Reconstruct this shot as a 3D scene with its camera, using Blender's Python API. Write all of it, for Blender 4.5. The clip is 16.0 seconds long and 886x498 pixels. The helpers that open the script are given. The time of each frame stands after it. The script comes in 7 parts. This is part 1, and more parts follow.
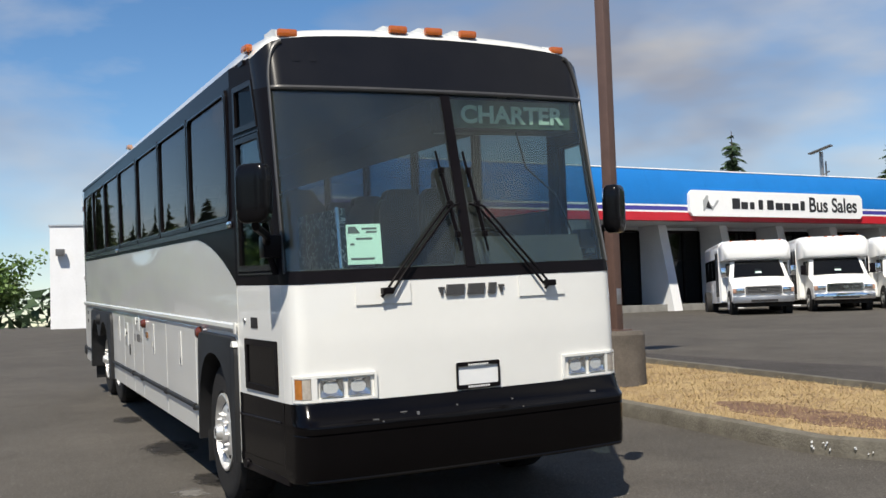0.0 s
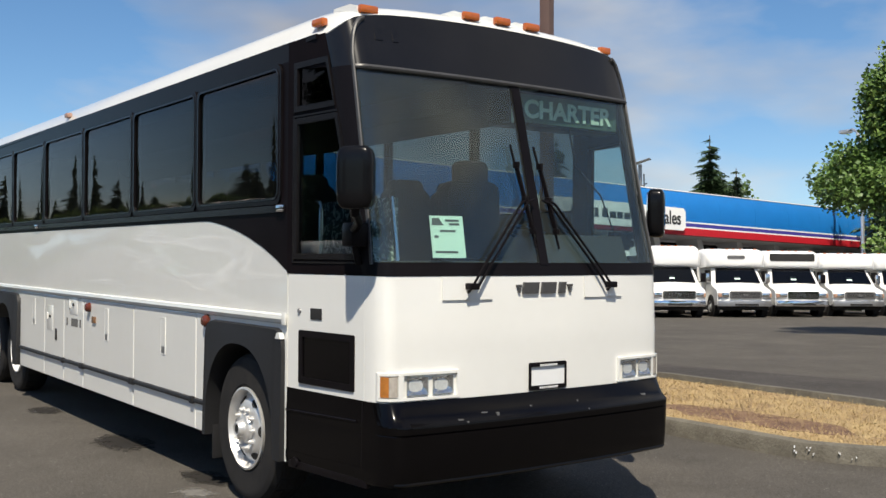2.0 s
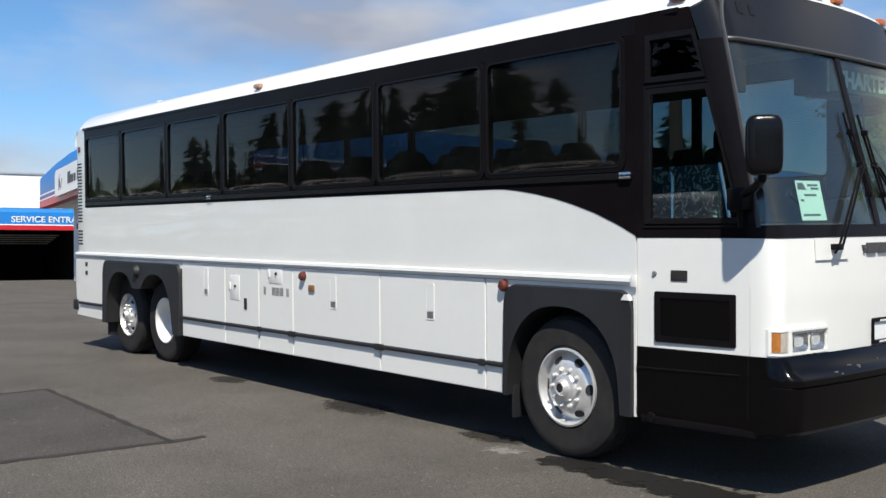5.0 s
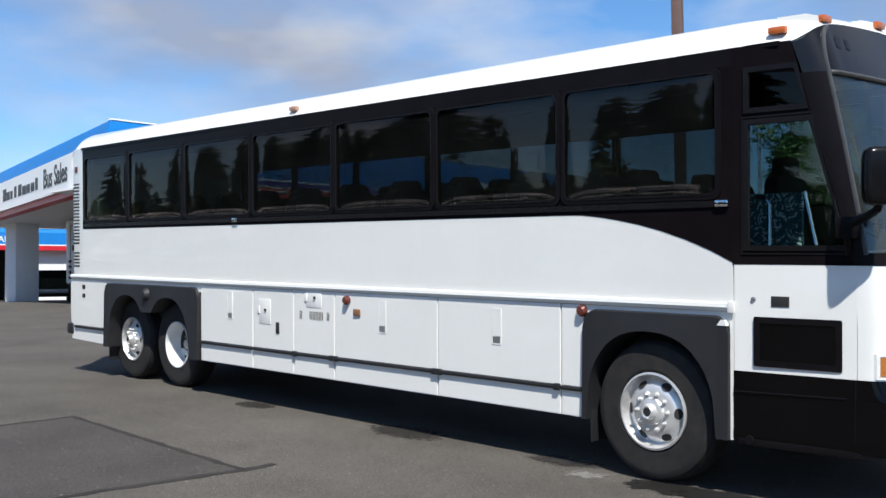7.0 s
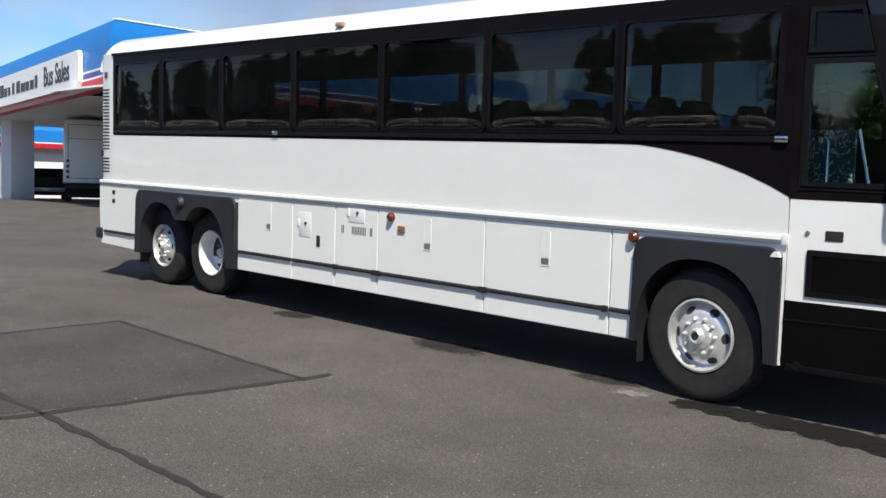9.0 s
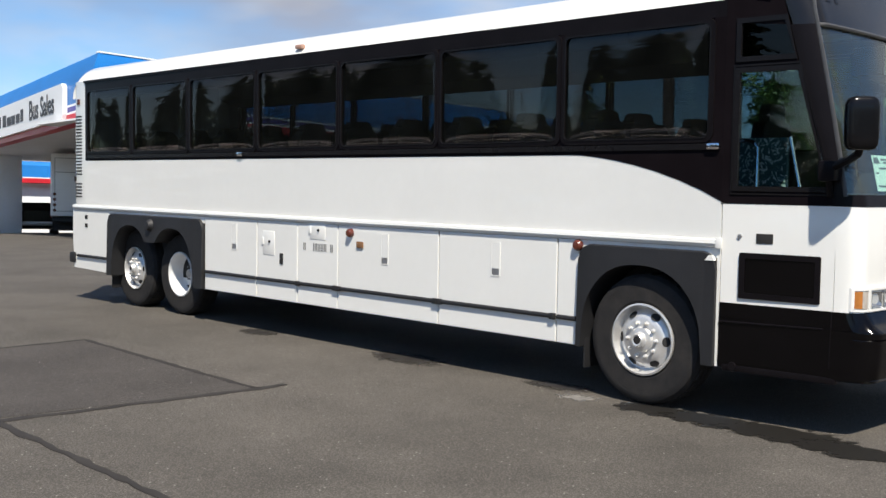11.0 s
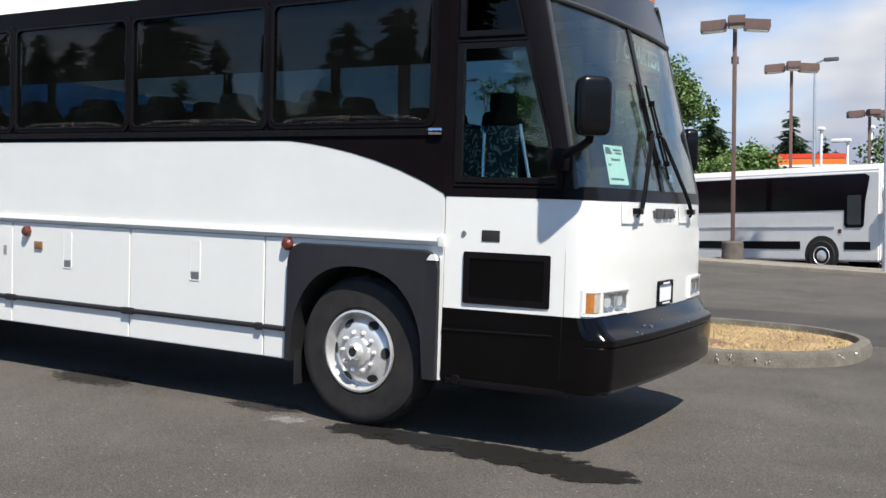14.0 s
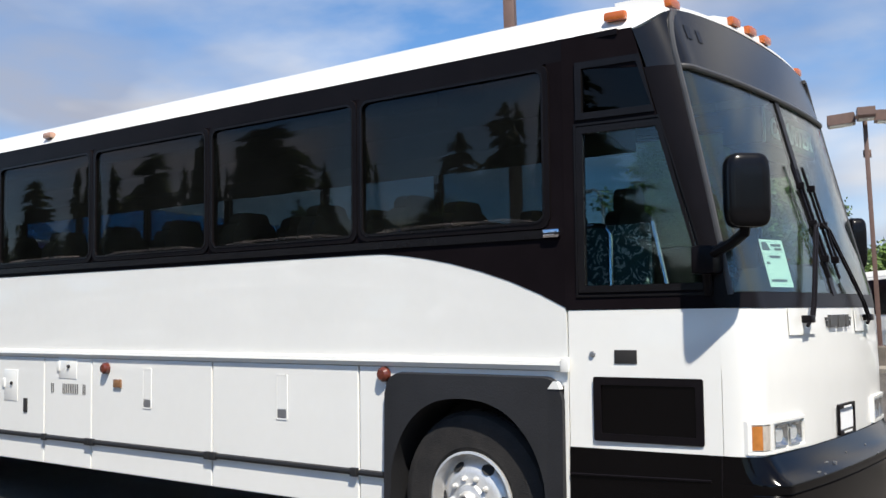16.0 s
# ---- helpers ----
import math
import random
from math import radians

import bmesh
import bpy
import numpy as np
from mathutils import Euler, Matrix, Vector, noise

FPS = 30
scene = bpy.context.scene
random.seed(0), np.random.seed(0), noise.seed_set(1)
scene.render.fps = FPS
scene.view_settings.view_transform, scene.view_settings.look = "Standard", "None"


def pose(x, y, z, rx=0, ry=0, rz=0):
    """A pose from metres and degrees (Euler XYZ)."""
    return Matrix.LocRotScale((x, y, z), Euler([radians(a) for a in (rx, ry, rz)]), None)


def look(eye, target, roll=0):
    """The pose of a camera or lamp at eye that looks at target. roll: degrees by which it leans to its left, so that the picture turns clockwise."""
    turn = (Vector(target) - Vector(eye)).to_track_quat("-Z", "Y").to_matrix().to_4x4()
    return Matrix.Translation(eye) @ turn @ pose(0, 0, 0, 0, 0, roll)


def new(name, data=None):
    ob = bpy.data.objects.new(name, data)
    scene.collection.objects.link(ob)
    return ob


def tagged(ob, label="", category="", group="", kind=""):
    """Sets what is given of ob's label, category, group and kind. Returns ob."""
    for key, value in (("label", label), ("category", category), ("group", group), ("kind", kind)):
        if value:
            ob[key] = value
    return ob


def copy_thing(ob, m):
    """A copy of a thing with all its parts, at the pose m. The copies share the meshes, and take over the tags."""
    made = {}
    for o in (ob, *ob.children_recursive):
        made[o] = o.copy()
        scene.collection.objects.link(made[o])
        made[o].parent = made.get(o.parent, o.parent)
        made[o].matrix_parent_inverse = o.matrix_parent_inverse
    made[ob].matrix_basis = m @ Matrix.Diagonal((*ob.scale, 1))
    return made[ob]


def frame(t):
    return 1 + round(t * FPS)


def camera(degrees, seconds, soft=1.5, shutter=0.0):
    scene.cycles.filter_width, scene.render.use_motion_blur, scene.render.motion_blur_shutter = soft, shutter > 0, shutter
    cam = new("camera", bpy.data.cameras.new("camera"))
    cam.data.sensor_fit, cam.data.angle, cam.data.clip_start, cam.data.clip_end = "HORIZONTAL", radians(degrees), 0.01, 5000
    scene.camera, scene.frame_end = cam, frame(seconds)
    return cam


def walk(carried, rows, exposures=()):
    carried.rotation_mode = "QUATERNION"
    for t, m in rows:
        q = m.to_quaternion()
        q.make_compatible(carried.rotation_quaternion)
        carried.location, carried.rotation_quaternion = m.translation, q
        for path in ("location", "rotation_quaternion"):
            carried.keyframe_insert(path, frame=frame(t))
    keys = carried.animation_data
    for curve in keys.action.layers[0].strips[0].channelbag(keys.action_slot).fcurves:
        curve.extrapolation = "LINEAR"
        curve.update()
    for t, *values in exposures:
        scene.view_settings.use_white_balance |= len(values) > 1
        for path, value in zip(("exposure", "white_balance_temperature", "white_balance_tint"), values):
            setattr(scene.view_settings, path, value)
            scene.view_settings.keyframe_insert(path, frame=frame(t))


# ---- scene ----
cam = camera(45.3, 16.0)
PATH = [
    (0, (-2.938, -5.866, 1.673), (-2.124, -4.04, 1.704), -2.3),
    (0.5, (-3.293, -5.587, 1.688), (-2.392, -3.802, 1.687), -1.5),
    (1, (-3.704, -5.358, 1.685), (-2.719, -3.617, 1.706), 4.7),
    (1.5, (-4.011, -5.175, 1.688), (-2.939, -3.487, 1.718), 1.9),
    (2, (-4.325, -4.831, 1.708), (-3.186, -3.187, 1.722), 0.4),
    (2.5, (-4.724, -4.58, 1.674), (-3.584, -2.937, 1.697), -0.0),
    (3, (-5.125, -4.344, 1.7), (-4.026, -2.673, 1.684), -0.4),
    (3.5, (-5.483, -4.056, 1.706), (-4.37, -2.395, 1.677), -0.9),
    (4, (-5.926, -3.857, 1.685), (-4.795, -2.208, 1.635), -0.6),
    (6.3, (-7.282, -2.887, 1.735), (-5.851, -1.49, 1.72), -3.3),
    (6.5, (-7.34, -2.822, 1.751), (-5.9, -1.434, 1.739), -4.0),
    (7, (-7.657, -2.633, 1.74), (-6.289, -1.175, 1.73), -0.2),
    (7.5, (-7.939, -2.519, 1.77), (-6.6, -1.034, 1.737), 0.8),
    (8, (-8.144, -2.334, 1.756), (-6.812, -0.844, 1.692), -0.5),
    (8.5, (-8.245, -2.274, 1.846), (-6.923, -0.782, 1.68), 0.0),
    (8.7, (-8.252, -2.322, 1.857), (-6.892, -0.868, 1.667), 1.1),
    (10.8, (-8.209, -2.77, 1.678), (-6.767, -1.391, 1.543), 2.2),
    (11, (-8.147, -2.835, 1.698), (-6.75, -1.408, 1.577), 0.9),
    (11.5, (-8.109, -2.862, 1.647), (-6.662, -1.484, 1.548), 1.2),
    (12, (-7.77, -2.919, 1.548), (-6.16, -1.732, 1.528), 5.1),
    (12.5, (-7.717, -2.946, 1.552), (-5.997, -1.926, 1.533), 4.5),
    (13, (-7.587, -2.69, 1.537), (-5.889, -1.643, 1.39), 4.4),
    (13.5, (-7.427, -2.545, 1.522), (-5.718, -1.516, 1.379), 4.0),
    (14, (-7.08, -2.393, 1.567), (-5.393, -1.323, 1.475), 1.7),
    (14.5, (-6.835, -2.266, 1.545), (-5.155, -1.182, 1.504), 1.0),
    (15, (-6.612, -2.071, 1.573), (-4.929, -0.99, 1.553), 3.5),
    (15.5, (-6.365, -1.952, 1.564), (-4.673, -0.886, 1.558), 0.2),
    (16, (-6.12, -1.781, 1.571), (-4.567, -0.527, 1.697), -0.7),
]
# the lot climbs a little towards the showroom: the path and the vehicles lean with it
UP = Vector((0.024, 0.038, 1.0)).normalized()
LOT = UP.rotation_difference(Vector((0, 0, 1))).to_matrix().to_4x4()
walk(cam, [(t, LOT @ look(eye, target, roll)) for t, eye, target, roll in PATH], [(0.0, 0.57, 6720, 9), (2.0, 0.62, 6960, 9), (3.5, 0.69, 6820, 9), (4.0, 0.71, 6750, 9), (6.5, 0.84, 6180, 9), (7.5, 0.85, 6260, 9), (8.5, 0.81, 6450, 9), (11.0, 0.88, 6720, 10), (12.5, 0.89, 6550, 10), (14.0, 0.99, 6450, 10), (16.0, 0.97, 6600, 10)])

# ---- light ----
SUN_FROM = Vector((-0.45, -0.62, 1.0)).normalized()
world = bpy.data.worlds.new("sky")
scene.world = world
world.use_nodes = True
wt = world.node_tree
wt.nodes.clear()


def wn(kind, **kw):
    n = wt.nodes.new(kind)
    for k, v in kw.items():
        n.inputs[k].default_value = v
    return n


sky = wt.nodes.new("ShaderNodeTexSky")
sky.sky_type = "NISHITA"
sky.sun_disc = False
sky.sun_elevation = math.asin(SUN_FROM.z)
sky.sun_rotation = math.atan2(SUN_FROM.x, SUN_FROM.y) % (2 * math.pi)
sky.air_density, sky.dust_density, sky.ozone_density = 0.9, 0.1, 4.0
coord = wt.nodes.new("ShaderNodeTexCoord")
squash = wt.nodes.new("ShaderNodeMapping")
squash.inputs["Scale"].default_value = (1.0, 1.0, 2.6)
squash.inputs["Location"].default_value = (0.35, 0.1, 0.0)
puffs = wn("ShaderNodeTexNoise", Scale=2.3, Detail=7.0, Roughness=0.5, Distortion=0.1)
ramp = wt.nodes.new("ShaderNodeValToRGB")
ramp.color_ramp.elements[0].position, ramp.color_ramp.elements[1].position = 0.43, 0.64
cloud = wn("ShaderNodeBackground", Strength=0.51)
east = wn("ShaderNodeVectorMath")
east.operation = "DOT_PRODUCT"
east.inputs[1].default_value = (0.08, 0.0, -0.06)
cover = wt.nodes.new("ShaderNodeMath")
cover.operation = "ADD"
air = wn("ShaderNodeBackground", Strength=0.085)
mixw = wt.nodes.new("ShaderNodeMixShader")
outw = wt.nodes.new("ShaderNodeOutputWorld")
L = wt.links.new
L(coord.outputs["Generated"], squash.inputs["Vector"])
L(squash.outputs[0], puffs.inputs["Vector"])
L(coord.outputs["Generated"], east.inputs[0])
L(puffs.outputs["Fac"], cover.inputs[0])
L(east.outputs["Value"], cover.inputs[1])
L(cover.outputs[0], ramp.inputs[0])
tone = wn("ShaderNodeTexNoise", Scale=3.1, Detail=4.0, Roughness=0.5)
shade = wt.nodes.new("ShaderNodeValToRGB")
shade.color_ramp.elements[0].position, shade.color_ramp.elements[1].position = 0.38, 0.64
shade.color_ramp.elements[0].color, shade.color_ramp.elements[1].color = (0.42, 0.465, 0.585, 1), (0.96, 0.95, 0.94, 1)
L(squash.outputs[0], tone.inputs["Vector"])
L(tone.outputs["Fac"], shade.inputs[0])
L(shade.outputs[0], cloud.inputs["Color"])
rich = wn("ShaderNodeHueSaturation", Saturation=1.16)
L(sky.outputs[0], rich.inputs["Color"])
L(rich.outputs[0], air.inputs["Color"])
L(ramp.outputs[0], mixw.inputs[0])
L(air.outputs[0], mixw.inputs[1])
L(cloud.outputs[0], mixw.inputs[2])
L(mixw.outputs[0], outw.inputs[0])

sun = new("sun", bpy.data.lights.new("sun", "SUN"))
sun.data.energy, sun.data.angle, sun.data.color = 4.15, radians(0.8), (1.0, 0.94, 0.84)
sun.matrix_world = look(SUN_FROM * 50, (0, 0, 0))

# ---- materials ----
MATS = {}


def mat(name, color, rough=0.5, metal=0.0, vary=0.12, scale=6.0, bump=0.0, bscale=60.0, coat=0.0, spec=0.5, alt=None, rand=0.0):
    """A painted, stained or worn surface: a base colour that drifts at two scales, with relief."""
    if name in MATS:
        return MATS[name]
    m = bpy.data.materials.new(name)
    m.use_nodes = True
    nt = m.node_tree
    p = nt.nodes["Principled BSDF"]
    p.inputs["Roughness"].default_value = rough
    p.inputs["Metallic"].default_value = metal
    p.inputs["Coat Weight"].default_value = coat
    p.inputs["Coat Roughness"].default_value = 0.04
    p.inputs["Specular IOR Level"].default_value = spec
    tc = nt.nodes.new("ShaderNodeTexCoord")
    n1 = nt.nodes.new("ShaderNodeTexNoise")
    n1.inputs["Scale"].default_value, n1.inputs["Detail"].default_value = scale, 5
    n2 = nt.nodes.new("ShaderNodeTexNoise")
    n2.inputs["Scale"].default_value, n2.inputs["Detail"].default_value = scale * 9.0, 4
    add = nt.nodes.new("ShaderNodeMath")
    add.operation = "MULTIPLY_ADD"
    add.inputs[1].default_value = 0.4
    r = nt.nodes.new("ShaderNodeMapRange")
    r.inputs[1].default_value, r.inputs[2].default_value = 0.45, 0.95
    mx = nt.nodes.new("ShaderNodeMix")
    mx.data_type = "RGBA"
    c = Vector(color)
    d = Vector(alt) if alt else c * (1 - vary)
    mx.inputs[6].default_value, mx.inputs[7].default_value = (*c, 1), (*d, 1)
    k = nt.links.new
    k(tc.outputs["Object"], n1.inputs["Vector"])
    k(tc.outputs["Object"], n2.inputs["Vector"])
    k(n2.outputs["Fac"], add.inputs[0])
    k(n1.outputs["Fac"], add.inputs[2])
    k(add.outputs[0], r.inputs[0])
    k(r.outputs[0], mx.inputs[0])
    last = mx.outputs[2]
    if rand:
        oi = nt.nodes.new("ShaderNodeObjectInfo")
        rr = nt.nodes.new("ShaderNodeMapRange")
        rr.inputs[3].default_value, rr.inputs[4].default_value = 1 - rand, 1 + rand
        hv = nt.nodes.new("ShaderNodeHueSaturation")
        k(oi.outputs["Random"], rr.inputs[0])
        k(rr.outputs[0], hv.inputs["Value"])
        k(last, hv.inputs["Color"])
        last = hv.outputs[0]
    k(last, p.inputs["Base Color"])
    if bump:
        nb = nt.nodes.new("ShaderNodeTexNoise")
        nb.inputs["Scale"].default_value, nb.inputs["Detail"].default_value = bscale, 6
        b = nt.nodes.new("ShaderNodeBump")
        b.inputs["Strength"].default_value, b.inputs["Distance"].default_value = bump, 0.02
        k(tc.outputs["Object"], nb.inputs["Vector"])
        k(nb.outputs["Fac"], b.inputs["Height"])
        k(b.outputs[0], p.inputs["Normal"])
    MATS[name] = m
    return m


def glass(name, tint, gloss=1.0, ior=1.5, haze=0.0):
    """A thin pane: tinted see-through with a mirror sheen."""
    m = bpy.data.materials.new(name)
    m.use_nodes = True
    nt = m.node_tree
    nt.nodes.clear()
    o = nt.nodes.new("ShaderNodeOutputMaterial")
    tr = nt.nodes.new("ShaderNodeBsdfTransparent")
    tr.inputs[0].default_value = (*tint, 1)
    gl = nt.nodes.new("ShaderNodeBsdfGlossy")
    gl.inputs[0].default_value, gl.inputs["Roughness"].default_value = (*(gloss if isinstance(gloss, tuple) else (gloss,) * 3), 1), 0.004
    lw = nt.nodes.new("ShaderNodeLayerWeight")
    lw.inputs[0].default_value = 0.5
    po = nt.nodes.new("ShaderNodeMath")
    po.operation = "POWER"
    po.inputs[1].default_value = 5.0
    fr = nt.nodes.new("ShaderNodeMapRange")
    f0 = ((ior - 1) / (ior + 1)) ** 2
    fr.inputs[3].default_value, fr.inputs[4].default_value = f0, 0.9
    nt.links.new(lw.outputs["Facing"], po.inputs[0])
    nt.links.new(po.outputs[0], fr.inputs[0])
    mx = nt.nodes.new("ShaderNodeMixShader")
    k = nt.links.new
    k(fr.outputs[0], mx.inputs[0])
    # pale film mixed in for the haze and glare that lift dark panes
    if haze:
        film_ = nt.nodes.new("ShaderNodeBsdfDiffuse")
        film_.inputs[0].default_value = (0.75, 0.80, 0.76, 1)
        tc = nt.nodes.new("ShaderNodeTexCoord")
        nz = nt.nodes.new("ShaderNodeTexNoise")
        nz.inputs["Scale"].default_value, nz.inputs["Detail"].default_value = 2.2, 5
        am = nt.nodes.new("ShaderNodeMapRange")
        am.inputs[1].default_value, am.inputs[2].default_value, am.inputs[3].default_value, am.inputs[4].default_value = 0.3, 0.75, haze * 0.5, haze * 1.6
        dm = nt.nodes.new("ShaderNodeMixShader")
        k(tc.outputs["Object"], nz.inputs["Vector"])
        k(nz.outputs["Fac"], am.inputs[0])
        k(am.outputs[0], dm.inputs[0])
        k(tr.outputs[0], dm.inputs[1])
        k(film_.outputs[0], dm.inputs[2])
        k(dm.outputs[0], mx.inputs[1])
    else:
        k(tr.outputs[0], mx.inputs[1])
    k(gl.outputs[0], mx.inputs[2])
    k(mx.outputs[0], o.inputs[0])
    MATS[name] = m
    return m


WHITE = mat("white_coach_paint", (0.76, 0.76, 0.73), 0.34, vary=0.05, scale=1.2, coat=0.75)
def oilcan(m, depth):
    """Large sheet panels are never quite flat: long shallow waves that bend their sheen."""
    nt = m.node_tree
    p = nt.nodes["Principled BSDF"]
    tc = nt.nodes.new("ShaderNodeTexCoord")
    mp = nt.nodes.new("ShaderNodeMapping")
    mp.inputs["Scale"].default_value = (0.8, 0.38, 2.4)
    nz = nt.nodes.new("ShaderNodeTexNoise")
    nz.inputs["Scale"].default_value, nz.inputs["Detail"].default_value, nz.inputs["Roughness"].default_value = 1.0, 1.2, 0.3
    b = nt.nodes.new("ShaderNodeBump")
    b.inputs["Strength"].default_value, b.inputs["Distance"].default_value = 1.0, depth
    nt.links.new(tc.outputs["Object"], mp.inputs["Vector"])
    nt.links.new(mp.outputs[0], nz.inputs["Vector"])
    nt.links.new(nz.outputs["Fac"], b.inputs["Height"])
    nt.links.new(b.outputs[0], p.inputs["Coat Normal"])


oilcan(WHITE, 0.06)
GREYGLASS = mat("grey_glass", (0.05, 0.055, 0.06), 0.08, vary=0.3, scale=2, spec=0.5)
WHITE2 = mat("white_fleet_paint", (0.80, 0.80, 0.79), 0.3, vary=0.06, scale=1.5, coat=0.4)
BLACK = mat("gloss_black_paint", (0.0026, 0.0022, 0.0026), 0.13, vary=0.3, scale=3, coat=0.0, spec=0.2)
BAND = mat("black_band_paint", (0.0086, 0.0066, 0.0080), 0.3, vary=0.3, scale=3, spec=0.018)
FADED = mat("faded_print", (0.0092, 0.0086, 0.0092), 0.22, vary=0.5, scale=30, spec=0.35)
MIRRORBLACK = mat("mirror_black", (0.005, 0.005, 0.006), 0.2, vary=0.3, scale=9, spec=0.2)
HEADER = mat("grey_black_header", (0.0100, 0.0094, 0.0100), 0.2, vary=0.3, scale=4, spec=0.36)
SATIN = mat("satin_black_trim", (0.0080, 0.0068, 0.0080), 0.3, vary=0.3, scale=5, spec=0.08)
RUBBER = mat("grey_black_rubber", (0.013, 0.013, 0.0145), 0.6, vary=0.3, scale=7, bump=0.1, bscale=80)
TYRE = mat("tyre_rubber", (0.014, 0.014, 0.015), 0.78, vary=0.35, scale=9, bump=0.2, bscale=120, alt=(0.028, 0.026, 0.025), spec=0.25)
ALLOY = mat("polished_wheel_metal", (0.80, 0.79, 0.77), 0.36, 0.6, vary=0.25, scale=10)
WHEELWHITE = mat("white_wheel_paint", (0.72, 0.73, 0.73), 0.4, vary=0.15, scale=8)
STEEL = mat("dull_steel", (0.42, 0.42, 0.43), 0.4, 0.8, vary=0.25, scale=12)
CHROME = mat("chrome", (0.8, 0.8, 0.82), 0.1, 1.0, vary=0.05)
# near-black for dark parts, and for shade painted into openings and hollows
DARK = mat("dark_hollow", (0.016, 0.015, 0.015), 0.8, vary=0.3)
AMBER = mat("amber_lens", (0.50, 0.12, 0.022), 0.18, vary=0.25, scale=60, coat=0.5)
CLOUDED = mat("clouded_amber_lens", (0.46, 0.27, 0.19), 0.25, vary=0.3, scale=30, coat=0.4)
TURN = mat("dusty_amber_lens", (0.46, 0.17, 0.035), 0.2, vary=0.35, scale=22, coat=0.5)
BROWNLENS = mat("dull_brown_lens", (0.26, 0.13, 0.06), 0.25, vary=0.4, scale=40, coat=0.4)
BEAD = mat("dark_grey_bead", (0.055, 0.055, 0.057), 0.4, vary=0.3, scale=9)
BOWL = mat("lamp_reflector", (0.88, 0.88, 0.88), 0.12, 0.92, vary=0.3, scale=26)
BADGE = mat("dark_grey_badge", (0.062, 0.062, 0.064), 0.35, vary=0.25, scale=30)
GASKET = mat("grey_black_gasket", (0.0085, 0.0076, 0.0085), 0.26, vary=0.3, scale=9, spec=0.2)
FOOTING = mat("brown_grey_footing", (0.13, 0.112, 0.095), 0.9, vary=0.5, scale=3, bump=0.3, bscale=40)
REDLENS = mat("red_brown_lens", (0.12, 0.028, 0.016), 0.2, vary=0.25, scale=60, coat=0.5)
SEATCLOTH = mat("dark_grey_seat_cloth", (0.030, 0.031, 0.036), 0.9, vary=0.5, scale=22, bump=0.15)
PATTERN = mat("patterned_seat_cloth", (0.05, 0.10, 0.10), 0.9, alt=(0.09, 0.16, 0.15), scale=18)


def swirls(m, pale):
    """Woven strokes that curl through the cloth."""
    nt = m.node_tree
    p = nt.nodes["Principled BSDF"]
    src = p.inputs["Base Color"].links[0].from_socket
    tc = nt.nodes.new("ShaderNodeTexCoord")
    nz = nt.nodes.new("ShaderNodeTexNoise")
    nz.inputs["Scale"].default_value, nz.inputs["Detail"].default_value, nz.inputs["Distortion"].default_value = 11.0, 2.0, 3.2
    r = nt.nodes.new("ShaderNodeMapRange")
    r.inputs[1].default_value, r.inputs[2].default_value = 0.54, 0.60
    mx = nt.nodes.new("ShaderNodeMix")
    mx.data_type = "RGBA"
    mx.inputs[7].default_value = (*pale, 1)
    k = nt.links.new
    k(tc.outputs["Object"], nz.inputs["Vector"])
    k(nz.outputs["Fac"], r.inputs[0])
    k(r.outputs[0], mx.inputs[0])
    k(src, mx.inputs[6])
    k(mx.outputs[2], p.inputs["Base Color"])


swirls(PATTERN, (0.70, 0.78, 0.75))
LINER = mat("dark_grey_coach_lining", (0.055, 0.053, 0.056), 0.8, vary=0.3)
DASH = mat("charcoal_dash", (0.035, 0.037, 0.038), 0.55, vary=0.3, scale=14, bump=0.1)
PAPER = mat("pale_green_paper", (0.62, 0.80, 0.74), 0.7, vary=0.03)
GREY = mat("grey_badge", (0.11, 0.11, 0.112), 0.35, vary=0.2)
BLIND = mat("green_sign_blind", (0.07, 0.13, 0.10), 0.8, vary=0.2)
LETTER = mat("pale_green_letters", (0.62, 0.78, 0.68), 0.7, vary=0.08)
FROSTED = mat("pale_lens", (0.55, 0.50, 0.44), 0.25, 0.2, vary=0.3, scale=40, coat=0.3)
PLATEWHITE = mat("white_card", (0.75, 0.76, 0.76), 0.6, vary=0.05)
BLUE = mat("blue_fascia_metal", (0.006, 0.165, 0.50), 0.42, vary=0.12, scale=1.0)
RED = mat("red_fascia_metal", (0.52, 0.018, 0.03), 0.42, vary=0.12, scale=1.0)
NAVY = mat("navy_stripe", (0.06, 0.05, 0.30), 0.45)
STUCCO = mat("white_wall_paint", (0.76, 0.77, 0.79), 0.75, vary=0.1, scale=0.8, bump=0.06, bscale=40)
SIGNWHITE = mat("sign_face", (0.82, 0.82, 0.81), 0.4, vary=0.05)
CONCRETE = mat("grey_concrete", (0.25, 0.245, 0.23), 0.85, vary=0.45, scale=2.5, bump=0.3, bscale=45)
KERBC = mat("weathered_kerb", (0.078, 0.070, 0.056), 0.92, alt=(0.150, 0.138, 0.112), scale=5, bump=0.5, bscale=40, rand=0.12)
FLEET = mat("greyed_coach_paint", (0.69, 0.685, 0.66), 0.35, vary=0.12, scale=1.0, coat=0.3)
BROWN = mat("brown_pole_paint", (0.125, 0.075, 0.060), 0.5, vary=0.25, scale=6)
BARK = mat("bark", (0.09, 0.065, 0.05), 0.9, vary=0.5, scale=8, bump=0.5, bscale=20)
LEAF = mat("broad_leaves", (0.060, 0.125, 0.026), 0.5, alt=(0.13, 0.20, 0.045), scale=0.9, rand=0.15)
NEEDLE = mat("fir_needles", (0.022, 0.048, 0.018), 0.65, alt=(0.045, 0.08, 0.03), scale=0.7, rand=0.2)
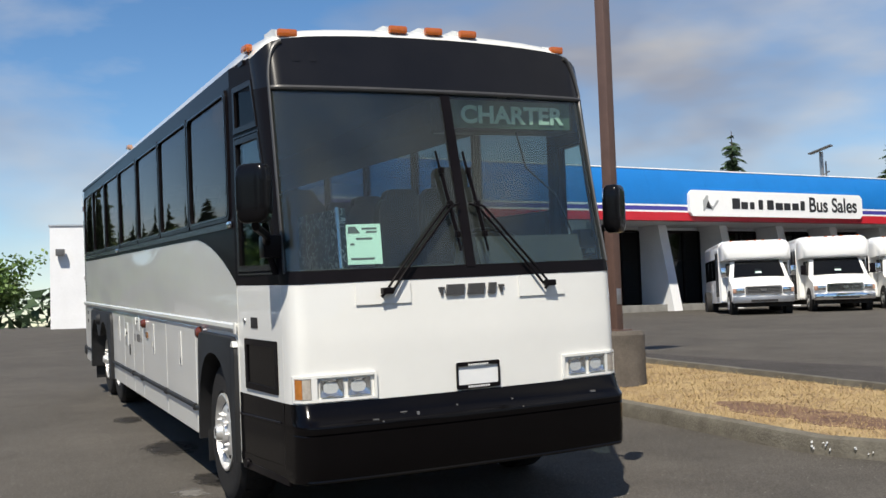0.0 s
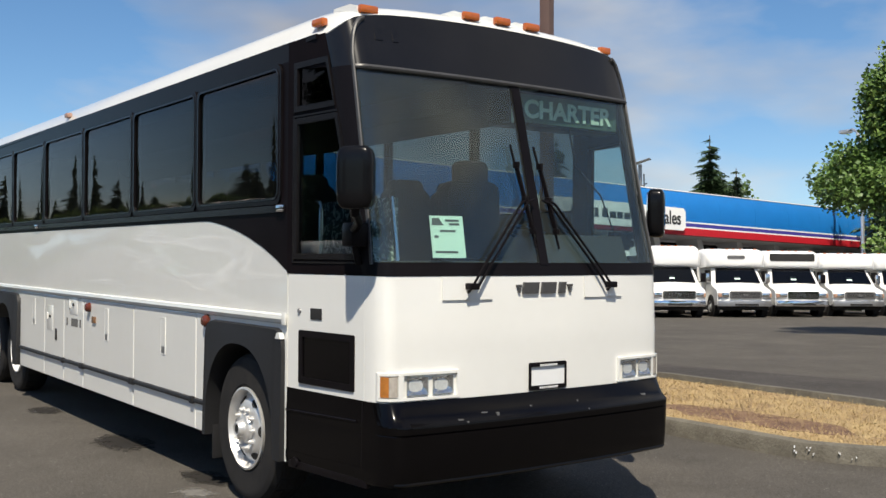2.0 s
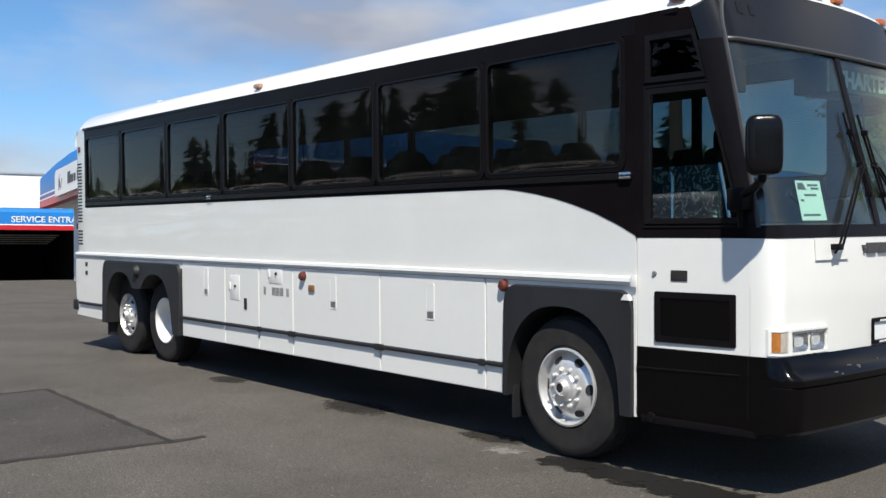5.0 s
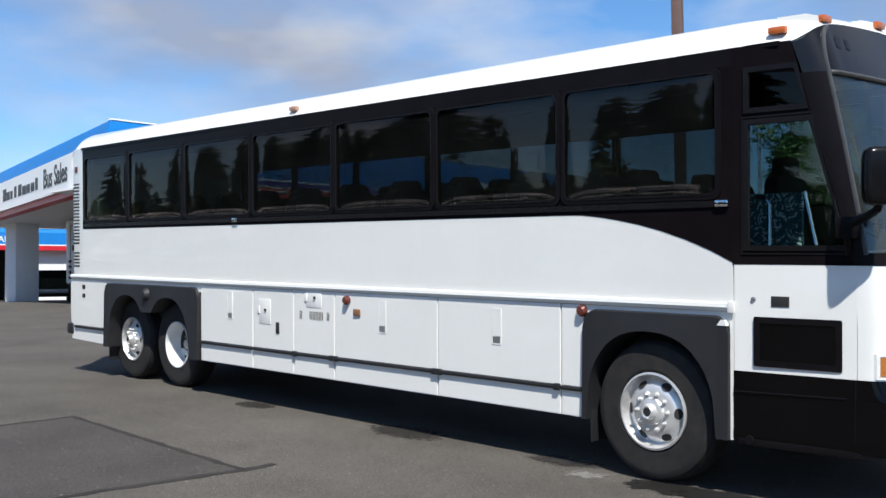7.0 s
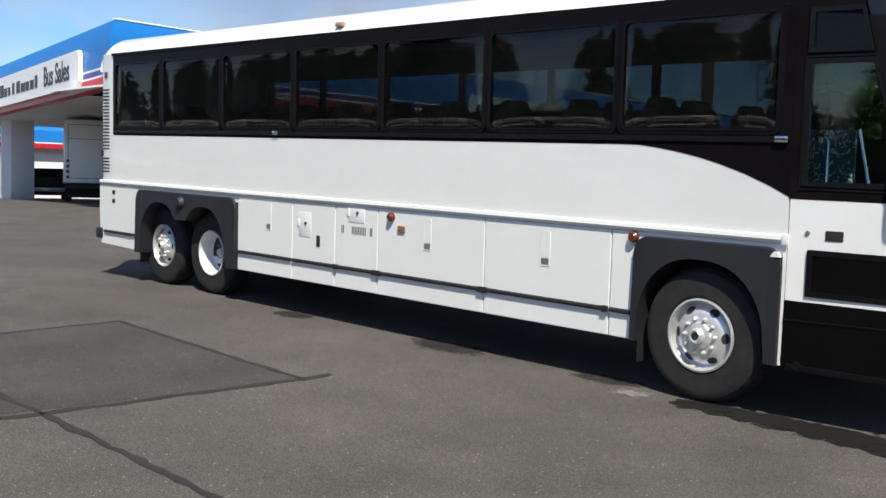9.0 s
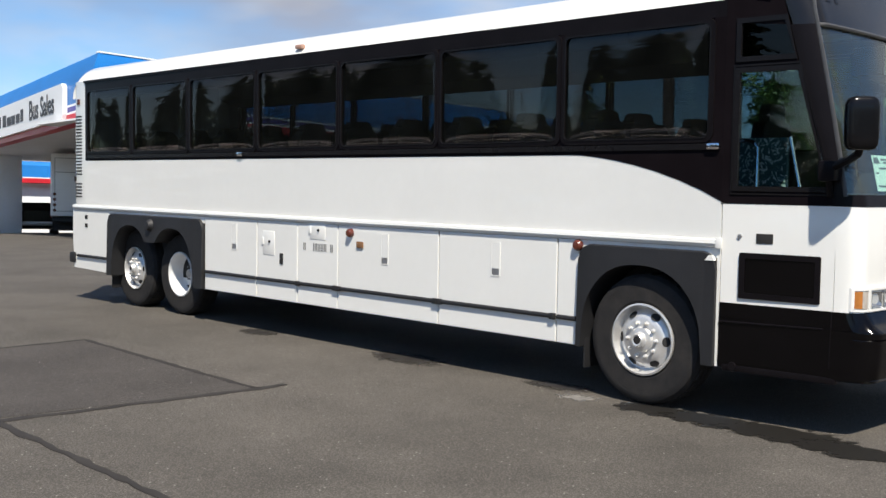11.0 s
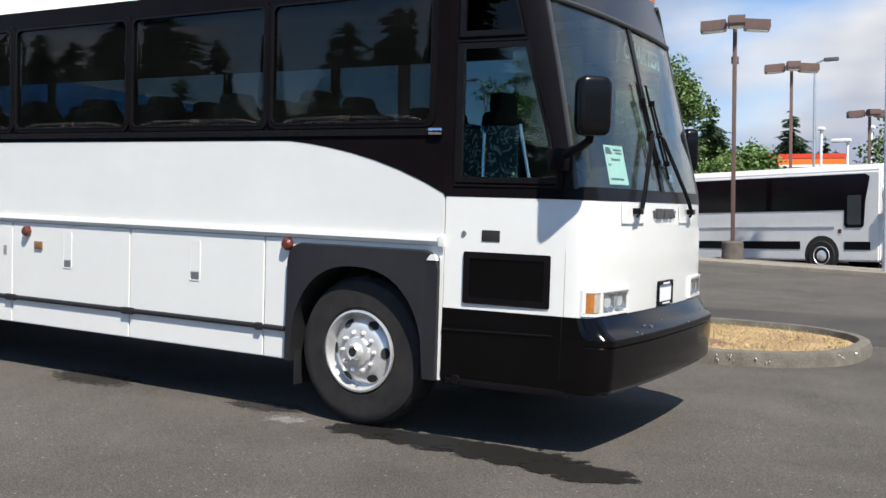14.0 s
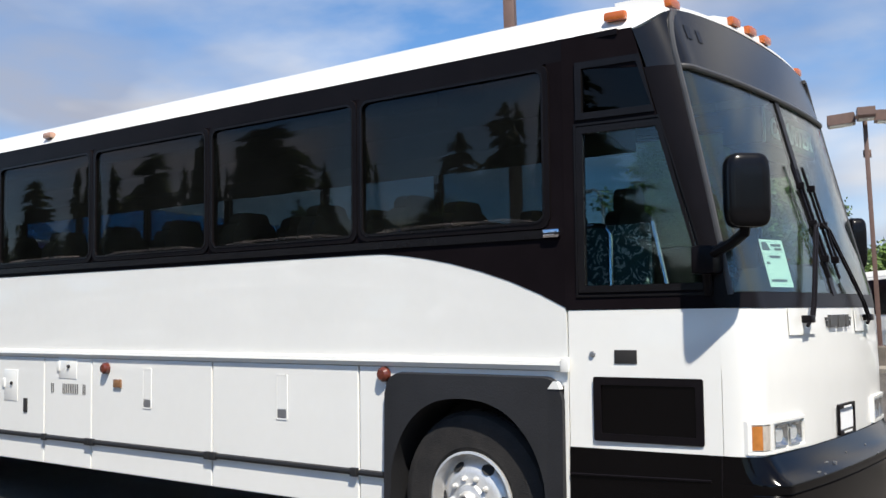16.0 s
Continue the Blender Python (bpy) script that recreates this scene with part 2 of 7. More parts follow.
ORANGE = mat("orange_canopy_band", (0.80, 0.17, 0.02), 0.45, vary=0.1)
REDDISH = mat("red_canopy_band", (0.62, 0.05, 0.02), 0.45)
FLAGRED = mat("flag_red", (0.45, 0.03, 0.04), 0.8)
FLAGWHITE = mat("flag_white", (0.75, 0.74, 0.72), 0.8)
FLAGNAVY = mat("flag_navy", (0.02, 0.03, 0.09), 0.8)
ALU = mat("pale_aluminium", (0.62, 0.63, 0.65), 0.35, 0.7, vary=0.15)
SHOPGLASS = glass("showroom_glass", (0.05, 0.055, 0.06), 0.9)
WINDOW = glass("dark_tinted_coach_glass", (0.40, 0.44, 0.45), (0.78, 0.65, 0.60), 1.53, 0.0042)
BLACKGLASS = glass("black_tinted_glass", (0.10, 0.10, 0.11), (0.5, 0.44, 0.42), 1.5)
DOORGLASS = glass("tinted_door_glass", (0.70, 0.78, 0.79), 0.95, 1.55)
WINDSCREEN = glass("green_windscreen_glass", (0.84, 0.91, 0.88), 0.9, 1.55, 0.013)
CLEAR = glass("clear_lamp_lens", (0.92, 0.93, 0.94), 1.0, 1.5)
BUSGLASS = glass("dark_bus_glass", (0.06, 0.065, 0.07), 1.0, 1.5)


# ---- mesh helpers ----
def part(name, bm, material, parent=None, label="", smooth=28):
    """Links bm as one mesh object under parent; material may be one or a list."""
    me = bpy.data.meshes.new(name)
    bmesh.ops.recalc_face_normals(bm, faces=bm.faces)
    bm.to_mesh(me)
    bm.free()
    for x in material if isinstance(material, (list, tuple)) else [material]:
        me.materials.append(x)
    me.polygons.foreach_set("use_smooth", [True] * len(me.polygons))
    me.set_sharp_from_angle(angle=radians(smooth))
    ob = new(name, me)
    ob.parent = parent
    if label:
        ob["label"] = label
    return ob


def again(ob, name, m, parent):
    """Another part on the same mesh."""
    o = new(name, ob.data)
    o.parent = parent
    o.matrix_basis = m
    for x in ob.children:
        again(x, x.name.split(".")[0], x.matrix_basis, o)
    return o


def empty(name, m, label, category, group=""):
    ob = new(name)
    ob.matrix_basis = m
    return tagged(ob, label, category, group)


def bx(bm, x0, x1, y0, y1, z0, z1, bevel=0.0, mi=0):
    """A box into bm, with rounded edges."""
    x0, x1, y0, y1, z0, z1 = min(x0, x1), max(x0, x1), min(y0, y1), max(y0, y1), min(z0, z1), max(z0, z1)
    r = bmesh.ops.create_cube(bm, size=1.0, matrix=Matrix.LocRotScale(((x0 + x1) / 2, (y0 + y1) / 2, (z0 + z1) / 2), None, (x1 - x0, y1 - y0, z1 - z0)))
    vs = r["verts"]
    if mi:
        for f in {f for v in vs for f in v.link_faces}:
            f.material_index = mi
    if bevel:
        bevel = min(bevel, 0.45 * min(x1 - x0, y1 - y0, z1 - z0))
        bmesh.ops.bevel(bm, geom=list({e for v in vs for e in v.link_edges}), offset=bevel, segments=2, affect="EDGES", profile=0.6)
    return bm


def box(x0, x1, y0, y1, z0, z1, bevel=0.0):
    return bx(bmesh.new(), x0, x1, y0, y1, z0, z1, bevel)


def prism(bm, pts, axis, a, b, mi=0):
    """Extrudes a flat outline along an axis from a to b. Outline in the other two axes, in order (y,z), (x,z) or (x,y)."""
    def at(p, w):
        return {"x": (w, p[0], p[1]), "y": (p[0], w, p[1]), "z": (p[0], p[1], w)}[axis]
    va = [bm.verts.new(at(p, a)) for p in pts]
    vb = [bm.verts.new(at(p, b)) for p in pts]
    n = len(pts)
    fs = [bm.faces.new(va), bm.faces.new(vb[::-1])]
    fs += [bm.faces.new((va[i], vb[i], vb[(i + 1) % n], va[(i + 1) % n])) for i in range(n)]
    for f in fs:
        f.material_index = mi
    return bm


def rounded(y0, y1, z0, z1, r, n=5):
    """Outline of a rounded rectangle."""
    out = []
    for cy, cz, a0 in ((y1 - r, z1 - r, 0), (y0 + r, z1 - r, 90), (y0 + r, z0 + r, 180), (y1 - r, z0 + r, 270)):
        for i in range(n + 1):
            a = radians(a0 + 90 * i / n)
            out.append((cy + r * math.cos(a), cz + r * math.sin(a)))
    return out


def ring(bm, outer, inner, axis, a, b, mi=0):
    """A frame between two outlines with the same number of points."""
    def at(p, w):
        return {"x": (w, p[0], p[1]), "y": (p[0], w, p[1]), "z": (p[0], p[1], w)}[axis]
    rows = [[bm.verts.new(at(p, w)) for p in o] for o, w in ((outer, a), (inner, a), (inner, b), (outer, b))]
    n = len(outer)
    for j in range(4):
        A, B = rows[j], rows[(j + 1) % 4]
        for i in range(n):
            f = bm.faces.new((A[i], A[(i + 1) % n], B[(i + 1) % n], B[i]))
            f.material_index = mi
    return bm


def lathe(bm, prof, centre, axis="x", seg=40, mi=0, cap=True):
    """Turns a profile of (radius, along) round an axis through centre."""
    rows = []
    c = Vector(centre)
    for r, h in prof:
        row = []
        for i in range(seg):
            a = 2 * math.pi * i / seg
            u, v = r * math.cos(a), r * math.sin(a)
            row.append(bm.verts.new(c + Vector({"x": (h, u, v), "y": (u, h, v), "z": (u, v, h)}[axis])))
        rows.append(row)
    for A, B in zip(rows, rows[1:]):
        for i in range(seg):
            bm.faces.new((A[i], A[(i + 1) % seg], B[(i + 1) % seg], B[i])).material_index = mi
    if cap and prof[0][0] > 1e-4:
        bm.faces.new(rows[0]).material_index = mi
    if prof[-1][0] > 1e-4:
        bm.faces.new(rows[-1][::-1]).material_index = mi
    return bm


def tube(bm, pts, r, seg=8, mi=0, r1=None):
    """A round bar along points, tapering from r to r1."""
    pts = [Vector(p) for p in pts]
    r1 = r if r1 is None else r1
    rows = []
    for i, p in enumerate(pts):
        d = (pts[min(i + 1, len(pts) - 1)] - pts[max(i - 1, 0)]).normalized()
        s = d.orthogonal().normalized() if i == 0 else (s - d * s.dot(d)).normalized()
        t = d.cross(s)
        rr = r + (r1 - r) * i / max(1, len(pts) - 1)
        rows.append([bm.verts.new(p + (s * math.cos(a) + t * math.sin(a)) * rr) for a in [2 * math.pi * j / seg for j in range(seg)]])
    for A, B in zip(rows, rows[1:]):
        for i in range(seg):
            bm.faces.new((A[i], A[(i + 1) % seg], B[(i + 1) % seg], B[i])).material_index = mi
    bm.faces.new(rows[0][::-1]).material_index = mi
    bm.faces.new(rows[-1]).material_index = mi
    return bm


def surf(bm, f, us, vs, mi=0):
    """A sheet through f(u, v)."""
    rows = [[bm.verts.new(f(u, v)) for u in us] for v in vs]
    for A, B in zip(rows, rows[1:]):
        for i in range(len(us) - 1):
            bm.faces.new((A[i], A[i + 1], B[i + 1], B[i])).material_index = mi
    return bm


def thick(ob, t, offset=-1.0):
    """Gives a sheet its thickness."""
    me = ob.data
    b = bmesh.new()
    b.from_mesh(me)
    bmesh.ops.solidify(b, geom=b.faces[:], thickness=t)
    b.to_mesh(me)
    b.free()
    me.polygons.foreach_set("use_smooth", [True] * len(me.polygons))
    me.set_sharp_from_angle(angle=radians(28))
    return ob


def words(name, text, size, m, parent, material, depth=0.004, label="", bold=0.0, align="CENTER", squeeze=1.0, weight=0.0, width=0.0):
    """Raised lettering in the built-in font, reading along local x, up local y."""
    cu = bpy.data.curves.new(name, "FONT")
    cu.body, cu.size, cu.extrude, cu.offset = text, size, depth, bold
    cu.align_x, cu.align_y = align, "CENTER"
    cu.bevel_depth, cu.bevel_resolution = weight, 1
    tmp = bpy.data.objects.new(name, cu)
    me = bpy.data.meshes.new_from_object(tmp)
    bpy.data.objects.remove(tmp)
    me.materials.clear()
    me.materials.append(material)
    if width:
        xs_ = [v.co.x for v in me.vertices]
        squeeze = width / (max(xs_) - min(xs_))
    ob = new(name, me)
    ob.parent = parent
    ob.matrix_basis = m @ Matrix.Diagonal((squeeze, 1, 1, 1))
    if label:
        ob["label"] = label
    return ob


def frange(a, b, n):
    return [a + (b - a) * i / n for i in range(n + 1)]


# ---- the white coach ----
HALF = 1.295


def roof_z(x):
    k = min(1.0, abs(x) / HALF)
    return 3.34 - 0.05 * k ** 2 - 0.24 * k ** 9


def plan(x):
    """How far the nose curves back at x."""
    k = abs(x)
    if k <= 1.06:
        return 0.055 * (k / 1.06) ** 2.4
    s = min(1.0, (k - 1.06) / (HALF - 1.06))
    return 0.055 + 0.185 * (1 - math.sqrt(max(0.0, 1 - s * s)))


def nose(z):
    """The nose's y on the centre line at height z."""
    if z <= 1.24:
        return 0.245
    if z <= 1.62:
        return 0.245 + 0.02 * (z - 1.24) / 0.38
    if z <= 2.84:
        return 0.265 + 0.325 * (z - 1.62) / 1.22
    return 0.59 + 0.12 * (z - 2.84) / 0.35


XS = sorted({round(s * v, 4) for s in (-1, 1) for v in [0, 0.15, 0.3, 0.45, 0.6, 0.75, 0.9, 1.0, 1.06, 1.1, 1.14, 1.18, 1.21, 1.24, 1.26, 1.275, 1.287, 1.293, HALF]})


def wrap(bm, z0, z1, out=0.0, xs=XS, back=0.0, nz=1, top=None):
    """A band of the nose between two heights; back > 0 carries it along the sides to that y."""
    def f(u, v):
        x, side = u
        hi = top(x) if top else z1
        z = z0 + (hi - z0) * v
        y = nose(z) - out + plan(x)
        k = 1 + out / HALF
        return (x * k, side if side is not None else y, z)
    us = [(x, None) for x in xs]
    if back:
        us = [(-HALF, back)] + us + [(HALF, back)]
    return surf(bm, f, us, frange(0, 1, nz))


def wheel(parent, dished):
    """One wheel, outer face towards local -x: tyre, tread blocks, rim, hub, nuts, hand holes."""
    prof = [(0.278, -0.13), (0.305, -0.146), (0.34, -0.143), (0.43, -0.15), (0.462, -0.146), (0.486, -0.135), (0.508, -0.10), (0.512, 0.0), (0.508, 0.10), (0.486, 0.135), (0.43, 0.15), (0.31, 0.145), (0.278, 0.13)]
    part("tyre", lathe(bmesh.new(), prof, (0, 0, 0), "x", 64, cap=False), TYRE, parent)
    bm = bmesh.new()
    for a in range(28):
        t = 2 * math.pi * a / 28
        for dx in (-0.06, 0.0, 0.06):
            bmesh.ops.create_cube(bm, size=1, matrix=Matrix.Translation((dx, 0.504 * math.cos(t), 0.504 * math.sin(t))) @ Matrix.Rotation(t, 4, "X") @ Matrix.Diagonal((0.05, 0.022, 0.085, 1)))
    part("tread", bm, TYRE, parent)
    if dished:
        prof = [(0.30, 0.12), (0.303, 0.15), (0.288, 0.153), (0.277, 0.12), (0.268, 0.06), (0.255, 0.03), (0.248, -0.02), (0.225, -0.05), (0.20, -0.058), (0.0, -0.058)]
    else:
        prof = [(0.30, 0.12), (0.303, 0.152), (0.288, 0.156), (0.276, 0.125), (0.262, 0.088), (0.252, 0.085), (0.235, 0.105), (0.20, 0.13), (0.165, 0.142), (0.0, 0.142)]
    prof = [(r, -h) for r, h in prof]
    part("rim", lathe(bmesh.new(), prof, (0, 0, 0), "x", 64, cap=False), WHEELWHITE if dished else ALLOY, parent)
    hx = 0.058 if dished else -0.142
    nut = None
    for a in range(10):
        t = 2 * math.pi * a / 10
        m = Matrix.Translation((0, 0.143 * math.cos(t), 0.143 * math.sin(t)))
        if nut is None:
            nut = part("nut", lathe(bmesh.new(), [(0.0, hx - 0.036), (0.010, hx - 0.034), (0.014, hx - 0.014), (0.019, hx - 0.004), (0.019, hx + 0.01)], (0, 0, 0), "x", 8), STEEL if dished else ALLOY, parent)
            nut.matrix_basis = m
        else:
            again(nut, "nut", m, parent)
    if dished:
        prof = [(0.0, hx - 0.09), (0.05, hx - 0.09), (0.062, hx - 0.075), (0.068, hx - 0.03), (0.10, hx - 0.02), (0.105, hx + 0.02)]
    else:
        prof = [(0.034, hx - 0.07), (0.046, hx - 0.074), (0.058, hx - 0.06), (0.066, hx - 0.03), (0.100, hx - 0.022), (0.108, hx - 0.008), (0.108, hx + 0.02)]
    part("hub", lathe(bmesh.new(), prof, (0, 0, 0), "x", 32, cap=False), STEEL if dished else ALLOY, parent)
    part("hub_cap", lathe(bmesh.new(), [(0.0, hx - 0.05), (0.03, hx - 0.05), (0.036, hx - 0.066)], (0, 0, 0), "x", 20), DARK, parent)
    # hand holes: dark oval plates on the uncut rim, coloured as shaded openings
    hole = None
    for a in range(6):
        m = Matrix.Rotation(2 * math.pi * a / 6, 4, "X")
        if hole is None:
            d0 = 0.042 if dished else -0.112
            bm = bmesh.new()
            o = [(0.224 + 0.026 * math.cos(b), 0.042 * math.sin(b)) for b in frange(0, 2 * math.pi, 18)[:-1]]
            slope = lambda r: (d0 - (0.224 - r) * (0.75 if not dished else 0.0))
            va = [bm.verts.new((slope(r) - 0.007, r, q)) for r, q in o]
            vb = [bm.verts.new((slope(r) + 0.02, r, q)) for r, q in o]
            bm.faces.new(va)
            for i in range(18):
                bm.faces.new((va[i], va[(i + 1) % 18], vb[(i + 1) % 18], vb[i]))
            hole = part("hand_hole", bm, DARK, parent)
            hole.matrix_basis = m
        else:
            again(hole, "hand_hole", m, parent)


def shrink(parent, k):
    """Draws the metal of a wheel in towards its axle; the tyre keeps its size."""
    done = set()
    for ob in parent.children:
        if ob.name.startswith(("tyre", "tread")):
            continue
        if ob.data.name not in done:
            done.add(ob.data.name)
            for v in ob.data.vertices:
                v.co.y *= k
                v.co.z *= k
        x, y, z = ob.matrix_basis.translation
        ob.matrix_basis = Matrix.Translation((0, y * (k - 1), z * (k - 1))) @ ob.matrix_basis


def wheel_at(parent, y, side, dished):
    w = new("wheel")
    w.parent = parent
    w.matrix_basis = pose(side * (HALF - (0.175 if y < 5 else 0.29)), y, 0.515) @ (Matrix.Identity(4) if side < 0 else pose(0, 0, 0, 0, 0, 180))
    wheel(w, dished)
    shrink(w, 0.935)
    return w


def coach_side(bus, s):
    """Everything on one long side. s is -1 on the door side."""
    X = s * HALF
    i = -s  # inwards

    def slab(name, pts, material, t=0.03, out=0.0, label="", parent=None):
        return part(name, prism(bmesh.new(), pts, "x", X + s * out, X + i * t), material, parent or bus, label)

    # upper white panel with its sweeping nose
    sweep = [(11.42, 1.335), (11.42, 1.5), (11.41, 1.955), (2.75, 1.955), (2.58, 1.952), (2.42, 1.935), (2.25, 1.91), (2.05, 1.872), (1.85, 1.822), (1.65, 1.758), (1.45, 1.678), (1.30, 1.605), (1.295, 1.335)]
    slab("side_panel", sweep, WHITE, 0.05)
    # moulding
    bm = bmesh.new()
    prism(bm, [(X, 1.335), (X + s * 0.022, 1.325), (X + s * 0.026, 1.30), (X + s * 0.012, 1.275), (X, 1.27), (X + i * 0.02, 1.27), (X + i * 0.02, 1.335)], "y", 1.30, 11.72)
    part("side_moulding", bm, WHITE, bus)
    part("moulding_clip", prism(bmesh.new(), [(1.325, 1.175), (1.40, 1.175), (1.37, 1.215), (1.345, 1.215)], "x", X + s * 0.036, X), WHITE, bus)
    part("moulding_end", box(X - 0.02, X + 0.03 * s + 0.0, 1.275, 1.325, 1.265, 1.345, 0.008), WHITE, bus)
    # bay doors between the wheels
    cuts = [2.565, 2.80, 4.22, 5.71, 6.40, 7.16, 8.25]
    for n, (a, b) in enumerate(zip(cuts, cuts[1:])):
        bm = bx(bmesh.new(), X, X + i * 0.04, a + 0.006, b - 0.006, 0.40, 1.268, 0.007)
        d = part("bay_door", bm, WHITE, bus, "", 10)
        bm = bmesh.new()
        prism(bm, [(X + s * 0.001, 0.595), (X + s * 0.022, 0.60), (X + s * 0.026, 0.615), (X + s * 0.022, 0.63), (X + s * 0.001, 0.635)], "y", a + 0.015, b - 0.015)
        part("rub_strip", bm, RUBBER, d)
        for e in (a + 0.03, b - 0.03):
            part("strip_end", box(X + s * 0.001, X + s * 0.032, e - 0.028, e + 0.028, 0.588, 0.642, 0.006), RUBBER, d) if n in (1, 2, 3) else None
    part("rear_quarter_panel", prism(bmesh.new(), [(10.68, 0.42), (11.72, 0.44), (11.76, 0.9), (11.75, 1.268), (10.68, 1.268)], "x", X, X + i * 0.04), WHITE, bus)
    bm = bmesh.new()
    prism(bm, [(X + s * 0.001, 0.595), (X + s * 0.022, 0.60), (X + s * 0.026, 0.615), (X + s * 0.022, 0.63), (X + s * 0.001, 0.635)], "y", 10.74, 11.6)
    part("rub_strip", bm, RUBBER, bus)
    # latches and small hatches
    for y, z in ((3.50, 1.05), (4.98, 1.055), (7.62, 1.06)):
        bm = ring(bmesh.new(), rounded(y - 0.055, y + 0.055, z - 0.15, z + 0.15, 0.012), rounded(y - 0.045, y + 0.045, z - 0.14, z + 0.14, 0.01), "x", X + s * 0.004, X + i * 0.02)
        h = part("bay_latch", bm, WHITE, bus)
        part("latch_flap", box(X + s * 0.001, X + s * 0.003, y - 0.044, y + 0.044, z - 0.08, z + 0.138, 0.0), WHITE, h)
        # flat darker plate paints the shade at the foot of the latch recess
        part("latch_hollow", box(X + s * 0.0005, X + s * 0.002, y - 0.044, y + 0.044, z - 0.139, z - 0.085, 0.0), STEEL, h)
    for y, z, w, hh in ((6.93, 1.03, 0.11, 0.14), (6.05, 1.19, 0.13, 0.09)):
        d = part("filler_hatch", box(X + s * 0.004, X + i * 0.01, y - w, y + w, z - hh, z + hh * 0.9, 0.003), WHITE, bus)
        part("hatch_lock", lathe(bmesh.new(), [(0.0, s * 0.016), (0.014, s * 0.016), (0.016, s * 0.004)], (X, y - 0.02, z + 0.01), "x", 12), DARK, d)
        part("hatch_hinge", box(X + s * 0.011, X, y + w - 0.02, y + w + 0.02, z - 0.03, z + 0.05, 0.006), WHITE, d)
    slit = part("vent_slot", box(X + s * 0.004, X + i * 0.01, -0.006, 0.006, 0.98, 1.06), GREY, bus)
    slit.matrix_basis = pose(0, 5.80, 0)
    for y in [5.825, 6.26, 6.285] + [5.906 + k * 0.026 for k in range(9)]:
        again(slit, "vent_slot", pose(0, y, 0), bus)
    part("small_socket", box(X + s * 0.008, X + i * 0.01, 6.66, 6.72, 0.80, 0.92, 0.006), DARK, bus)
    for z in (1.02, 1.14):
        part("rear_socket", box(X + s * 0.006, X + i * 0.01, 11.30, 11.38, z, z + 0.055, 0.004), DARK, bus)
    # lamps on the side
    part("side_marker", lathe(bmesh.new(), [(0.0, s * 0.045), (0.03, s * 0.042), (0.045, s * 0.025), (0.048, 0.0)], (X, 2.58, 1.222), "x", 20), REDLENS, bus, "red-brown side marker lamp")
    part("side_lamp", lathe(bmesh.new(), [(0.0, s * 0.05), (0.03, s * 0.046), (0.043, s * 0.03), (0.047, 0.0)], (X, 5.50, 1.195), "x", 20), REDLENS, bus, "round red-brown lamp")
    part("amber_reflector", box(X + s * 0.016, X, 5.30, 5.40, 1.05, 1.115, 0.01), BROWNLENS, bus, "dull brown reflector")
    # wheel arches
    for a, b, wheels in ((1.315, 2.56, (1.96,)), (8.27, 10.67, (8.97, 10.03))):
        reach = 0.55 if len(wheels) == 1 else 0.50

        def arch(y):
            best = 0.0
            for w in wheels:
                d = abs(y - w)
                if d < reach:
                    best = max(best, 0.515 + (1 - (d / reach) ** 2.4) ** 0.5 * 0.585)
            if len(wheels) == 2 and wheels[0] < y < wheels[1]:
                best = max(best, 0.90)
            return max(best, 0.40)
        bm = bmesh.new()
        n = 56
        ys = [a + (b - a) * k / n for k in range(n + 1)]
        r = 0.12

        def hi(y):
            d = min(y - a, b - y)
            return 1.232 - (r - math.sqrt(max(0, r * r - (r - d) ** 2)) if d < r else 0.0)
        outer = [bm.verts.new((X + s * 0.03, y, hi(y))) for y in ys]
        inner = [bm.verts.new((X + s * 0.045, y, min(arch(y), hi(y) - 0.02))) for y in ys]
        back = [bm.verts.new((X + i * 0.30, y, min(arch(y), hi(y) - 0.02))) for y in ys]
        rim = [bm.verts.new((X + i * 0.02, y, hi(y) + 0.012)) for y in ys]
        for k in range(n):
            for A, B in ((outer, inner), (inner, back), (rim, outer)):
                bm.faces.new((A[k], A[k + 1], B[k + 1], B[k]))
        for k in (0, n):
            bm.faces.new((rim[k], outer[k], inner[k], back[k]))
        part("wheel_arch", bm, RUBBER, bus, "charcoal rubber wheel arch", 50)
        part("arch_header", box(X - s * 0.004, X + i * 0.04, a - 0.01, b + 0.01, 1.19, 1.268), WHITE, bus)
        part("mud_flap", box(X + i * 0.30, X + i * 0.02, b - 0.05, b - 0.035, 0.22, 0.6, 0.004), RUBBER, bus)
        # solid near-black block; the shade of the hollow well is in its colour
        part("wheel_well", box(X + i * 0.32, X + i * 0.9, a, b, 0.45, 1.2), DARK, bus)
    part("axle_hub_lamp", lathe(bmesh.new(), [(0.0, s * 0.09), (0.05, s * 0.085), (0.07, s * 0.06), (0.085, s * 0.03)], (X, 9.50, 1.12), "x", 20), RUBBER, bus)
    for y, d in ((1.96, False), (9.06, True), (10.22, False)):
        wheel_at(bus, y, s, d)
    # black window band: strips and posts, with a pane in each opening
    slab("window_band_top", [(1.30, 2.94), (1.30, 3.06), (11.36, 3.06), (11.36, 2.94)], SATIN, 0.05, 0.002)
    slab("drip_rail", [(0.98, 3.035), (0.98, 3.065), (11.38, 3.065), (11.38, 3.035)], SATIN, 0.02, 0.018)
    low = [p for p in sweep[3:12]]
    slab("window_band_bottom", [(11.36, 1.957)] + [(p[0], p[1] + 0.002) for p in low] + [(1.30, 2.05), (11.36, 2.05)], BAND, 0.05, 0.003)
    slab("window_sill_rail", [(1.34, 1.985), (1.34, 2.03), (11.33, 2.03), (11.33, 1.985)], GASKET, 0.02, 0.014)
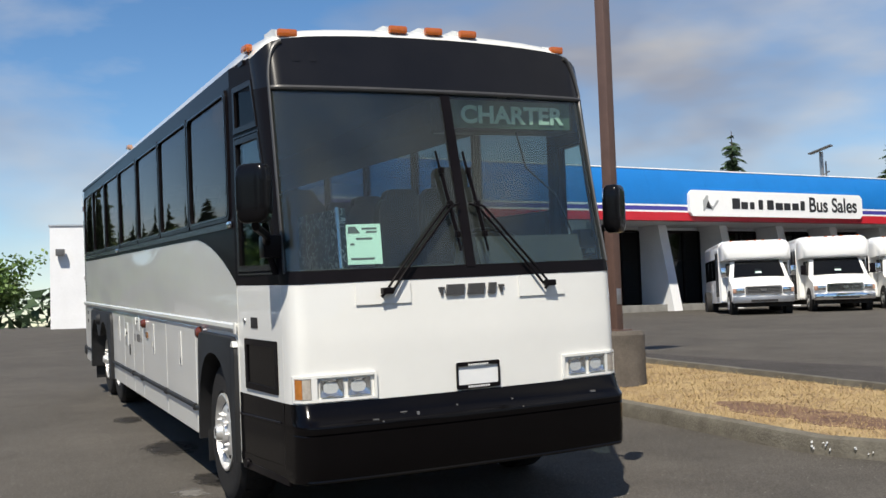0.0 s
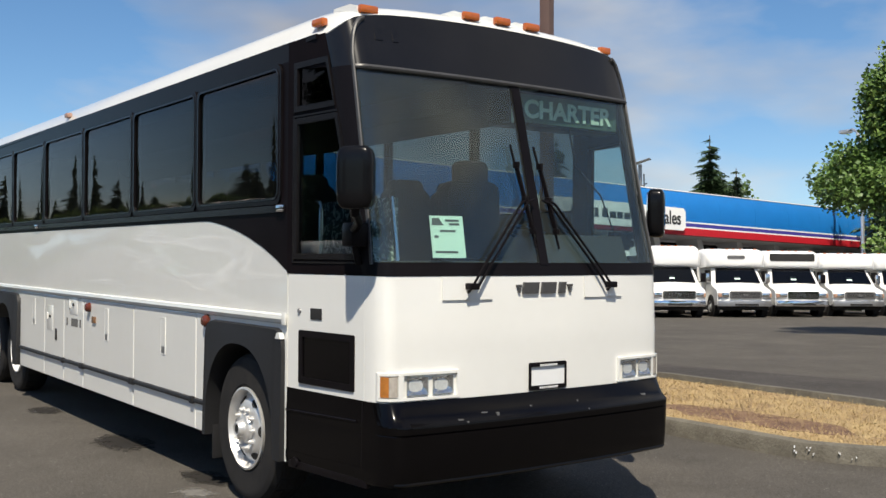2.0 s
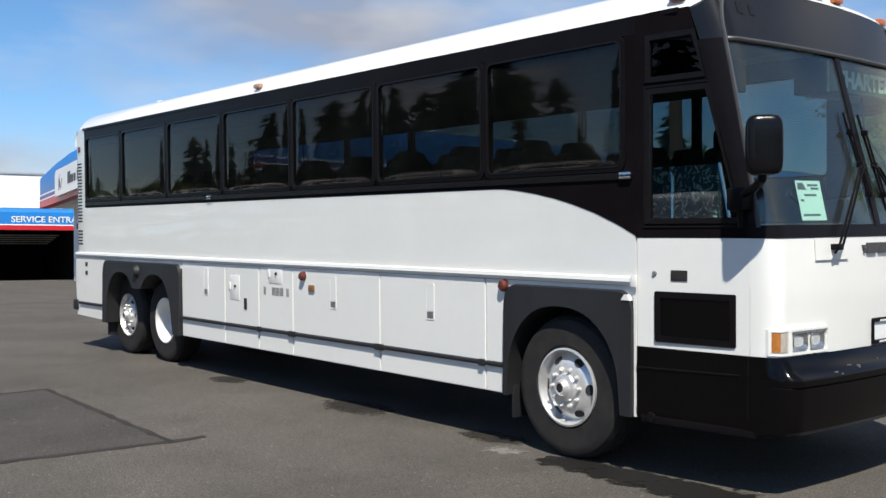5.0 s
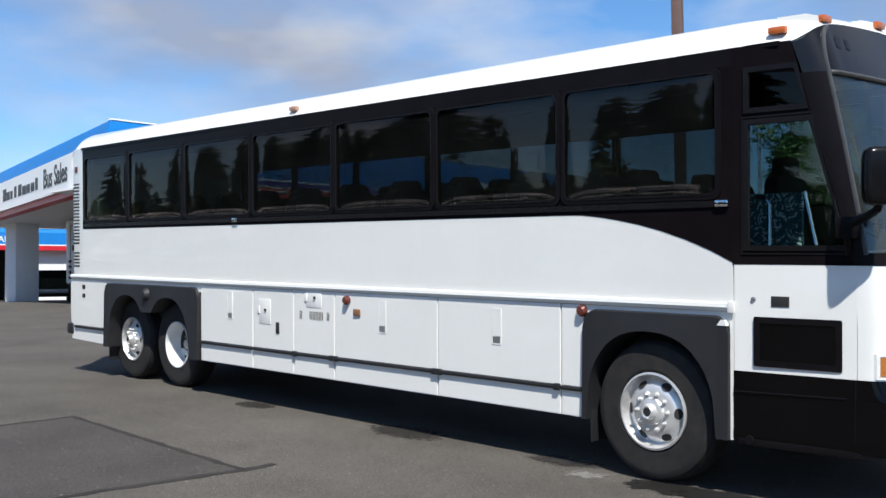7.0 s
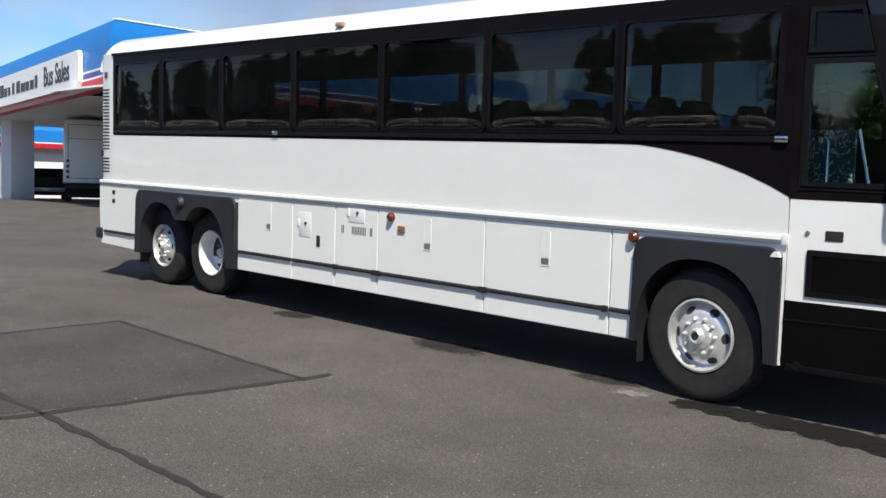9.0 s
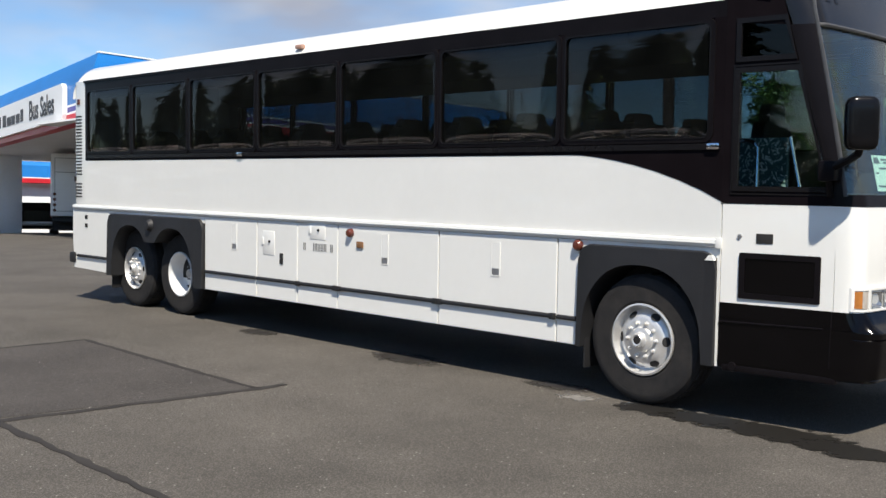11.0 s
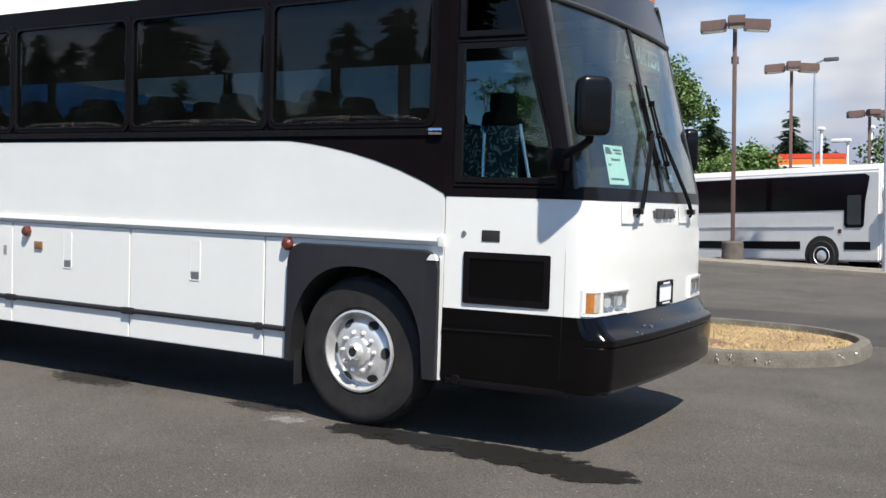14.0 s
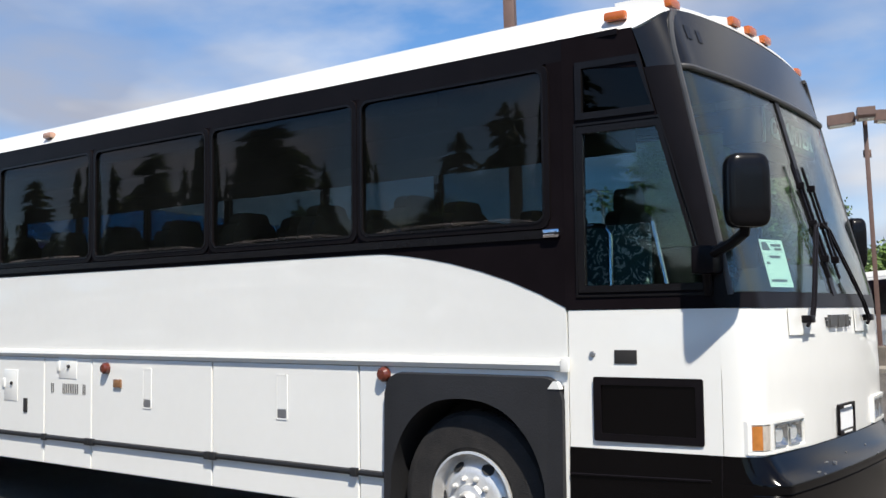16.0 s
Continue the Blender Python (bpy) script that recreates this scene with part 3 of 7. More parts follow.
    for y in (1.30, 7.42):
        part("rail_clip", box(X + s * 0.028, X, y + 0.02, y + 0.12, 1.985, 2.032, 0.008), CHROME, bus)
        part("rail_clip_slot", box(X + s * 0.03, X, y + 0.02, y + 0.12, 2.004, 2.012), SATIN, bus)
    posts = [1.375, 2.79, 4.245, 5.70, 7.165, 8.61, 10.02, 11.31]
    for n, y in enumerate(posts):
        w = 0.02
        fore = 0.075 if n == 0 else w
        aft = 0.05 if n == len(posts) - 1 else w
        slab("window_post", [(y - fore, 2.05), (y - fore, 2.94), (y + aft, 2.94), (y + aft, 2.05)], BAND, 0.05, 0.002)
    for a, b in zip(posts, posts[1:]):
        a, b = a + 0.016, b - 0.016
        o, q = rounded(a - 0.012, b + 0.012, 2.038, 2.945, 0.07), rounded(a + 0.022, b - 0.022, 2.072, 2.912, 0.055)
        w = part("window", ring(bmesh.new(), o, q, "x", X + s * 0.016, X + i * 0.03), SATIN, bus)
        o2, q2 = rounded(a + 0.016, b - 0.016, 2.066, 2.918, 0.06), rounded(a + 0.030, b - 0.030, 2.080, 2.904, 0.05)
        part("window_bead", ring(bmesh.new(), o2, q2, "x", X + s * 0.020, X + s * 0.0165), GASKET, w)
        # toughened panes bow a little, most of all near their rims
        def bow(u, v, a=a, b=b):
            k = (1 - abs(2 * u - 1) ** 6) * (1 - abs(2 * v - 1) ** 7)
            return (X + s * 0.006 * k, a + 0.012 + (b - a - 0.024) * u, 2.062 + 0.86 * v)
        rims = [0.0, 0.02, 0.045, 0.08, 0.13, 0.2, 0.3, 0.42, 0.5, 0.58, 0.7, 0.8, 0.87, 0.92, 0.955, 0.98, 1.0]
        thick(part("pane", surf(bmesh.new(), bow, rims, rims), WINDOW, w, "dark tinted glass", 60), 0.004)
    # door or driver's side ahead of the front wheel
    lead = lambda z: nose(z) + plan(HALF) + (0.0 if z < 1.6 else 0.02)
    slab("door_lower_panel" if s < 0 else "driver_side_panel", [(lead(1.0) + 0.004, 0.875), (lead(1.0) + 0.004, 1.592), (1.288, 1.592), (1.288, 0.875)], WHITE, 0.05)
    slab("front_post", [(1.295, 0.40), (1.295, 1.33), (1.318, 1.33), (1.318, 0.40)], WHITE, 0.05, 0.004)
    zs = (1.595, 1.705, 2.545, 2.625, 2.895, 3.06)
    yb, yf = 1.20, lambda z: lead(z) + 0.002
    frame_bits = [[(lead(zs[0]), zs[0]), (lead(zs[1]), zs[1]), (1.30, zs[1]), (1.30, zs[0])],
                  [(lead(zs[2]), zs[2]), (lead(zs[3]), zs[3]), (1.30, zs[3]), (1.30, zs[2])],
                  [(lead(zs[4]) - 0.02, zs[4] - 0.05), (lead(zs[5]) - 0.02, zs[5]), (1.30, zs[5]), (1.30, zs[4])]]
    for a, b in ((1, 2), (3, 4)):
        frame_bits += [[(lead(zs[a]), zs[a]), (lead(zs[b]), zs[b]), (yf(zs[b]), zs[b]), (yf(zs[a]), zs[a])], [(yb, zs[a]), (yb, zs[b]), (1.30, zs[b]), (1.30, zs[a])]]
    bm = bmesh.new()
    for pts in frame_bits:
        prism(bm, pts, "x", X + s * 0.003, X + i * 0.05)
    door = part("door_frame" if s < 0 else "driver_window_frame", bm, BAND, bus)
    for a, b, g in ((1, 2, DOORGLASS), (3, 4, BLACKGLASS)):
        o = [(yf(zs[a]) - 0.006, zs[a] - 0.02), (yf(zs[b]) - 0.006, zs[b] + 0.02), (yb + 0.02, zs[b] + 0.02), (yb + 0.02, zs[a] - 0.02)]
        q = [(yf(zs[a]) + 0.012, zs[a] + 0.016), (yf(zs[b]) + 0.012, zs[b] - 0.016), (yb - 0.016, zs[b] - 0.016), (yb - 0.016, zs[a] + 0.016)]
        part("window_gasket", ring(bmesh.new(), o, q, "x", X + s * 0.014, X + i * 0.01), GASKET, door)
        part("pane", prism(bmesh.new(), o, "x", X + i * 0.006, X + i * 0.014), g, door)
    o = [(yf(1.60) - 0.022, 1.66), (yf(2.6) - 0.022, 2.585), (1.235, 2.585), (1.235, 1.66)]
    q = [(yf(1.62) - 0.012, 1.672), (yf(2.58) - 0.012, 2.573), (1.223, 2.573), (1.223, 1.672)]
    part("door_seal", ring(bmesh.new(), o, q, "x", X + s * 0.010, X), GASKET, door)
    part("grille", ring(bmesh.new(), rounded(0.58, 1.15, 0.915, 1.245, 0.012), rounded(0.62, 1.11, 0.955, 1.205, 0.008), "x", X + s * 0.014, X), SATIN, bus, "black framed air intake")
    part("grille_mesh", box(X + s * 0.004, X + i * 0.01, 0.61, 1.12, 0.95, 1.21), BLACK, bus)
    part("door_recess", box(X + s * 0.006, X, 0.915, 1.035, 1.315, 1.385, 0.012), DARK, bus)
    part("door_lock", lathe(bmesh.new(), [(0.0, s * 0.012), (0.014, s * 0.011), (0.017, 0.0)], (X, 1.155, 1.362), "x", 14), STEEL, bus)
    # mirror on a bent arm
    mir = new("mirror")
    mir.parent = bus
    my = 0.20 if s < 0 else 0.55
    mx_ = s * (1.42 if s < 0 else 1.35)
    mp = pose(mx_, my, 2.135 if s < 0 else 2.03, 0, 0, -46 if s < 0 else 40)
    bm = bmesh.new()
    bmesh.ops.create_uvsphere(bm, u_segments=40, v_segments=28, radius=1.0)
    for v in bm.verts:
        k = (abs(v.co.x) ** 5 + abs(v.co.y) ** 5 + abs(v.co.z) ** 5) ** -0.2
        v.co = Vector((v.co.x * k * 0.103, v.co.y * k * 0.062, v.co.z * k * 0.174))
    part("mirror_head", bm, MIRRORBLACK, mir, "rounded gloss black mirror housing", 60).matrix_basis = mp
    part("mirror_glass", prism(bmesh.new(), rounded(-0.085, 0.085, -0.15, 0.15, 0.045), "y", 0.0, 0.0625), CHROME, mir).matrix_basis = mp
    bm = bmesh.new()
    tube(bm, [(mx_, my + 0.01, 1.985), (mx_ - s * 0.01, my + 0.02, 1.94), (s * 1.33, my + 0.12, 1.90), (s * 1.28, my + 0.28, 1.84)], 0.026, 10)
    bx(bm, s * 1.19, s * 1.32, my + 0.22, my + 0.34, 1.76, 1.90, 0.02)
    tube(bm, [(s * 1.27, my + 0.28, 1.80), (s * 1.23, my + 0.29, 1.66)], 0.022, 8)
    part("mirror_arm", bm, SATIN, mir)
    # rear corner with cooling slots
    bm = bmesh.new()
    rc = [(X, 11.362), (X, 11.62), (X + i * 0.02, 11.70), (X + i * 0.07, 11.76), (X + i * 0.20, 11.79), (X + i * 0.22, 11.60), (X + i * 0.08, 11.362)]
    prism(bm, rc, "z", 1.336, 3.06)
    part("rear_corner", bm, WHITE, bus)
    slot = None
    for k in range(26):
        if k in (5, 6):
            continue
        m = Matrix.Translation((0, 0, 1.45 + k * 0.045))
        if slot is None:
            slot = part("cooling_slot", prism(bmesh.new(), [(X + s * 0.003, 11.47), (X + s * 0.003, 11.62), (X + i * 0.017, 11.70), (X + i * 0.067, 11.757), (X + i * 0.08, 11.75), (X + i * 0.03, 11.47)], "z", -0.011, 0.011), DARK, bus)
            slot.matrix_basis = m
        else:
            again(slot, "cooling_slot", m, bus)
    part("rear_marker", box(X + s * 0.012, X, 11.52, 11.60, 2.74, 2.82, 0.008), REDLENS, bus)
    part("rear_lamp", box(X + s * 0.006, X, 11.64, 11.70, 1.66, 1.74, 0.004), DARK, bus)


def build_coach():
    bus = empty("coach", LOT, "white and black three-axle charter coach parked on asphalt", "coach")
    for s in (-1, 1):
        coach_side(bus, s)
    # nose
    thick(part("front_panel", wrap(bmesh.new(), 0.875, 1.592, nz=12), WHITE, bus, "smooth white front panel"), 0.03)
    thick(part("front_belt", wrap(bmesh.new(), 1.594, 1.672, 0.004), SATIN, bus), 0.03)
    head_top = lambda x: roof_z(x) - 0.125 * (1 - (abs(x) / HALF) ** 8)

    def rim_x(s, z):
        """Where the windscreen ends on side s: it wraps well round the corner, more so at its foot."""
        k = (z - 1.67) / 1.16
        return s * (1.274 - 0.058 * k if s < 0 else 1.19)
    fan = [0.0, 0.12, 0.3, 0.5, 0.68, 0.8, 0.87, 0.91, 0.94, 0.965, 0.985, 1.0]
    for s in (-1, 1):
        def sheet(u, v, s=s):
            z = 1.674 + 1.151 * v
            x = s * 0.03 + (rim_x(s, z) - s * 0.03) * u
            return (x, nose(z) + plan(x), z)
        p = part("windscreen", surf(bmesh.new(), sheet, fan, frange(0, 1, 6)), WINDSCREEN, bus, "large green-tinted windscreen half", 60)
        thick(p, 0.006)
    thick(part("windscreen_divider", wrap(bmesh.new(), 1.66, 2.84, 0.008, [-0.034, -0.012, 0.012, 0.034], nz=5), SATIN, bus), 0.03)
    for s in (-1, 1):
        bm = bmesh.new()

        def f(u, v, s=s):
            z = 1.60 + 1.24 * v
            if u is None:
                return (s * (HALF + 0.002), nose(z) + plan(HALF) + 0.014, z)
            e = rim_x(s, max(z, 1.67))
            x = e + (s * HALF - e) * u
            return (x * 1.002, nose(z) - 0.006 + plan(x), z)
        surf(bm, f, [0.0, 0.25, 0.5, 0.7, 0.85, 0.95, 1.0, None], frange(0, 1, 6))
        thick(part("windscreen_post", bm, SATIN, bus), 0.035, 0)
        # a round bead runs up the windscreen and over the shoulder of the header
        bm = bmesh.new()
        up_line = [(rim_x(s, z), nose(z) + plan(rim_x(s, z)) - 0.006, z) for z in frange(1.66, 2.83, 10)]
        for k in frange(0.08, 1.0, 9):
            a = k * math.pi / 2
            x = s * (1.215 - 0.13 * (1 - math.cos(a)))
            z = 2.83 + (head_top(x) - 2.845) * math.sin(a)
            up_line.append((x, nose(z) + plan(x) - 0.008, z))
        tube(bm, up_line, 0.017, 8)
        part("windscreen_gasket", bm, BEAD, bus, "grey-black rubber bead")
    bm = bmesh.new()
    tube(bm, [(x, nose(2.83) + plan(x) - 0.010, 2.832) for x in XS if abs(x) < 1.22], 0.016, 8)
    part("header_bead", bm, BEAD, bus)
    thick(part("header_panel", wrap(bmesh.new(), 2.84, 3.2, 0.003, nz=3, top=head_top), HEADER, bus, "black header panel above the windscreen"), 0.03)
    for k, (w, h) in enumerate(((0.05, 0.08), (0.04, 0.075))):
        x, z = -1.0 + k * 0.115, 3.01
        part("faded_mark", box(-w / 2, w / 2, -0.003, 0.004, -h / 2, h / 2), FADED, bus).matrix_basis = pose(x, nose(z + h / 2) + plan(x) - 0.004, z + h / 2, -19, 0, -8)
    # roof: cap and long roof
    def cap(u, v):
        x = u
        y0 = nose(3.2) + plan(x) - 0.003
        e = math.sin(v * math.pi / 2)
        z0 = head_top(x)
        return (x, y0 + (1.5 - y0) * (1 - math.cos(v * math.pi / 2)) ** 1.0, z0 + (roof_z(x) - z0) * min(1.0, e * 1.02))
    thick(part("roof_cap", surf(bmesh.new(), cap, XS, frange(0, 1, 10)), WHITE, bus), 0.03)
    def top(u, v):
        y = 1.5 + (11.56 - 1.5) * min(v, 1.0)
        z = roof_z(u)
        if v > 1:
            k = v - 1
            y, z = 11.56 + 0.18 * math.sin(k * math.pi / 2), z - 0.22 * (1 - math.cos(k * math.pi / 2))
        return (u, y, z)
    thick(part("roof", surf(bmesh.new(), top, XS, frange(0, 1, 6) + [1.15, 1.3, 1.5, 1.75, 2.0]), WHITE, bus), 0.04)
    for x, lab in ((-1.03, ""), (-0.265, ""), (0.0, ""), (0.265, ""), (1.03, "")):
        z = roof_z(x) - 0.055
        y = nose(3.2) + plan(x) + 0.05
        base = part("marker_base", prism(bmesh.new(), [(y - 0.025, z - 0.045), (y - 0.02, z + 0.004), (y + 0.06, z + 0.03), (y + 0.26, z + 0.035), (y + 0.26, z - 0.02)], "x", x - 0.07, x + 0.07), WHITE, bus)
        part("marker_lamp", bx(bmesh.new(), x - 0.066, x + 0.066, y - 0.06, y - 0.014, z - 0.04, z + 0.012, 0.016), AMBER, base, "orange roof marker lamp")
    for s in (-1, 1):
        for y in (1.0, 6.42):
            part("marker_lamp", bx(bmesh.new(), s * (HALF - 0.06), s * (HALF + 0.0), y - 0.06, y + 0.06, 3.115, 3.165, 0.018), CLOUDED if y > 2 else AMBER, bus, "bleached amber roof marker lamp" if y > 2 else "orange roof marker lamp")
    # bumper in two steps: rounded foot, deep face, fine groove, rolled lip, sloped ledge
    LIP = ((0.44, 0.03), (0.405, 0.07), (0.412, 0.090), (0.424, 0.101), (0.434, 0.098), (0.44, 0.101), (0.56, 0.111), (0.694, 0.1165), (0.699, 0.108), (0.706, 0.1165), (0.738, 0.1195), (0.750, 0.116), (0.756, 0.108), (0.772, 0.084), (0.805, 0.052), (0.875, 0.012))
    def bump(u, v):
        x, side = u
        z, o = LIP[v]
        if side is not None:
            return (math.copysign(HALF + 0.004 + 0.05 * max(0.0, o - 0.06), x), side, z)
        k = abs(x) / HALF
        return (x * (1 + 0.012), nose(1.0) + plan(x) - o * (1 - 0.75 * max(0, k - 0.86) / 0.14 * 0.6), z)
    us = [(-HALF, 1.29), (-HALF, 0.9), (-HALF, 0.6)] + [(x, None) for x in XS if abs(x) < 1.28] + [(HALF, 0.6), (HALF, 0.9), (HALF, 1.29)]
    thick(part("front_bumper", surf(bmesh.new(), bump, us, range(len(LIP))), BLACK, bus, "deep gloss black wrap-round bumper", 28), 0.006)
    bm = bmesh.new()
    bx(bm, -HALF - 0.012, -HALF + 0.05, 0.45, 1.26, 0.375, 0.425, 0.012)
    tube(bm, [(-HALF - 0.012, 1.285, 0.735), (-HALF - 0.012, 0.8, 0.745), (-HALF - 0.012, 0.55, 0.75)], 0.007, 6)
    tube(bm, [(-HALF - 0.008, 0.50, 0.46), (-HALF - 0.008, 0.495, 0.87)], 0.005, 5)
    lathe(bm, [(0.0, -0.02), (0.03, -0.02), (0.034, 0.0)], (-HALF - 0.004, 1.18, 0.415), "x", 16)
    part("step_edge", bm, SATIN, bus)
    bm = bmesh.new()
    for x, z, w, h in ((-0.74, 0.765, 0.018, 0.003), (-0.70, 0.752, 0.006, 0.004), (-0.55, 0.790, 0.022, 0.003), (-0.46, 0.775, 0.008, 0.011), (-0.18, 0.800, 0.005, 0.004), (0.22, 0.800, 0.006, 0.005), (0.27, 0.752, 0.004, 0.003), (0.86, 0.790, 0.02, 0.006)):
        o = 0.116 - max(0.0, z - 0.752) * 1.2
        bx(bm, x - w, x + w, nose(1.0) + plan(x) - o - 0.002, nose(1.0) + plan(x) - o + 0.03, z - h, z + h)
    part("paint_chip", bm, STEEL, bus, "bare specks where the bumper paint is chipped")
    # lamp clusters
    for s in (-1, 1):
        cl = new("lamp_cluster")
        cl.parent = bus
        yy = lambda x: nose(1.0) + plan(x)
        w0 = 0.04 if s < 0 else 0.0
        cx0, cx1 = 0.655 + w0, 1.205 + w0 * 1.4
        def bez(bm, x0, x1, z0, z1, w, out, depth):
            for a, b, c, d in ((x0, x1, z0, z0 + w), (x0, x1, z1 - w, z1), (x0, x0 + w, z0 + w, z1 - w), (x1 - w, x1, z0 + w, z1 - w)):
                n = 6
                for k in range(n):
                    p, q = a + (b - a) * k / n, a + (b - a) * (k + 1) / n
                    pts = [(s * p, yy(p) - out), (s * q, yy(q) - out), (s * q, yy(q) + depth), (s * p, yy(p) + depth)]
                    prism(bm, pts, "z", c, d)
        bm = bmesh.new()
        bez(bm, cx0, cx1, 0.885, 1.045, 0.016, 0.020, 0.02)
        mid = 1.048 + w0
        prism(bm, [(s * (mid - 0.018), yy(mid - 0.018) - 0.018), (s * (mid + 0.018), yy(mid + 0.018) - 0.018), (s * (mid + 0.018), yy(mid + 0.018) + 0.02), (s * (mid - 0.018), yy(mid - 0.018) + 0.02)], "z", 0.90, 1.03)
        part("bezel", bm, WHITE, cl)
        for a, b in ((0.69 + w0, 0.850 + w0), (0.862 + w0, 1.022 + w0)):
            m = (a + b) / 2
            h = part("headlamp_housing", prism(bmesh.new(), [(s * a, yy(a) + 0.015), (s * b, yy(b) + 0.015), (s * b, yy(b) + 0.03), (s * a, yy(a) + 0.03)], "z", 0.905, 1.025), SATIN, cl)
            n = 14
            bm = bmesh.new()
            def bowl(u, v, m=m):
                x, z = (u - 0.5) * 0.142, (v - 0.5) * 0.104
                return (s * (m + x), yy(m + x) - 0.016 + 0.029 * (1 - (2 * u - 1) ** 2) * (1 - (2 * v - 1) ** 2) + 0.0012 * math.cos(u * 40), 0.965 + z)
            surf(bm, bowl, frange(0, 1, n), frange(0, 1, n))
            part("reflector", bm, BOWL, h)
            p, q = a + 0.006, b - 0.006
            part("lens", prism(bmesh.new(), [(s * p, yy(p) - 0.0205), (s * q, yy(q) - 0.0205), (s * q, yy(q) - 0.0180), (s * p, yy(p) - 0.0180)], "z", 0.91, 1.02), CLEAR, h)
        def lens_strip(p, q):
            xs = frange(p, q, 3)
            return prism(bmesh.new(), [(s * x, yy(x) - 0.014) for x in xs] + [(s * x, yy(x) + 0.02) for x in xs[::-1]], "z", 0.907, 1.023)
        part("side_reflector", lens_strip(mid + 0.022, mid + 0.072 + w0 * 0.2), FROSTED, cl, "clear corner lens")
        part("turn_lamp", lens_strip(mid + 0.076 + w0 * 0.2, cx1 - 0.02), TURN if s < 0 else FROSTED, cl, "dusty amber turn lamp lens" if s < 0 else "clear turn lamp lens")
    # plate frame, badge, wiper pads
    pl = new("plate_holder")
    pl.parent = bus
    part("plate_frame", ring(bmesh.new(), rounded(-0.155, 0.155, 0.885, 1.055, 0.012), rounded(-0.146, 0.146, 0.912, 1.030, 0.008), "y", 0.222, 0.24), SATIN, pl, "black plate frame")
    part("blank_plate", box(-0.15, 0.15, 0.234, 0.243, 0.89, 1.05), PLATEWHITE, pl)
    for z, a, b, n in ((1.037, -0.075, 0.075, 9), (0.899, -0.08, 0.08, 9)):
        bm = bmesh.new()
        for k in range(n):
            x = a + (b - a) * k / n
            bx(bm, x + 0.002, x + (b - a) / n - 0.004, 0.2195, 0.2225, z - 0.006, z + 0.006)
        part("frame_lettering_bar", bm, PLATEWHITE, pl)
    bm = bmesh.new()
    for a, b in ((-0.20, -0.062), (-0.045, 0.085), (0.105, 0.17)):
        prism(bm, [(a, 1.482), (b - 0.012, 1.482), (b, 1.552), (a + 0.012, 1.552)], "y", 0.242, 0.265)
    for a in (-0.235, 0.20):
        bx(bm, a, a + 0.016, 0.246, 0.265, 1.487, 1.52)
        bx(bm, a - 0.012, a + 0.028, 0.246, 0.265, 1.522, 1.538)
    part("badge", bm, BADGE, bus, "grey block-shaped front badge")
    for x in (-0.62, 0.52):
        bm = wrap(bmesh.new(), 1.452, 1.588, 0.005, frange(x - 0.18, x + 0.18, 8), nz=2)
        thick(part("wiper_pad", bm, WHITE, bus), 0.006)
    # pantograph wipers
    for bxx, ex in ((-0.62, -0.10), (0.56, 0.10)):
        wp = new("wiper")
        wp.parent = bus
        bz, ez = 1.53, 2.07
        by, ey = 0.212, nose(2.07) - 0.035
        bm = bmesh.new()
        d = 1 if ex > bxx else -1
        for off in (0.0, 0.045):
            tube(bm, [(bxx + d * off, by + 0.01, bz), (bxx + d * (off + 0.08), by + 0.02, bz + 0.10), (ex - d * 0.04 + off * d, ey - 0.02, ez - 0.02), (ex + d * 0.02 + off * d, ey - 0.01, ez)], 0.0085, 8)
        bx(bm, bxx - 0.022, bxx + 0.05, by + 0.0, by + 0.06, bz - 0.018, bz + 0.022, 0.008)
        tube(bm, [(bxx - 0.03, by + 0.02, bz - 0.035), (bxx + 0.0, by + 0.01, bz)], 0.010, 6)
        part("wiper_arm", bm, SATIN, wp)
        bm = bmesh.new()
        def bl(z):
            return (ex + (z - 2.07) * -0.12, nose(z) - 0.022, z)
        tube(bm, [bl(z) for z in frange(1.76, 2.42, 6)], 0.009, 6)
        tube(bm, [(p[0], p[1] - 0.022, p[2]) for p in [bl(z) for z in frange(1.86, 2.30, 4)]], 0.008, 6)
        for z in (1.87, 2.07, 2.29):
            p = bl(z)
            bx(bm, p[0] - 0.012, p[0] + 0.012, p[1] - 0.035, p[1] + 0.01, z - 0.02, z + 0.02, 0.004)
        part("wiper_blade", bm, SATIN, wp)
    # paper card behind the windscreen
    pc = new("price_card")
    pc.parent = bus
    pc.matrix_basis = Matrix.Translation((-0.70, nose(1.83) + plan(0.7) + 0.03, 1.825)) @ Matrix.Rotation(radians(-13), 4, "Z") @ Matrix.Rotation(-math.atan2(0.325, 1.22), 4, "X") @ pose(0, 0, 0, 90, 0, 0)
    part("card", box(-0.11, 0.11, -0.13, 0.13, -0.001, 0.001), PAPER, pc, "pale green printed card")
    bm = bmesh.new()
    for x0, x1, y in ((-0.01, 0.085, 0.10), (0.015, 0.085, 0.078), (-0.05, 0.055, 0.035), (-0.09, -0.06, 0.0), (-0.09, 0.06, -0.095)):
        bx(bm, x0, x1, y - 0.007, y + 0.007, 0.0012, 0.0024)
    prism(bm, [(-0.10, 0.07), (-0.02, 0.07), (-0.05, 0.115), (-0.095, 0.115)], "z", 0.0012, 0.0024)
    part("print_bar", bm, GREY, pc)
    # sign box behind the glass
    sg = new("destination_sign")
    sg.parent = bus
    zc = 2.705
    part("sign_box", box(0.05, 1.12, 0.69, 0.95, 2.60, 2.82, 0.01), SATIN, sg)
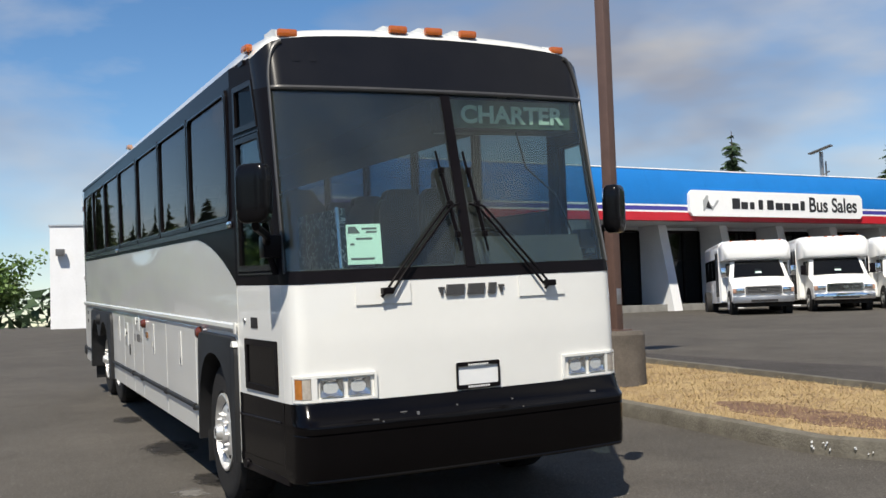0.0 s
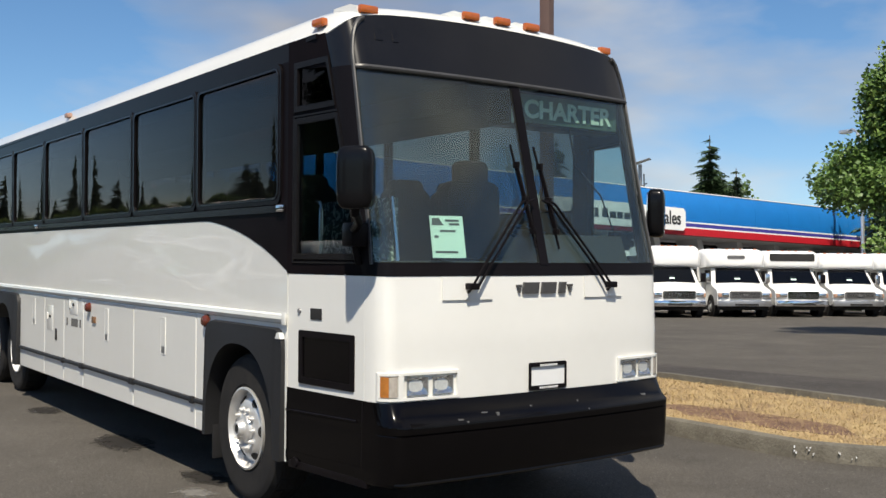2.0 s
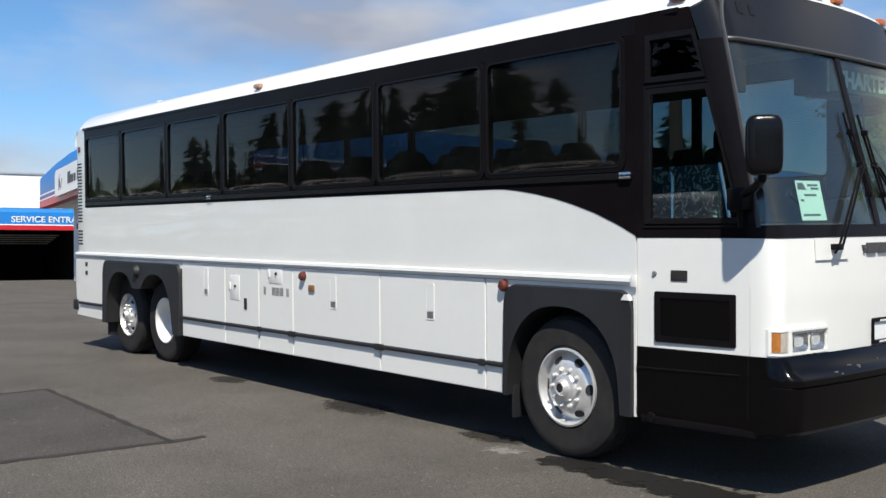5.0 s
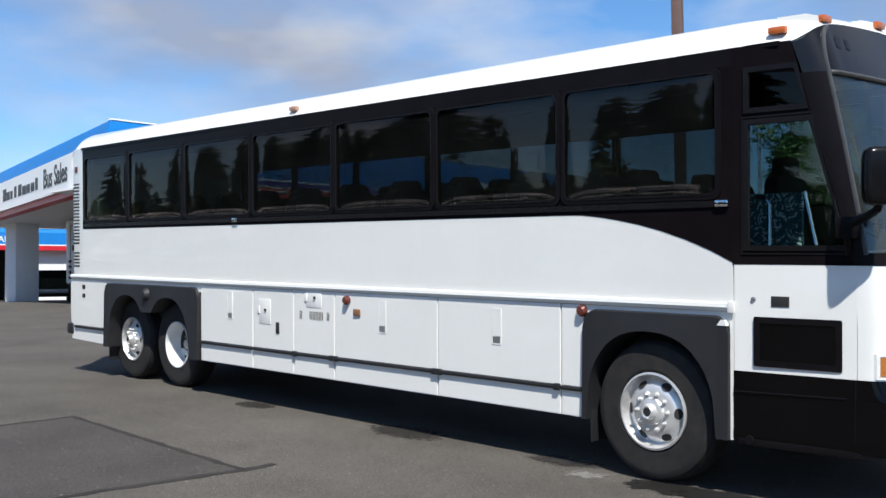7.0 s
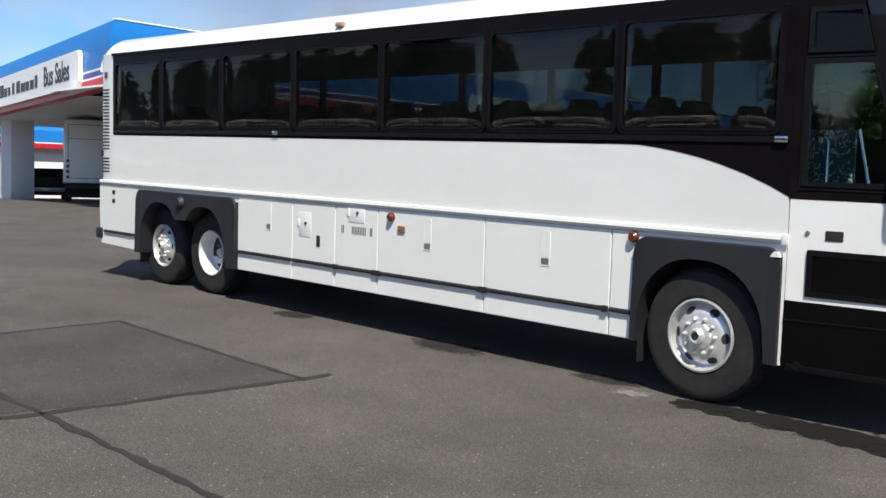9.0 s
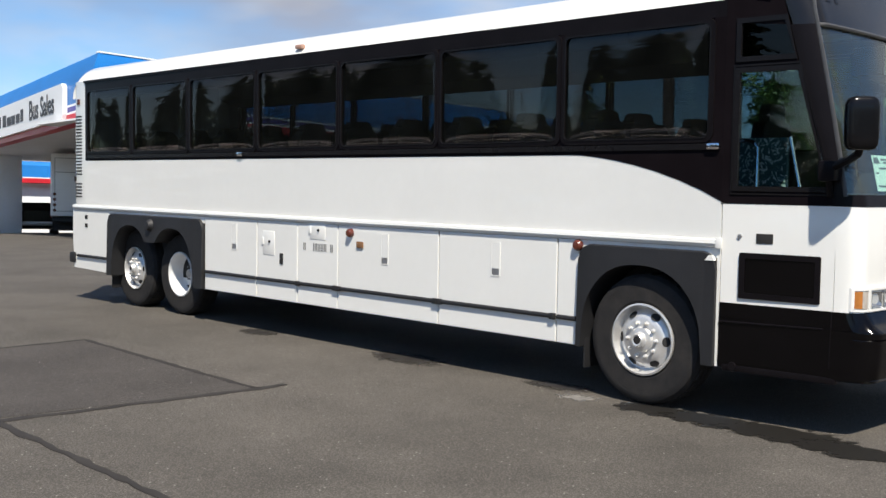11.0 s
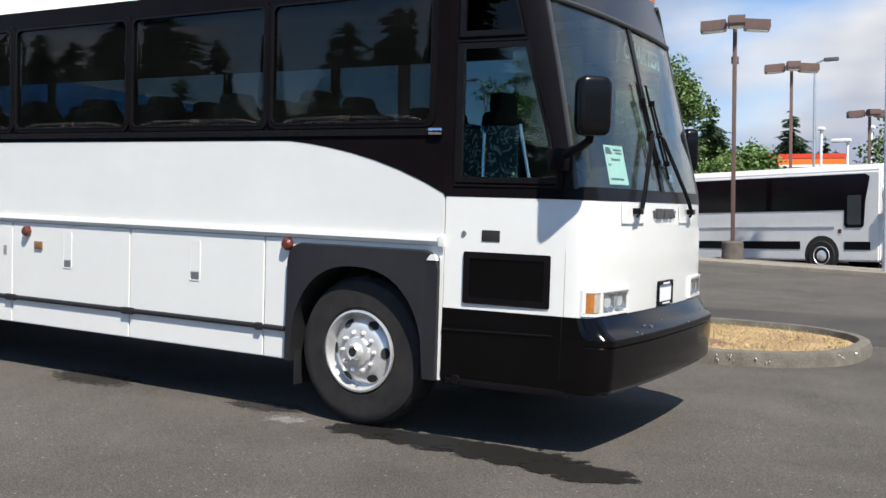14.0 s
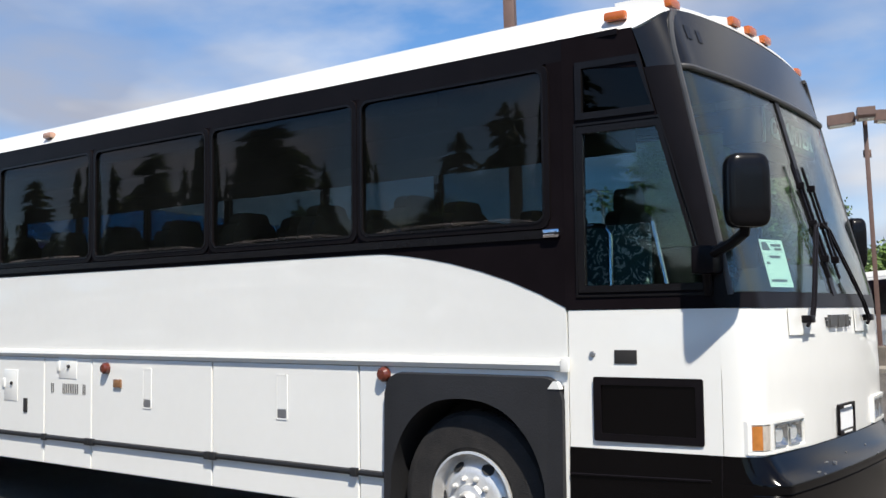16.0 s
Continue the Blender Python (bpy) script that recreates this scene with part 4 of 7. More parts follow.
    part("sign_blind", box(0.09, 1.08, 0.682, 0.691, 2.615, 2.805), BLIND, sg, "dark green sign blind")
    words("sign_word", "CHARTER", 0.165, pose(0.575, 0.675, 2.70, 90, 0, 0), sg, LETTER, 0.001, "pale green block letters", 0.003, weight=0.003, width=0.84)
    part("sign_edge", box(0.055, 0.068, 0.672, 0.684, 2.60, 2.82), LETTER, sg)
    # body core: floor, underside, engine, rear wall
    bm = bmesh.new()
    # unseen block behind the nose, added to stop sun leaking through the bumper seam
    bx(bm, -1.08, 1.08, 0.42, 0.8, 0.46, 1.45)
    bx(bm, -0.85, 0.85, 0.75, 11.6, 0.42, 1.12)
    bx(bm, -1.25, 1.25, 2.62, 8.2, 0.42, 1.24)
    bx(bm, -1.25, 1.25, 10.72, 11.6, 0.45, 1.24)
    part("underbody", bm, DARK, bus)
    part("cabin_floor", box(-1.245, 1.245, 1.3, 11.3, 1.25, 1.30), LINER, bus)
    part("entry_floor", box(-1.245, 1.245, 0.5, 1.3, 0.98, 1.02), LINER, bus)
    part("rear_wall", prism(bmesh.new(), [(11.70, 0.45), (11.76, 0.9), (11.74, 1.35), (11.66, 3.1), (11.40, 3.1), (11.3, 0.45)], "x", -1.08, 1.08), WHITE, bus)
    for s in (-1, 1):
        part("rear_bumper_corner", box(s * 0.9, s * (HALF + 0.03), 11.66, 11.84, 0.5, 0.66, 0.04), RUBBER, bus)
    part("rear_bumper", box(-0.9, 0.9, 11.70, 11.84, 0.48, 0.68, 0.03), RUBBER, bus)
    part("ceiling_lining", box(-1.2, 1.2, 1.2, 11.3, 3.12, 3.16), LINER, bus)
    for s in (-1, 1):
        bm = prism(bmesh.new(), [(s * 1.22, 2.83), (s * 1.22, 3.12), (s * 0.75, 3.12), (s * 0.80, 2.92), (s * 1.05, 2.84)], "y", 2.2, 11.2)
        part("luggage_rack", bm, LINER, bus)
        part("side_lining", box(s * 1.2, s * 1.24, 1.4, 11.3, 1.3, 2.06), LINER, bus)
    # dash, steering wheel, seats
    bm = prism(bmesh.new(), [(0.42, 1.02), (0.42, 1.60), (0.55, 1.68), (0.78, 1.68), (0.95, 1.58), (0.98, 1.02)], "x", -1.15, 1.15)
    part("dashboard", bm, DASH, bus)
    part("dash_hump", prism(bmesh.new(), [(0.5, 1.62), (0.6, 1.86), (0.9, 1.84), (1.0, 1.6)], "x", 0.2, 1.05), DASH, bus)
    sw = new("steering_wheel")
    sw.parent = bus
    sw.matrix_basis = pose(0.62, 1.12, 1.83, 28, 0, 0)
    bm = bmesh.new()
    rim = [(0.22 * math.cos(a), 0.22 * math.sin(a), 0) for a in frange(0, 2 * math.pi, 28)]
    tube(bm, rim, 0.016, 8)
    for a in (0.5, 2.6, 4.7):
        tube(bm, [(0, 0, -0.02), (0.21 * math.cos(a), 0.21 * math.sin(a), 0)], 0.014, 6)
    part("steering_rim", bm, SATIN, sw)
    ds = new("driver_seat")
    ds.parent = bus
    part("cushion", box(0.36, 0.88, 1.45, 1.95, 1.55, 1.70, 0.05), SEATCLOTH, ds)
    part("backrest", prism(bmesh.new(), rounded(0.37, 0.87, 1.65, 2.30, 0.1), "y", 1.88, 2.0), SEATCLOTH, ds)
    part("headrest", prism(bmesh.new(), rounded(0.48, 0.76, 2.26, 2.46, 0.06), "y", 1.89, 1.99), SEATCLOTH, ds)
    part("pedestal", box(0.45, 0.8, 1.5, 1.9, 1.29, 1.56, 0.02), SATIN, ds)
    first = None
    for k in range(11):
        y = 2.55 + k * 0.80
        for s in (-1, 1):
            for c in (0.45, 0.95):
                if first is None:
                    bm = bmesh.new()
                    prism(bm, rounded(-0.215, 0.215, 1.45, 2.27, 0.12), "y", 0.0, 0.14)
                    prism(bm, rounded(-0.15, 0.15, 2.2, 2.34, 0.07), "y", 0.02, 0.12)
                    bx(bm, -0.22, 0.22, -0.48, 0.05, 1.52, 1.66, 0.05)
                    bx(bm, -0.05, 0.05, -0.2, 0.0, 1.29, 1.6, 0.01)
                    first = part("passenger_seat", bm, SEATCLOTH, bus, "dark grey cloth passenger seat")
                    first.matrix_basis = pose(s * c, y, 0)
                else:
                    again(first, "passenger_seat", pose(s * c, y, 0), bus)
    part("entry_partition", box(-0.58, -0.54, 1.16, 2.2, 1.3, 2.10, 0.01), PATTERN, bus, "teal and grey patterned partition")
    bm = bmesh.new()
    tube(bm, [(-1.17, 1.10, 1.35), (-1.17, 1.10, 2.0), (-1.16, 1.13, 2.04), (-1.14, 1.2, 2.05), (-1.12, 1.27, 2.05)], 0.015, 8)
    part("grab_rail", bm, CHROME, bus)
    bm = tube(bmesh.new(), [(-0.62, 1.12, 2.1), (-0.64, 1.02, 1.7), (-0.66, 0.94, 1.3)], 0.015, 8)
    part("grab_rail", bm, CHROME, bus)
    bm = bmesh.new()
    tube(bm, [(0.62, 0.72, 2.6), (0.7, 0.74, 2.35), (0.92, 0.70, 2.15), (1.02, 0.66, 1.9), (1.05, 0.62, 1.7)], 0.007, 6)
    part("hanging_cable", bm, SATIN, bus)
    return bus


def taper(bus):
    """Draw the nose in: the coach narrows ahead of the front wheels and its face stands a little askew."""
    def bend(p):
        x, y = p.x, p.y
        w = min(1.0, max(0.0, (1.30 - y) / 0.85))
        k = abs(x)
        if x < 0:
            q = 1.15 + (k - 1.15) * 0.45 if k > 1.15 else k
        else:
            q = 1.0 + (k - 1.0) * 0.58 if k > 1.0 else k
        x = math.copysign(k + (q - k) * w, x)
        w = min(1.0, max(0.0, (1.9 - y) / 1.3))
        return Vector((x, y + (0.02 + 0.055 * x) * w, p.z))
    for ob in bus.children_recursive:
        if ob.type != "MESH" or ob.data.users > 1:
            continue
        m = ob.matrix_basis.copy()
        up_ = ob.parent
        while up_ is not bus:
            m = up_.matrix_basis @ m
            up_ = up_.parent
        if ob.parent.name.startswith("mirror"):
            if m.translation.x > 0 or ob.data.vertices[0].co.x > 1.0:
                ob.matrix_basis = Matrix.Translation((-0.05, 0.04, 0)) @ ob.matrix_basis
            continue
        back = m.inverted()
        for v in ob.data.vertices:
            p = m @ v.co
            if p.y < 1.9:
                v.co = back @ bend(p)


coach = build_coach()
taper(coach)


# ---- ground ----
def ground_z(x, y):
    z = 0.024 * x if x < 8 else 0.192 + 0.010 * (x - 8)
    z += 0.038 * y if y < 10 else 0.38 + 0.024 * (y - 10)
    return max(-0.9, 1.18 - math.log1p(math.exp((1.18 - z) / 0.08)) * 0.08 if z < 3 else 1.18) if z > 0.6 else max(-0.9, z)


def asphalt(name, c0, c1, scale=0.35):
    m = mat(name, c0, 0.86, vary=0.3, scale=scale, bump=0.35, bscale=260, alt=c1, spec=0.3)
    nt = m.node_tree
    p = nt.nodes["Principled BSDF"]
    link = p.inputs["Base Color"].links[0]
    src = link.from_socket
    vor = nt.nodes.new("ShaderNodeTexVoronoi")
    vor.inputs["Scale"].default_value = 75
    tc = nt.nodes.new("ShaderNodeTexCoord")
    r = nt.nodes.new("ShaderNodeMapRange")
    r.inputs[1].default_value, r.inputs[2].default_value, r.inputs[3].default_value, r.inputs[4].default_value = 0.0, 0.55, 1.78, 0.66
    mul = nt.nodes.new("ShaderNodeMix")
    mul.data_type, mul.blend_type = "RGBA", "MULTIPLY"
    mul.inputs[0].default_value = 1.0
    nt.links.new(tc.outputs["Object"], vor.inputs["Vector"])
    nt.links.new(vor.outputs["Distance"], r.inputs[0])
    nt.links.new(src, mul.inputs[6])
    nt.links.new(r.outputs[0], mul.inputs[7])
    sp = nt.nodes.new("ShaderNodeTexVoronoi")
    sp.inputs["Scale"].default_value = 13.0
    sr = nt.nodes.new("ShaderNodeMapRange")
    sr.inputs[1].default_value, sr.inputs[2].default_value, sr.inputs[3].default_value, sr.inputs[4].default_value = 0.05, 0.11, 0.9, 0.0
    big = nt.nodes.new("ShaderNodeTexNoise")
    big.inputs["Scale"].default_value, big.inputs["Detail"].default_value = 1.1, 6
    br = nt.nodes.new("ShaderNodeMapRange")
    br.inputs[1].default_value, br.inputs[2].default_value, br.inputs[3].default_value, br.inputs[4].default_value = 0.3, 0.7, 0.82, 1.16
    m2 = nt.nodes.new("ShaderNodeMix")
    m2.data_type, m2.blend_type = "RGBA", "MULTIPLY"
    m2.inputs[0].default_value = 1.0
    m3 = nt.nodes.new("ShaderNodeMix")
    m3.data_type = "RGBA"
    m3.inputs[7].default_value = (0.30, 0.29, 0.26, 1)
    nt.links.new(tc.outputs["Object"], sp.inputs["Vector"])
    nt.links.new(tc.outputs["Object"], big.inputs["Vector"])
    nt.links.new(big.outputs["Fac"], br.inputs[0])
    nt.links.new(mul.outputs[2], m2.inputs[6])
    nt.links.new(br.outputs[0], m2.inputs[7])
    nt.links.new(sp.outputs["Distance"], sr.inputs[0])
    nt.links.new(sr.outputs[0], m3.inputs[0])
    nt.links.new(m2.outputs[2], m3.inputs[6])
    nt.links.new(m3.outputs[2], p.inputs["Base Color"])
    return m


ASPHALT = asphalt("worn_asphalt", (0.106, 0.095, 0.083), (0.075, 0.068, 0.059))
NEWASPHALT = asphalt("newer_asphalt", (0.066, 0.059, 0.054), (0.054, 0.048, 0.044), 0.8)
TAR = mat("tar_seal", (0.034, 0.031, 0.029), 0.8, vary=0.4, scale=3, spec=0.2)
def soak(m, grain, solid=0.88, spread=0.5):
    """Let a stain thin out unevenly towards its rim."""
    nt = m.node_tree
    tc = nt.nodes.new("ShaderNodeTexCoord")
    sub = nt.nodes.new("ShaderNodeVectorMath")
    sub.operation = "SUBTRACT"
    sub.inputs[1].default_value = (0.5, 0.5, 0.5)
    flat = nt.nodes.new("ShaderNodeVectorMath")
    flat.operation = "MULTIPLY"
    flat.inputs[1].default_value = (2.0, 2.0, 0.0)
    ln = nt.nodes.new("ShaderNodeVectorMath")
    ln.operation = "LENGTH"
    nz = nt.nodes.new("ShaderNodeTexNoise")
    nz.inputs["Scale"].default_value, nz.inputs["Detail"].default_value, nz.inputs["Roughness"].default_value = grain, 8, 0.65
    ad = nt.nodes.new("ShaderNodeMath")
    ad.operation = "MULTIPLY_ADD"
    ad.inputs[1].default_value = 2.2
    mr = nt.nodes.new("ShaderNodeMapRange")
    mr.inputs[1].default_value, mr.inputs[2].default_value, mr.inputs[3].default_value, mr.inputs[4].default_value = 2.05 - spread, 2.05, solid, 0.0
    k = nt.links.new
    k(tc.outputs["Generated"], sub.inputs[0])
    k(sub.outputs[0], flat.inputs[0])
    k(flat.outputs[0], ln.inputs[0])
    k(tc.outputs["Object"], nz.inputs["Vector"])
    k(nz.outputs["Fac"], ad.inputs[0])
    k(ln.outputs["Value"], ad.inputs[2])
    k(ad.outputs[0], mr.inputs[0])
    k(mr.outputs[0], nt.nodes["Principled BSDF"].inputs["Alpha"])
    return m


OIL = soak(mat("oil_stain", (0.036, 0.033, 0.030), 0.5, vary=0.5, scale=5), 9)
WET = soak(mat("wet_streak", (0.021, 0.0195, 0.0175), 0.42, vary=0.7, scale=40), 7, 0.95, 0.22)
PALE = soak(mat("pale_dried_spill", (0.20, 0.19, 0.175), 0.9, vary=0.4, scale=12), 11)
STRAW = mat("dry_grass", (0.50, 0.385, 0.20), 0.9, alt=(0.33, 0.225, 0.10), scale=2.6)
SOIL = mat("straw_soil", (0.38, 0.28, 0.14), 0.95, alt=(0.15, 0.09, 0.055), scale=1.9, bump=0.6, bscale=30)

cuts = [0.0]
while cuts[-1] < 1400:
    cuts.append(cuts[-1] + max(1.0, cuts[-1] * 0.12))
axis = sorted({-c for c in cuts} | set(cuts))
bm = bmesh.new()
surf(bm, lambda u, v: (u + 4, v + 8, ground_z(u + 4, v + 8)), axis, axis)
tagged(part("ground", bm, ASPHALT, None, "", 60), "grey worn asphalt lot rising gently to a showroom", "ground", kind="structure")


def on_lot(x, y, z=0.0, turn=0.0):
    """Leaning with the lot."""
    return LOT @ pose(x, y, z, 0, 0, turn)


def upright(x, y, turn=0.0, dz=0.0):
    return pose(x, y, ground_z(x, y) + dz, 0, 0, turn)


def blot(name, cx, cy, rx, ry, turn, material, label, seed, h=0.004, wob=0.3):
    rnd = random.Random(seed)
    ph = [rnd.uniform(0, 6.28) for _ in range(4)]
    pts = []
    for k in range(40):
        a = 2 * math.pi * k / 40
        w = 1 + wob * (0.5 * math.sin(2 * a + ph[0]) + 0.3 * math.sin(5 * a + ph[1]) + 0.25 * math.sin(9 * a + ph[2]))
        pts.append((rx * w * math.cos(a), ry * w * math.sin(a)))
    ob = part(name, prism(bmesh.new(), pts, "z", -0.02, h), material)
    ob.matrix_basis = on_lot(cx, cy, 0, turn)
    return tagged(ob, label, "stain", kind="structure")


def tar_line(pts, w, seed, label="black tar seal line across the asphalt"):
    rnd = random.Random(seed)
    bm = bmesh.new()
    fine = []
    for (x0, y0), (x1, y1) in zip(pts, pts[1:]):
        n = max(2, int(math.hypot(x1 - x0, y1 - y0) / 0.12))
        fine += [(x0 + (x1 - x0) * k / n, y0 + (y1 - y0) * k / n) for k in range(n)]
    fine.append(pts[-1])
    rows = []
    for k, p in enumerate(fine):
        a, b = fine[max(0, k - 1)], fine[min(len(fine) - 1, k + 1)]
        d = Vector((b[0] - a[0], b[1] - a[1])).normalized()
        n = Vector((-d.y, d.x))
        ww = w * rnd.uniform(0.6, 1.3) / 2
        o = n * rnd.uniform(-0.012, 0.012)
        rows.append([bm.verts.new((p[0] + o.x + n.x * ww * q, p[1] + o.y + n.y * ww * q, z)) for q, z in ((-1, -0.01), (-0.8, 0.007), (0.8, 0.007), (1, -0.01))])
    for A, B in zip(rows, rows[1:]):
        for i in range(3):
            bm.faces.new((A[i], A[i + 1], B[i + 1], B[i]))
    ob = part("tar_seal", bm, TAR)
    ob.matrix_basis = on_lot(0, 0)
    return tagged(ob, label, "tar seal", kind="structure")


patch_pts = [(-3.20, 4.38), (-3.05, 7.76), (-9.6, 7.55), (-9.9, 5.3)]
ob = part("asphalt_patch", prism(bmesh.new(), patch_pts, "z", -0.05, 0.004), NEWASPHALT)
ob.matrix_basis = on_lot(0, 0)
tagged(ob, "darker rectangular asphalt repair patch", "asphalt patch", kind="structure")
tar_line([(-9.9, 5.3), (-5.3, 4.55), (-3.2, 4.38), (-2.9, 4.40)], 0.09, 3, "dark tar edge of the asphalt patch")
tar_line([(-3.2, 4.38), (-3.05, 7.76), (-9.6, 7.55)], 0.07, 4, "dark tar edge of the asphalt patch")
tar_line([(-5.35, 7.6), (-5.25, 4.5), (-5.30, 2.2), (-5.6, -3.0)], 0.075, 5)

ob = part("asphalt_lane", prism(bmesh.new(), [(6.2, -3.0), (10.4, -3.0), (9.1, 4.0), (8.0, 8.0), (7.4, 12.5), (7.2, 16.5), (6.2, 16.5)], "z", -0.05, 0.004), NEWASPHALT)
ob.matrix_basis = on_lot(0, 0)
tagged(ob, "darker resurfaced asphalt strip beside the grass island", "asphalt patch", kind="structure")

# ---- grass island with its kerb ----
def island_outline(inset):
    x0, x1, y0, y1, r = 3.32 + inset, 6.5 - inset, -0.2 + inset, 15.0 - inset, 1.35 - inset
    out = []
    for cx, cy, a0 in ((x1 - r, y1 - r, 0), (x0 + r, y1 - r, 90), (x0 + r, y0 + r, 180), (x1 - r, y0 + r, 270)):
        out += [(cx + r * math.cos(radians(a0 + 90 * k / 10)), cy + r * math.sin(radians(a0 + 90 * k / 10))) for k in range(11)]
    return out


def along(outline, step):
    """Points at even steps round a closed outline."""
    pts = [Vector(p) for p in outline] + [Vector(outline[0])]
    out, left = [], 0.0
    for a, b in zip(pts, pts[1:]):
        d = (b - a).length
        while left < d:
            out.append(a.lerp(b, left / d))
            left += step
        left -= d
    return out


kerb = new("kerb")
kerb.matrix_basis = on_lot(0, 0)
tagged(kerb, "weathered concrete kerb round the grass island", "kerb", kind="structure")
oc = along(island_outline(0.0), 0.25)
n_seg = 7
rnd = random.Random(11)
for k in range(0, len(oc), n_seg):
    seg = [oc[(k + j) % len(oc)] for j in range(min(n_seg, len(oc) - k) + 1)]
    bm = bmesh.new()
    rows = []
    for j, p in enumerate(seg):
        q = seg[min(j + 1, len(seg) - 1)] - seg[max(j - 1, 0)]
        nrm = Vector((-q.y, q.x)).normalized()
        e = 0.006 if j in (0, len(seg) - 1) else 0.0
        rows.append([bm.verts.new((p.x + nrm.x * w, p.y + nrm.y * w, z - (e if z > 0 else 0))) for w, z in ((0.0, -0.12), (0.012, 0.09), (0.035, 0.14), (0.06, 0.152), (0.15, 0.15), (0.165, 0.08), (0.165, -0.12))])
    for A, B in zip(rows, rows[1:]):
        for i in range(6):
            bm.faces.new((A[i], A[i + 1], B[i + 1], B[i]))
    bm.faces.new(rows[0])
    bm.faces.new(rows[-1][::-1])
    part("kerb_stone", bm, KERBC, kerb)
rnd = random.Random(23)
bm = bmesh.new()
for k in range(15):
    a = radians(rnd.choice((rnd.uniform(182, 212), rnd.uniform(186, 200), rnd.uniform(225, 262))))
    p = Vector((4.67 + 1.342 * math.cos(a), 1.15 + 1.342 * math.sin(a), rnd.uniform(0.05, 0.12)))
    t_, h_, w_ = Vector((-math.sin(a), math.cos(a), 0)), rnd.uniform(0.005, 0.014), rnd.uniform(0.002, 0.005)
    out_ = Vector((math.cos(a), math.sin(a), 0)) * 0.012
    q = [p + t_ * w_ * rnd.uniform(0.6, 1.2) - Vector((0, 0, h_)), p + t_ * w_ * 0.3 + Vector((0, 0, h_ * 0.3)), p - t_ * w_ * rnd.uniform(0.5, 1.1) + Vector((0, 0, h_ * 0.1)), p - t_ * w_ * 0.7 - Vector((0, 0, h_ * 0.9))]
    va, vb = [bm.verts.new(x + out_) for x in q], [bm.verts.new(x - out_) for x in q]
    bm.faces.new(va)
    for i in range(4):
        bm.faces.new((va[i], va[(i + 1) % 4], vb[(i + 1) % 4], vb[i]))
part("paint_chips", bm, PLATEWHITE, kerb, "chips of white paint left on the kerb")
bm = bmesh.new()
inner = island_outline(0.15)
prism(bm, inner, "z", -0.05, 0.075)
soil = part("island_soil", bm, SOIL)
soil.matrix_basis = on_lot(0, 0)
tagged(soil, "bare straw-coloured soil of the island", "soil", kind="structure")
DIRT = mat("brown_dirt", (0.075, 0.036, 0.027), 0.95, alt=(0.20, 0.12, 0.07), scale=5, bump=0.6, bscale=40)
BARE = (4.45, 2.25)


def bareness(x, y):
    """Below 1 inside the ragged earth patch."""
    w = 0.45 * noise.noise((x * 2.1, y * 2.1, 4)) + 0.25 * noise.noise((x * 6, y * 6, 9))
    return ((x - BARE[0]) / 0.42) ** 2 + ((y - BARE[1]) / 1.25) ** 2 + w


rnd = random.Random(5)
vs, fs_ = [], []
for k in range(60000):
    x, y = rnd.uniform(3.5, 6.34), rnd.uniform(0.0, 9.0)
    if y < 1.15 and math.hypot(max(0, 4.67 - x if x < 4.67 else x - 5.15), 1.15 - y) > 1.13:
        continue
    if noise.noise((x * 1.3, y * 1.3, 0)) > 0.42 and rnd.random() < 0.5 or bareness(x, y) < 0.9 and rnd.random() < 0.62:
        continue
    h, a, l = rnd.uniform(0.006, 0.032) + (0.05 if rnd.random() < 0.03 else 0.0), rnd.uniform(0, 6.28), rnd.uniform(0.02, 0.08)
    w = rnd.uniform(0.002, 0.005)
    dx, dy = math.cos(a), math.sin(a)
    n = len(vs)
    vs += [(x - dy * w, y + dx * w, 0.07), (x + dy * w, y - dx * w, 0.07), (x + dx * l, y + dy * l, 0.075 + h)]
    fs_.append((n, n + 1, n + 2))
rag = []
for a in frange(0, 2 * math.pi, 60)[:-1]:
    q = 1.0
    while q > 0.3 and bareness(BARE[0] + 0.42 * q * math.cos(a), BARE[1] + 1.25 * q * math.sin(a)) > 0.9:
        q -= 0.03
    rag.append((BARE[0] + 0.42 * q * math.cos(a), BARE[1] + 1.25 * q * math.sin(a)))
patch = part("bare_soil", prism(bmesh.new(), rag, "z", 0.05, 0.079), DIRT)
patch.matrix_basis = on_lot(0, 0)
tagged(patch, "bare brown earth patch in the dry grass", "soil", kind="structure")
bm = bmesh.new()
me = bpy.data.meshes.new("blades")
me.from_pydata(vs, [], fs_)
bm.from_mesh(me)
bpy.data.meshes.remove(me)
grass = part("dry_grass", bm, STRAW)
grass.matrix_basis = on_lot(0, 0)
tagged(grass, "short sun-dried yellow grass on the island", "grass", kind="stuff")


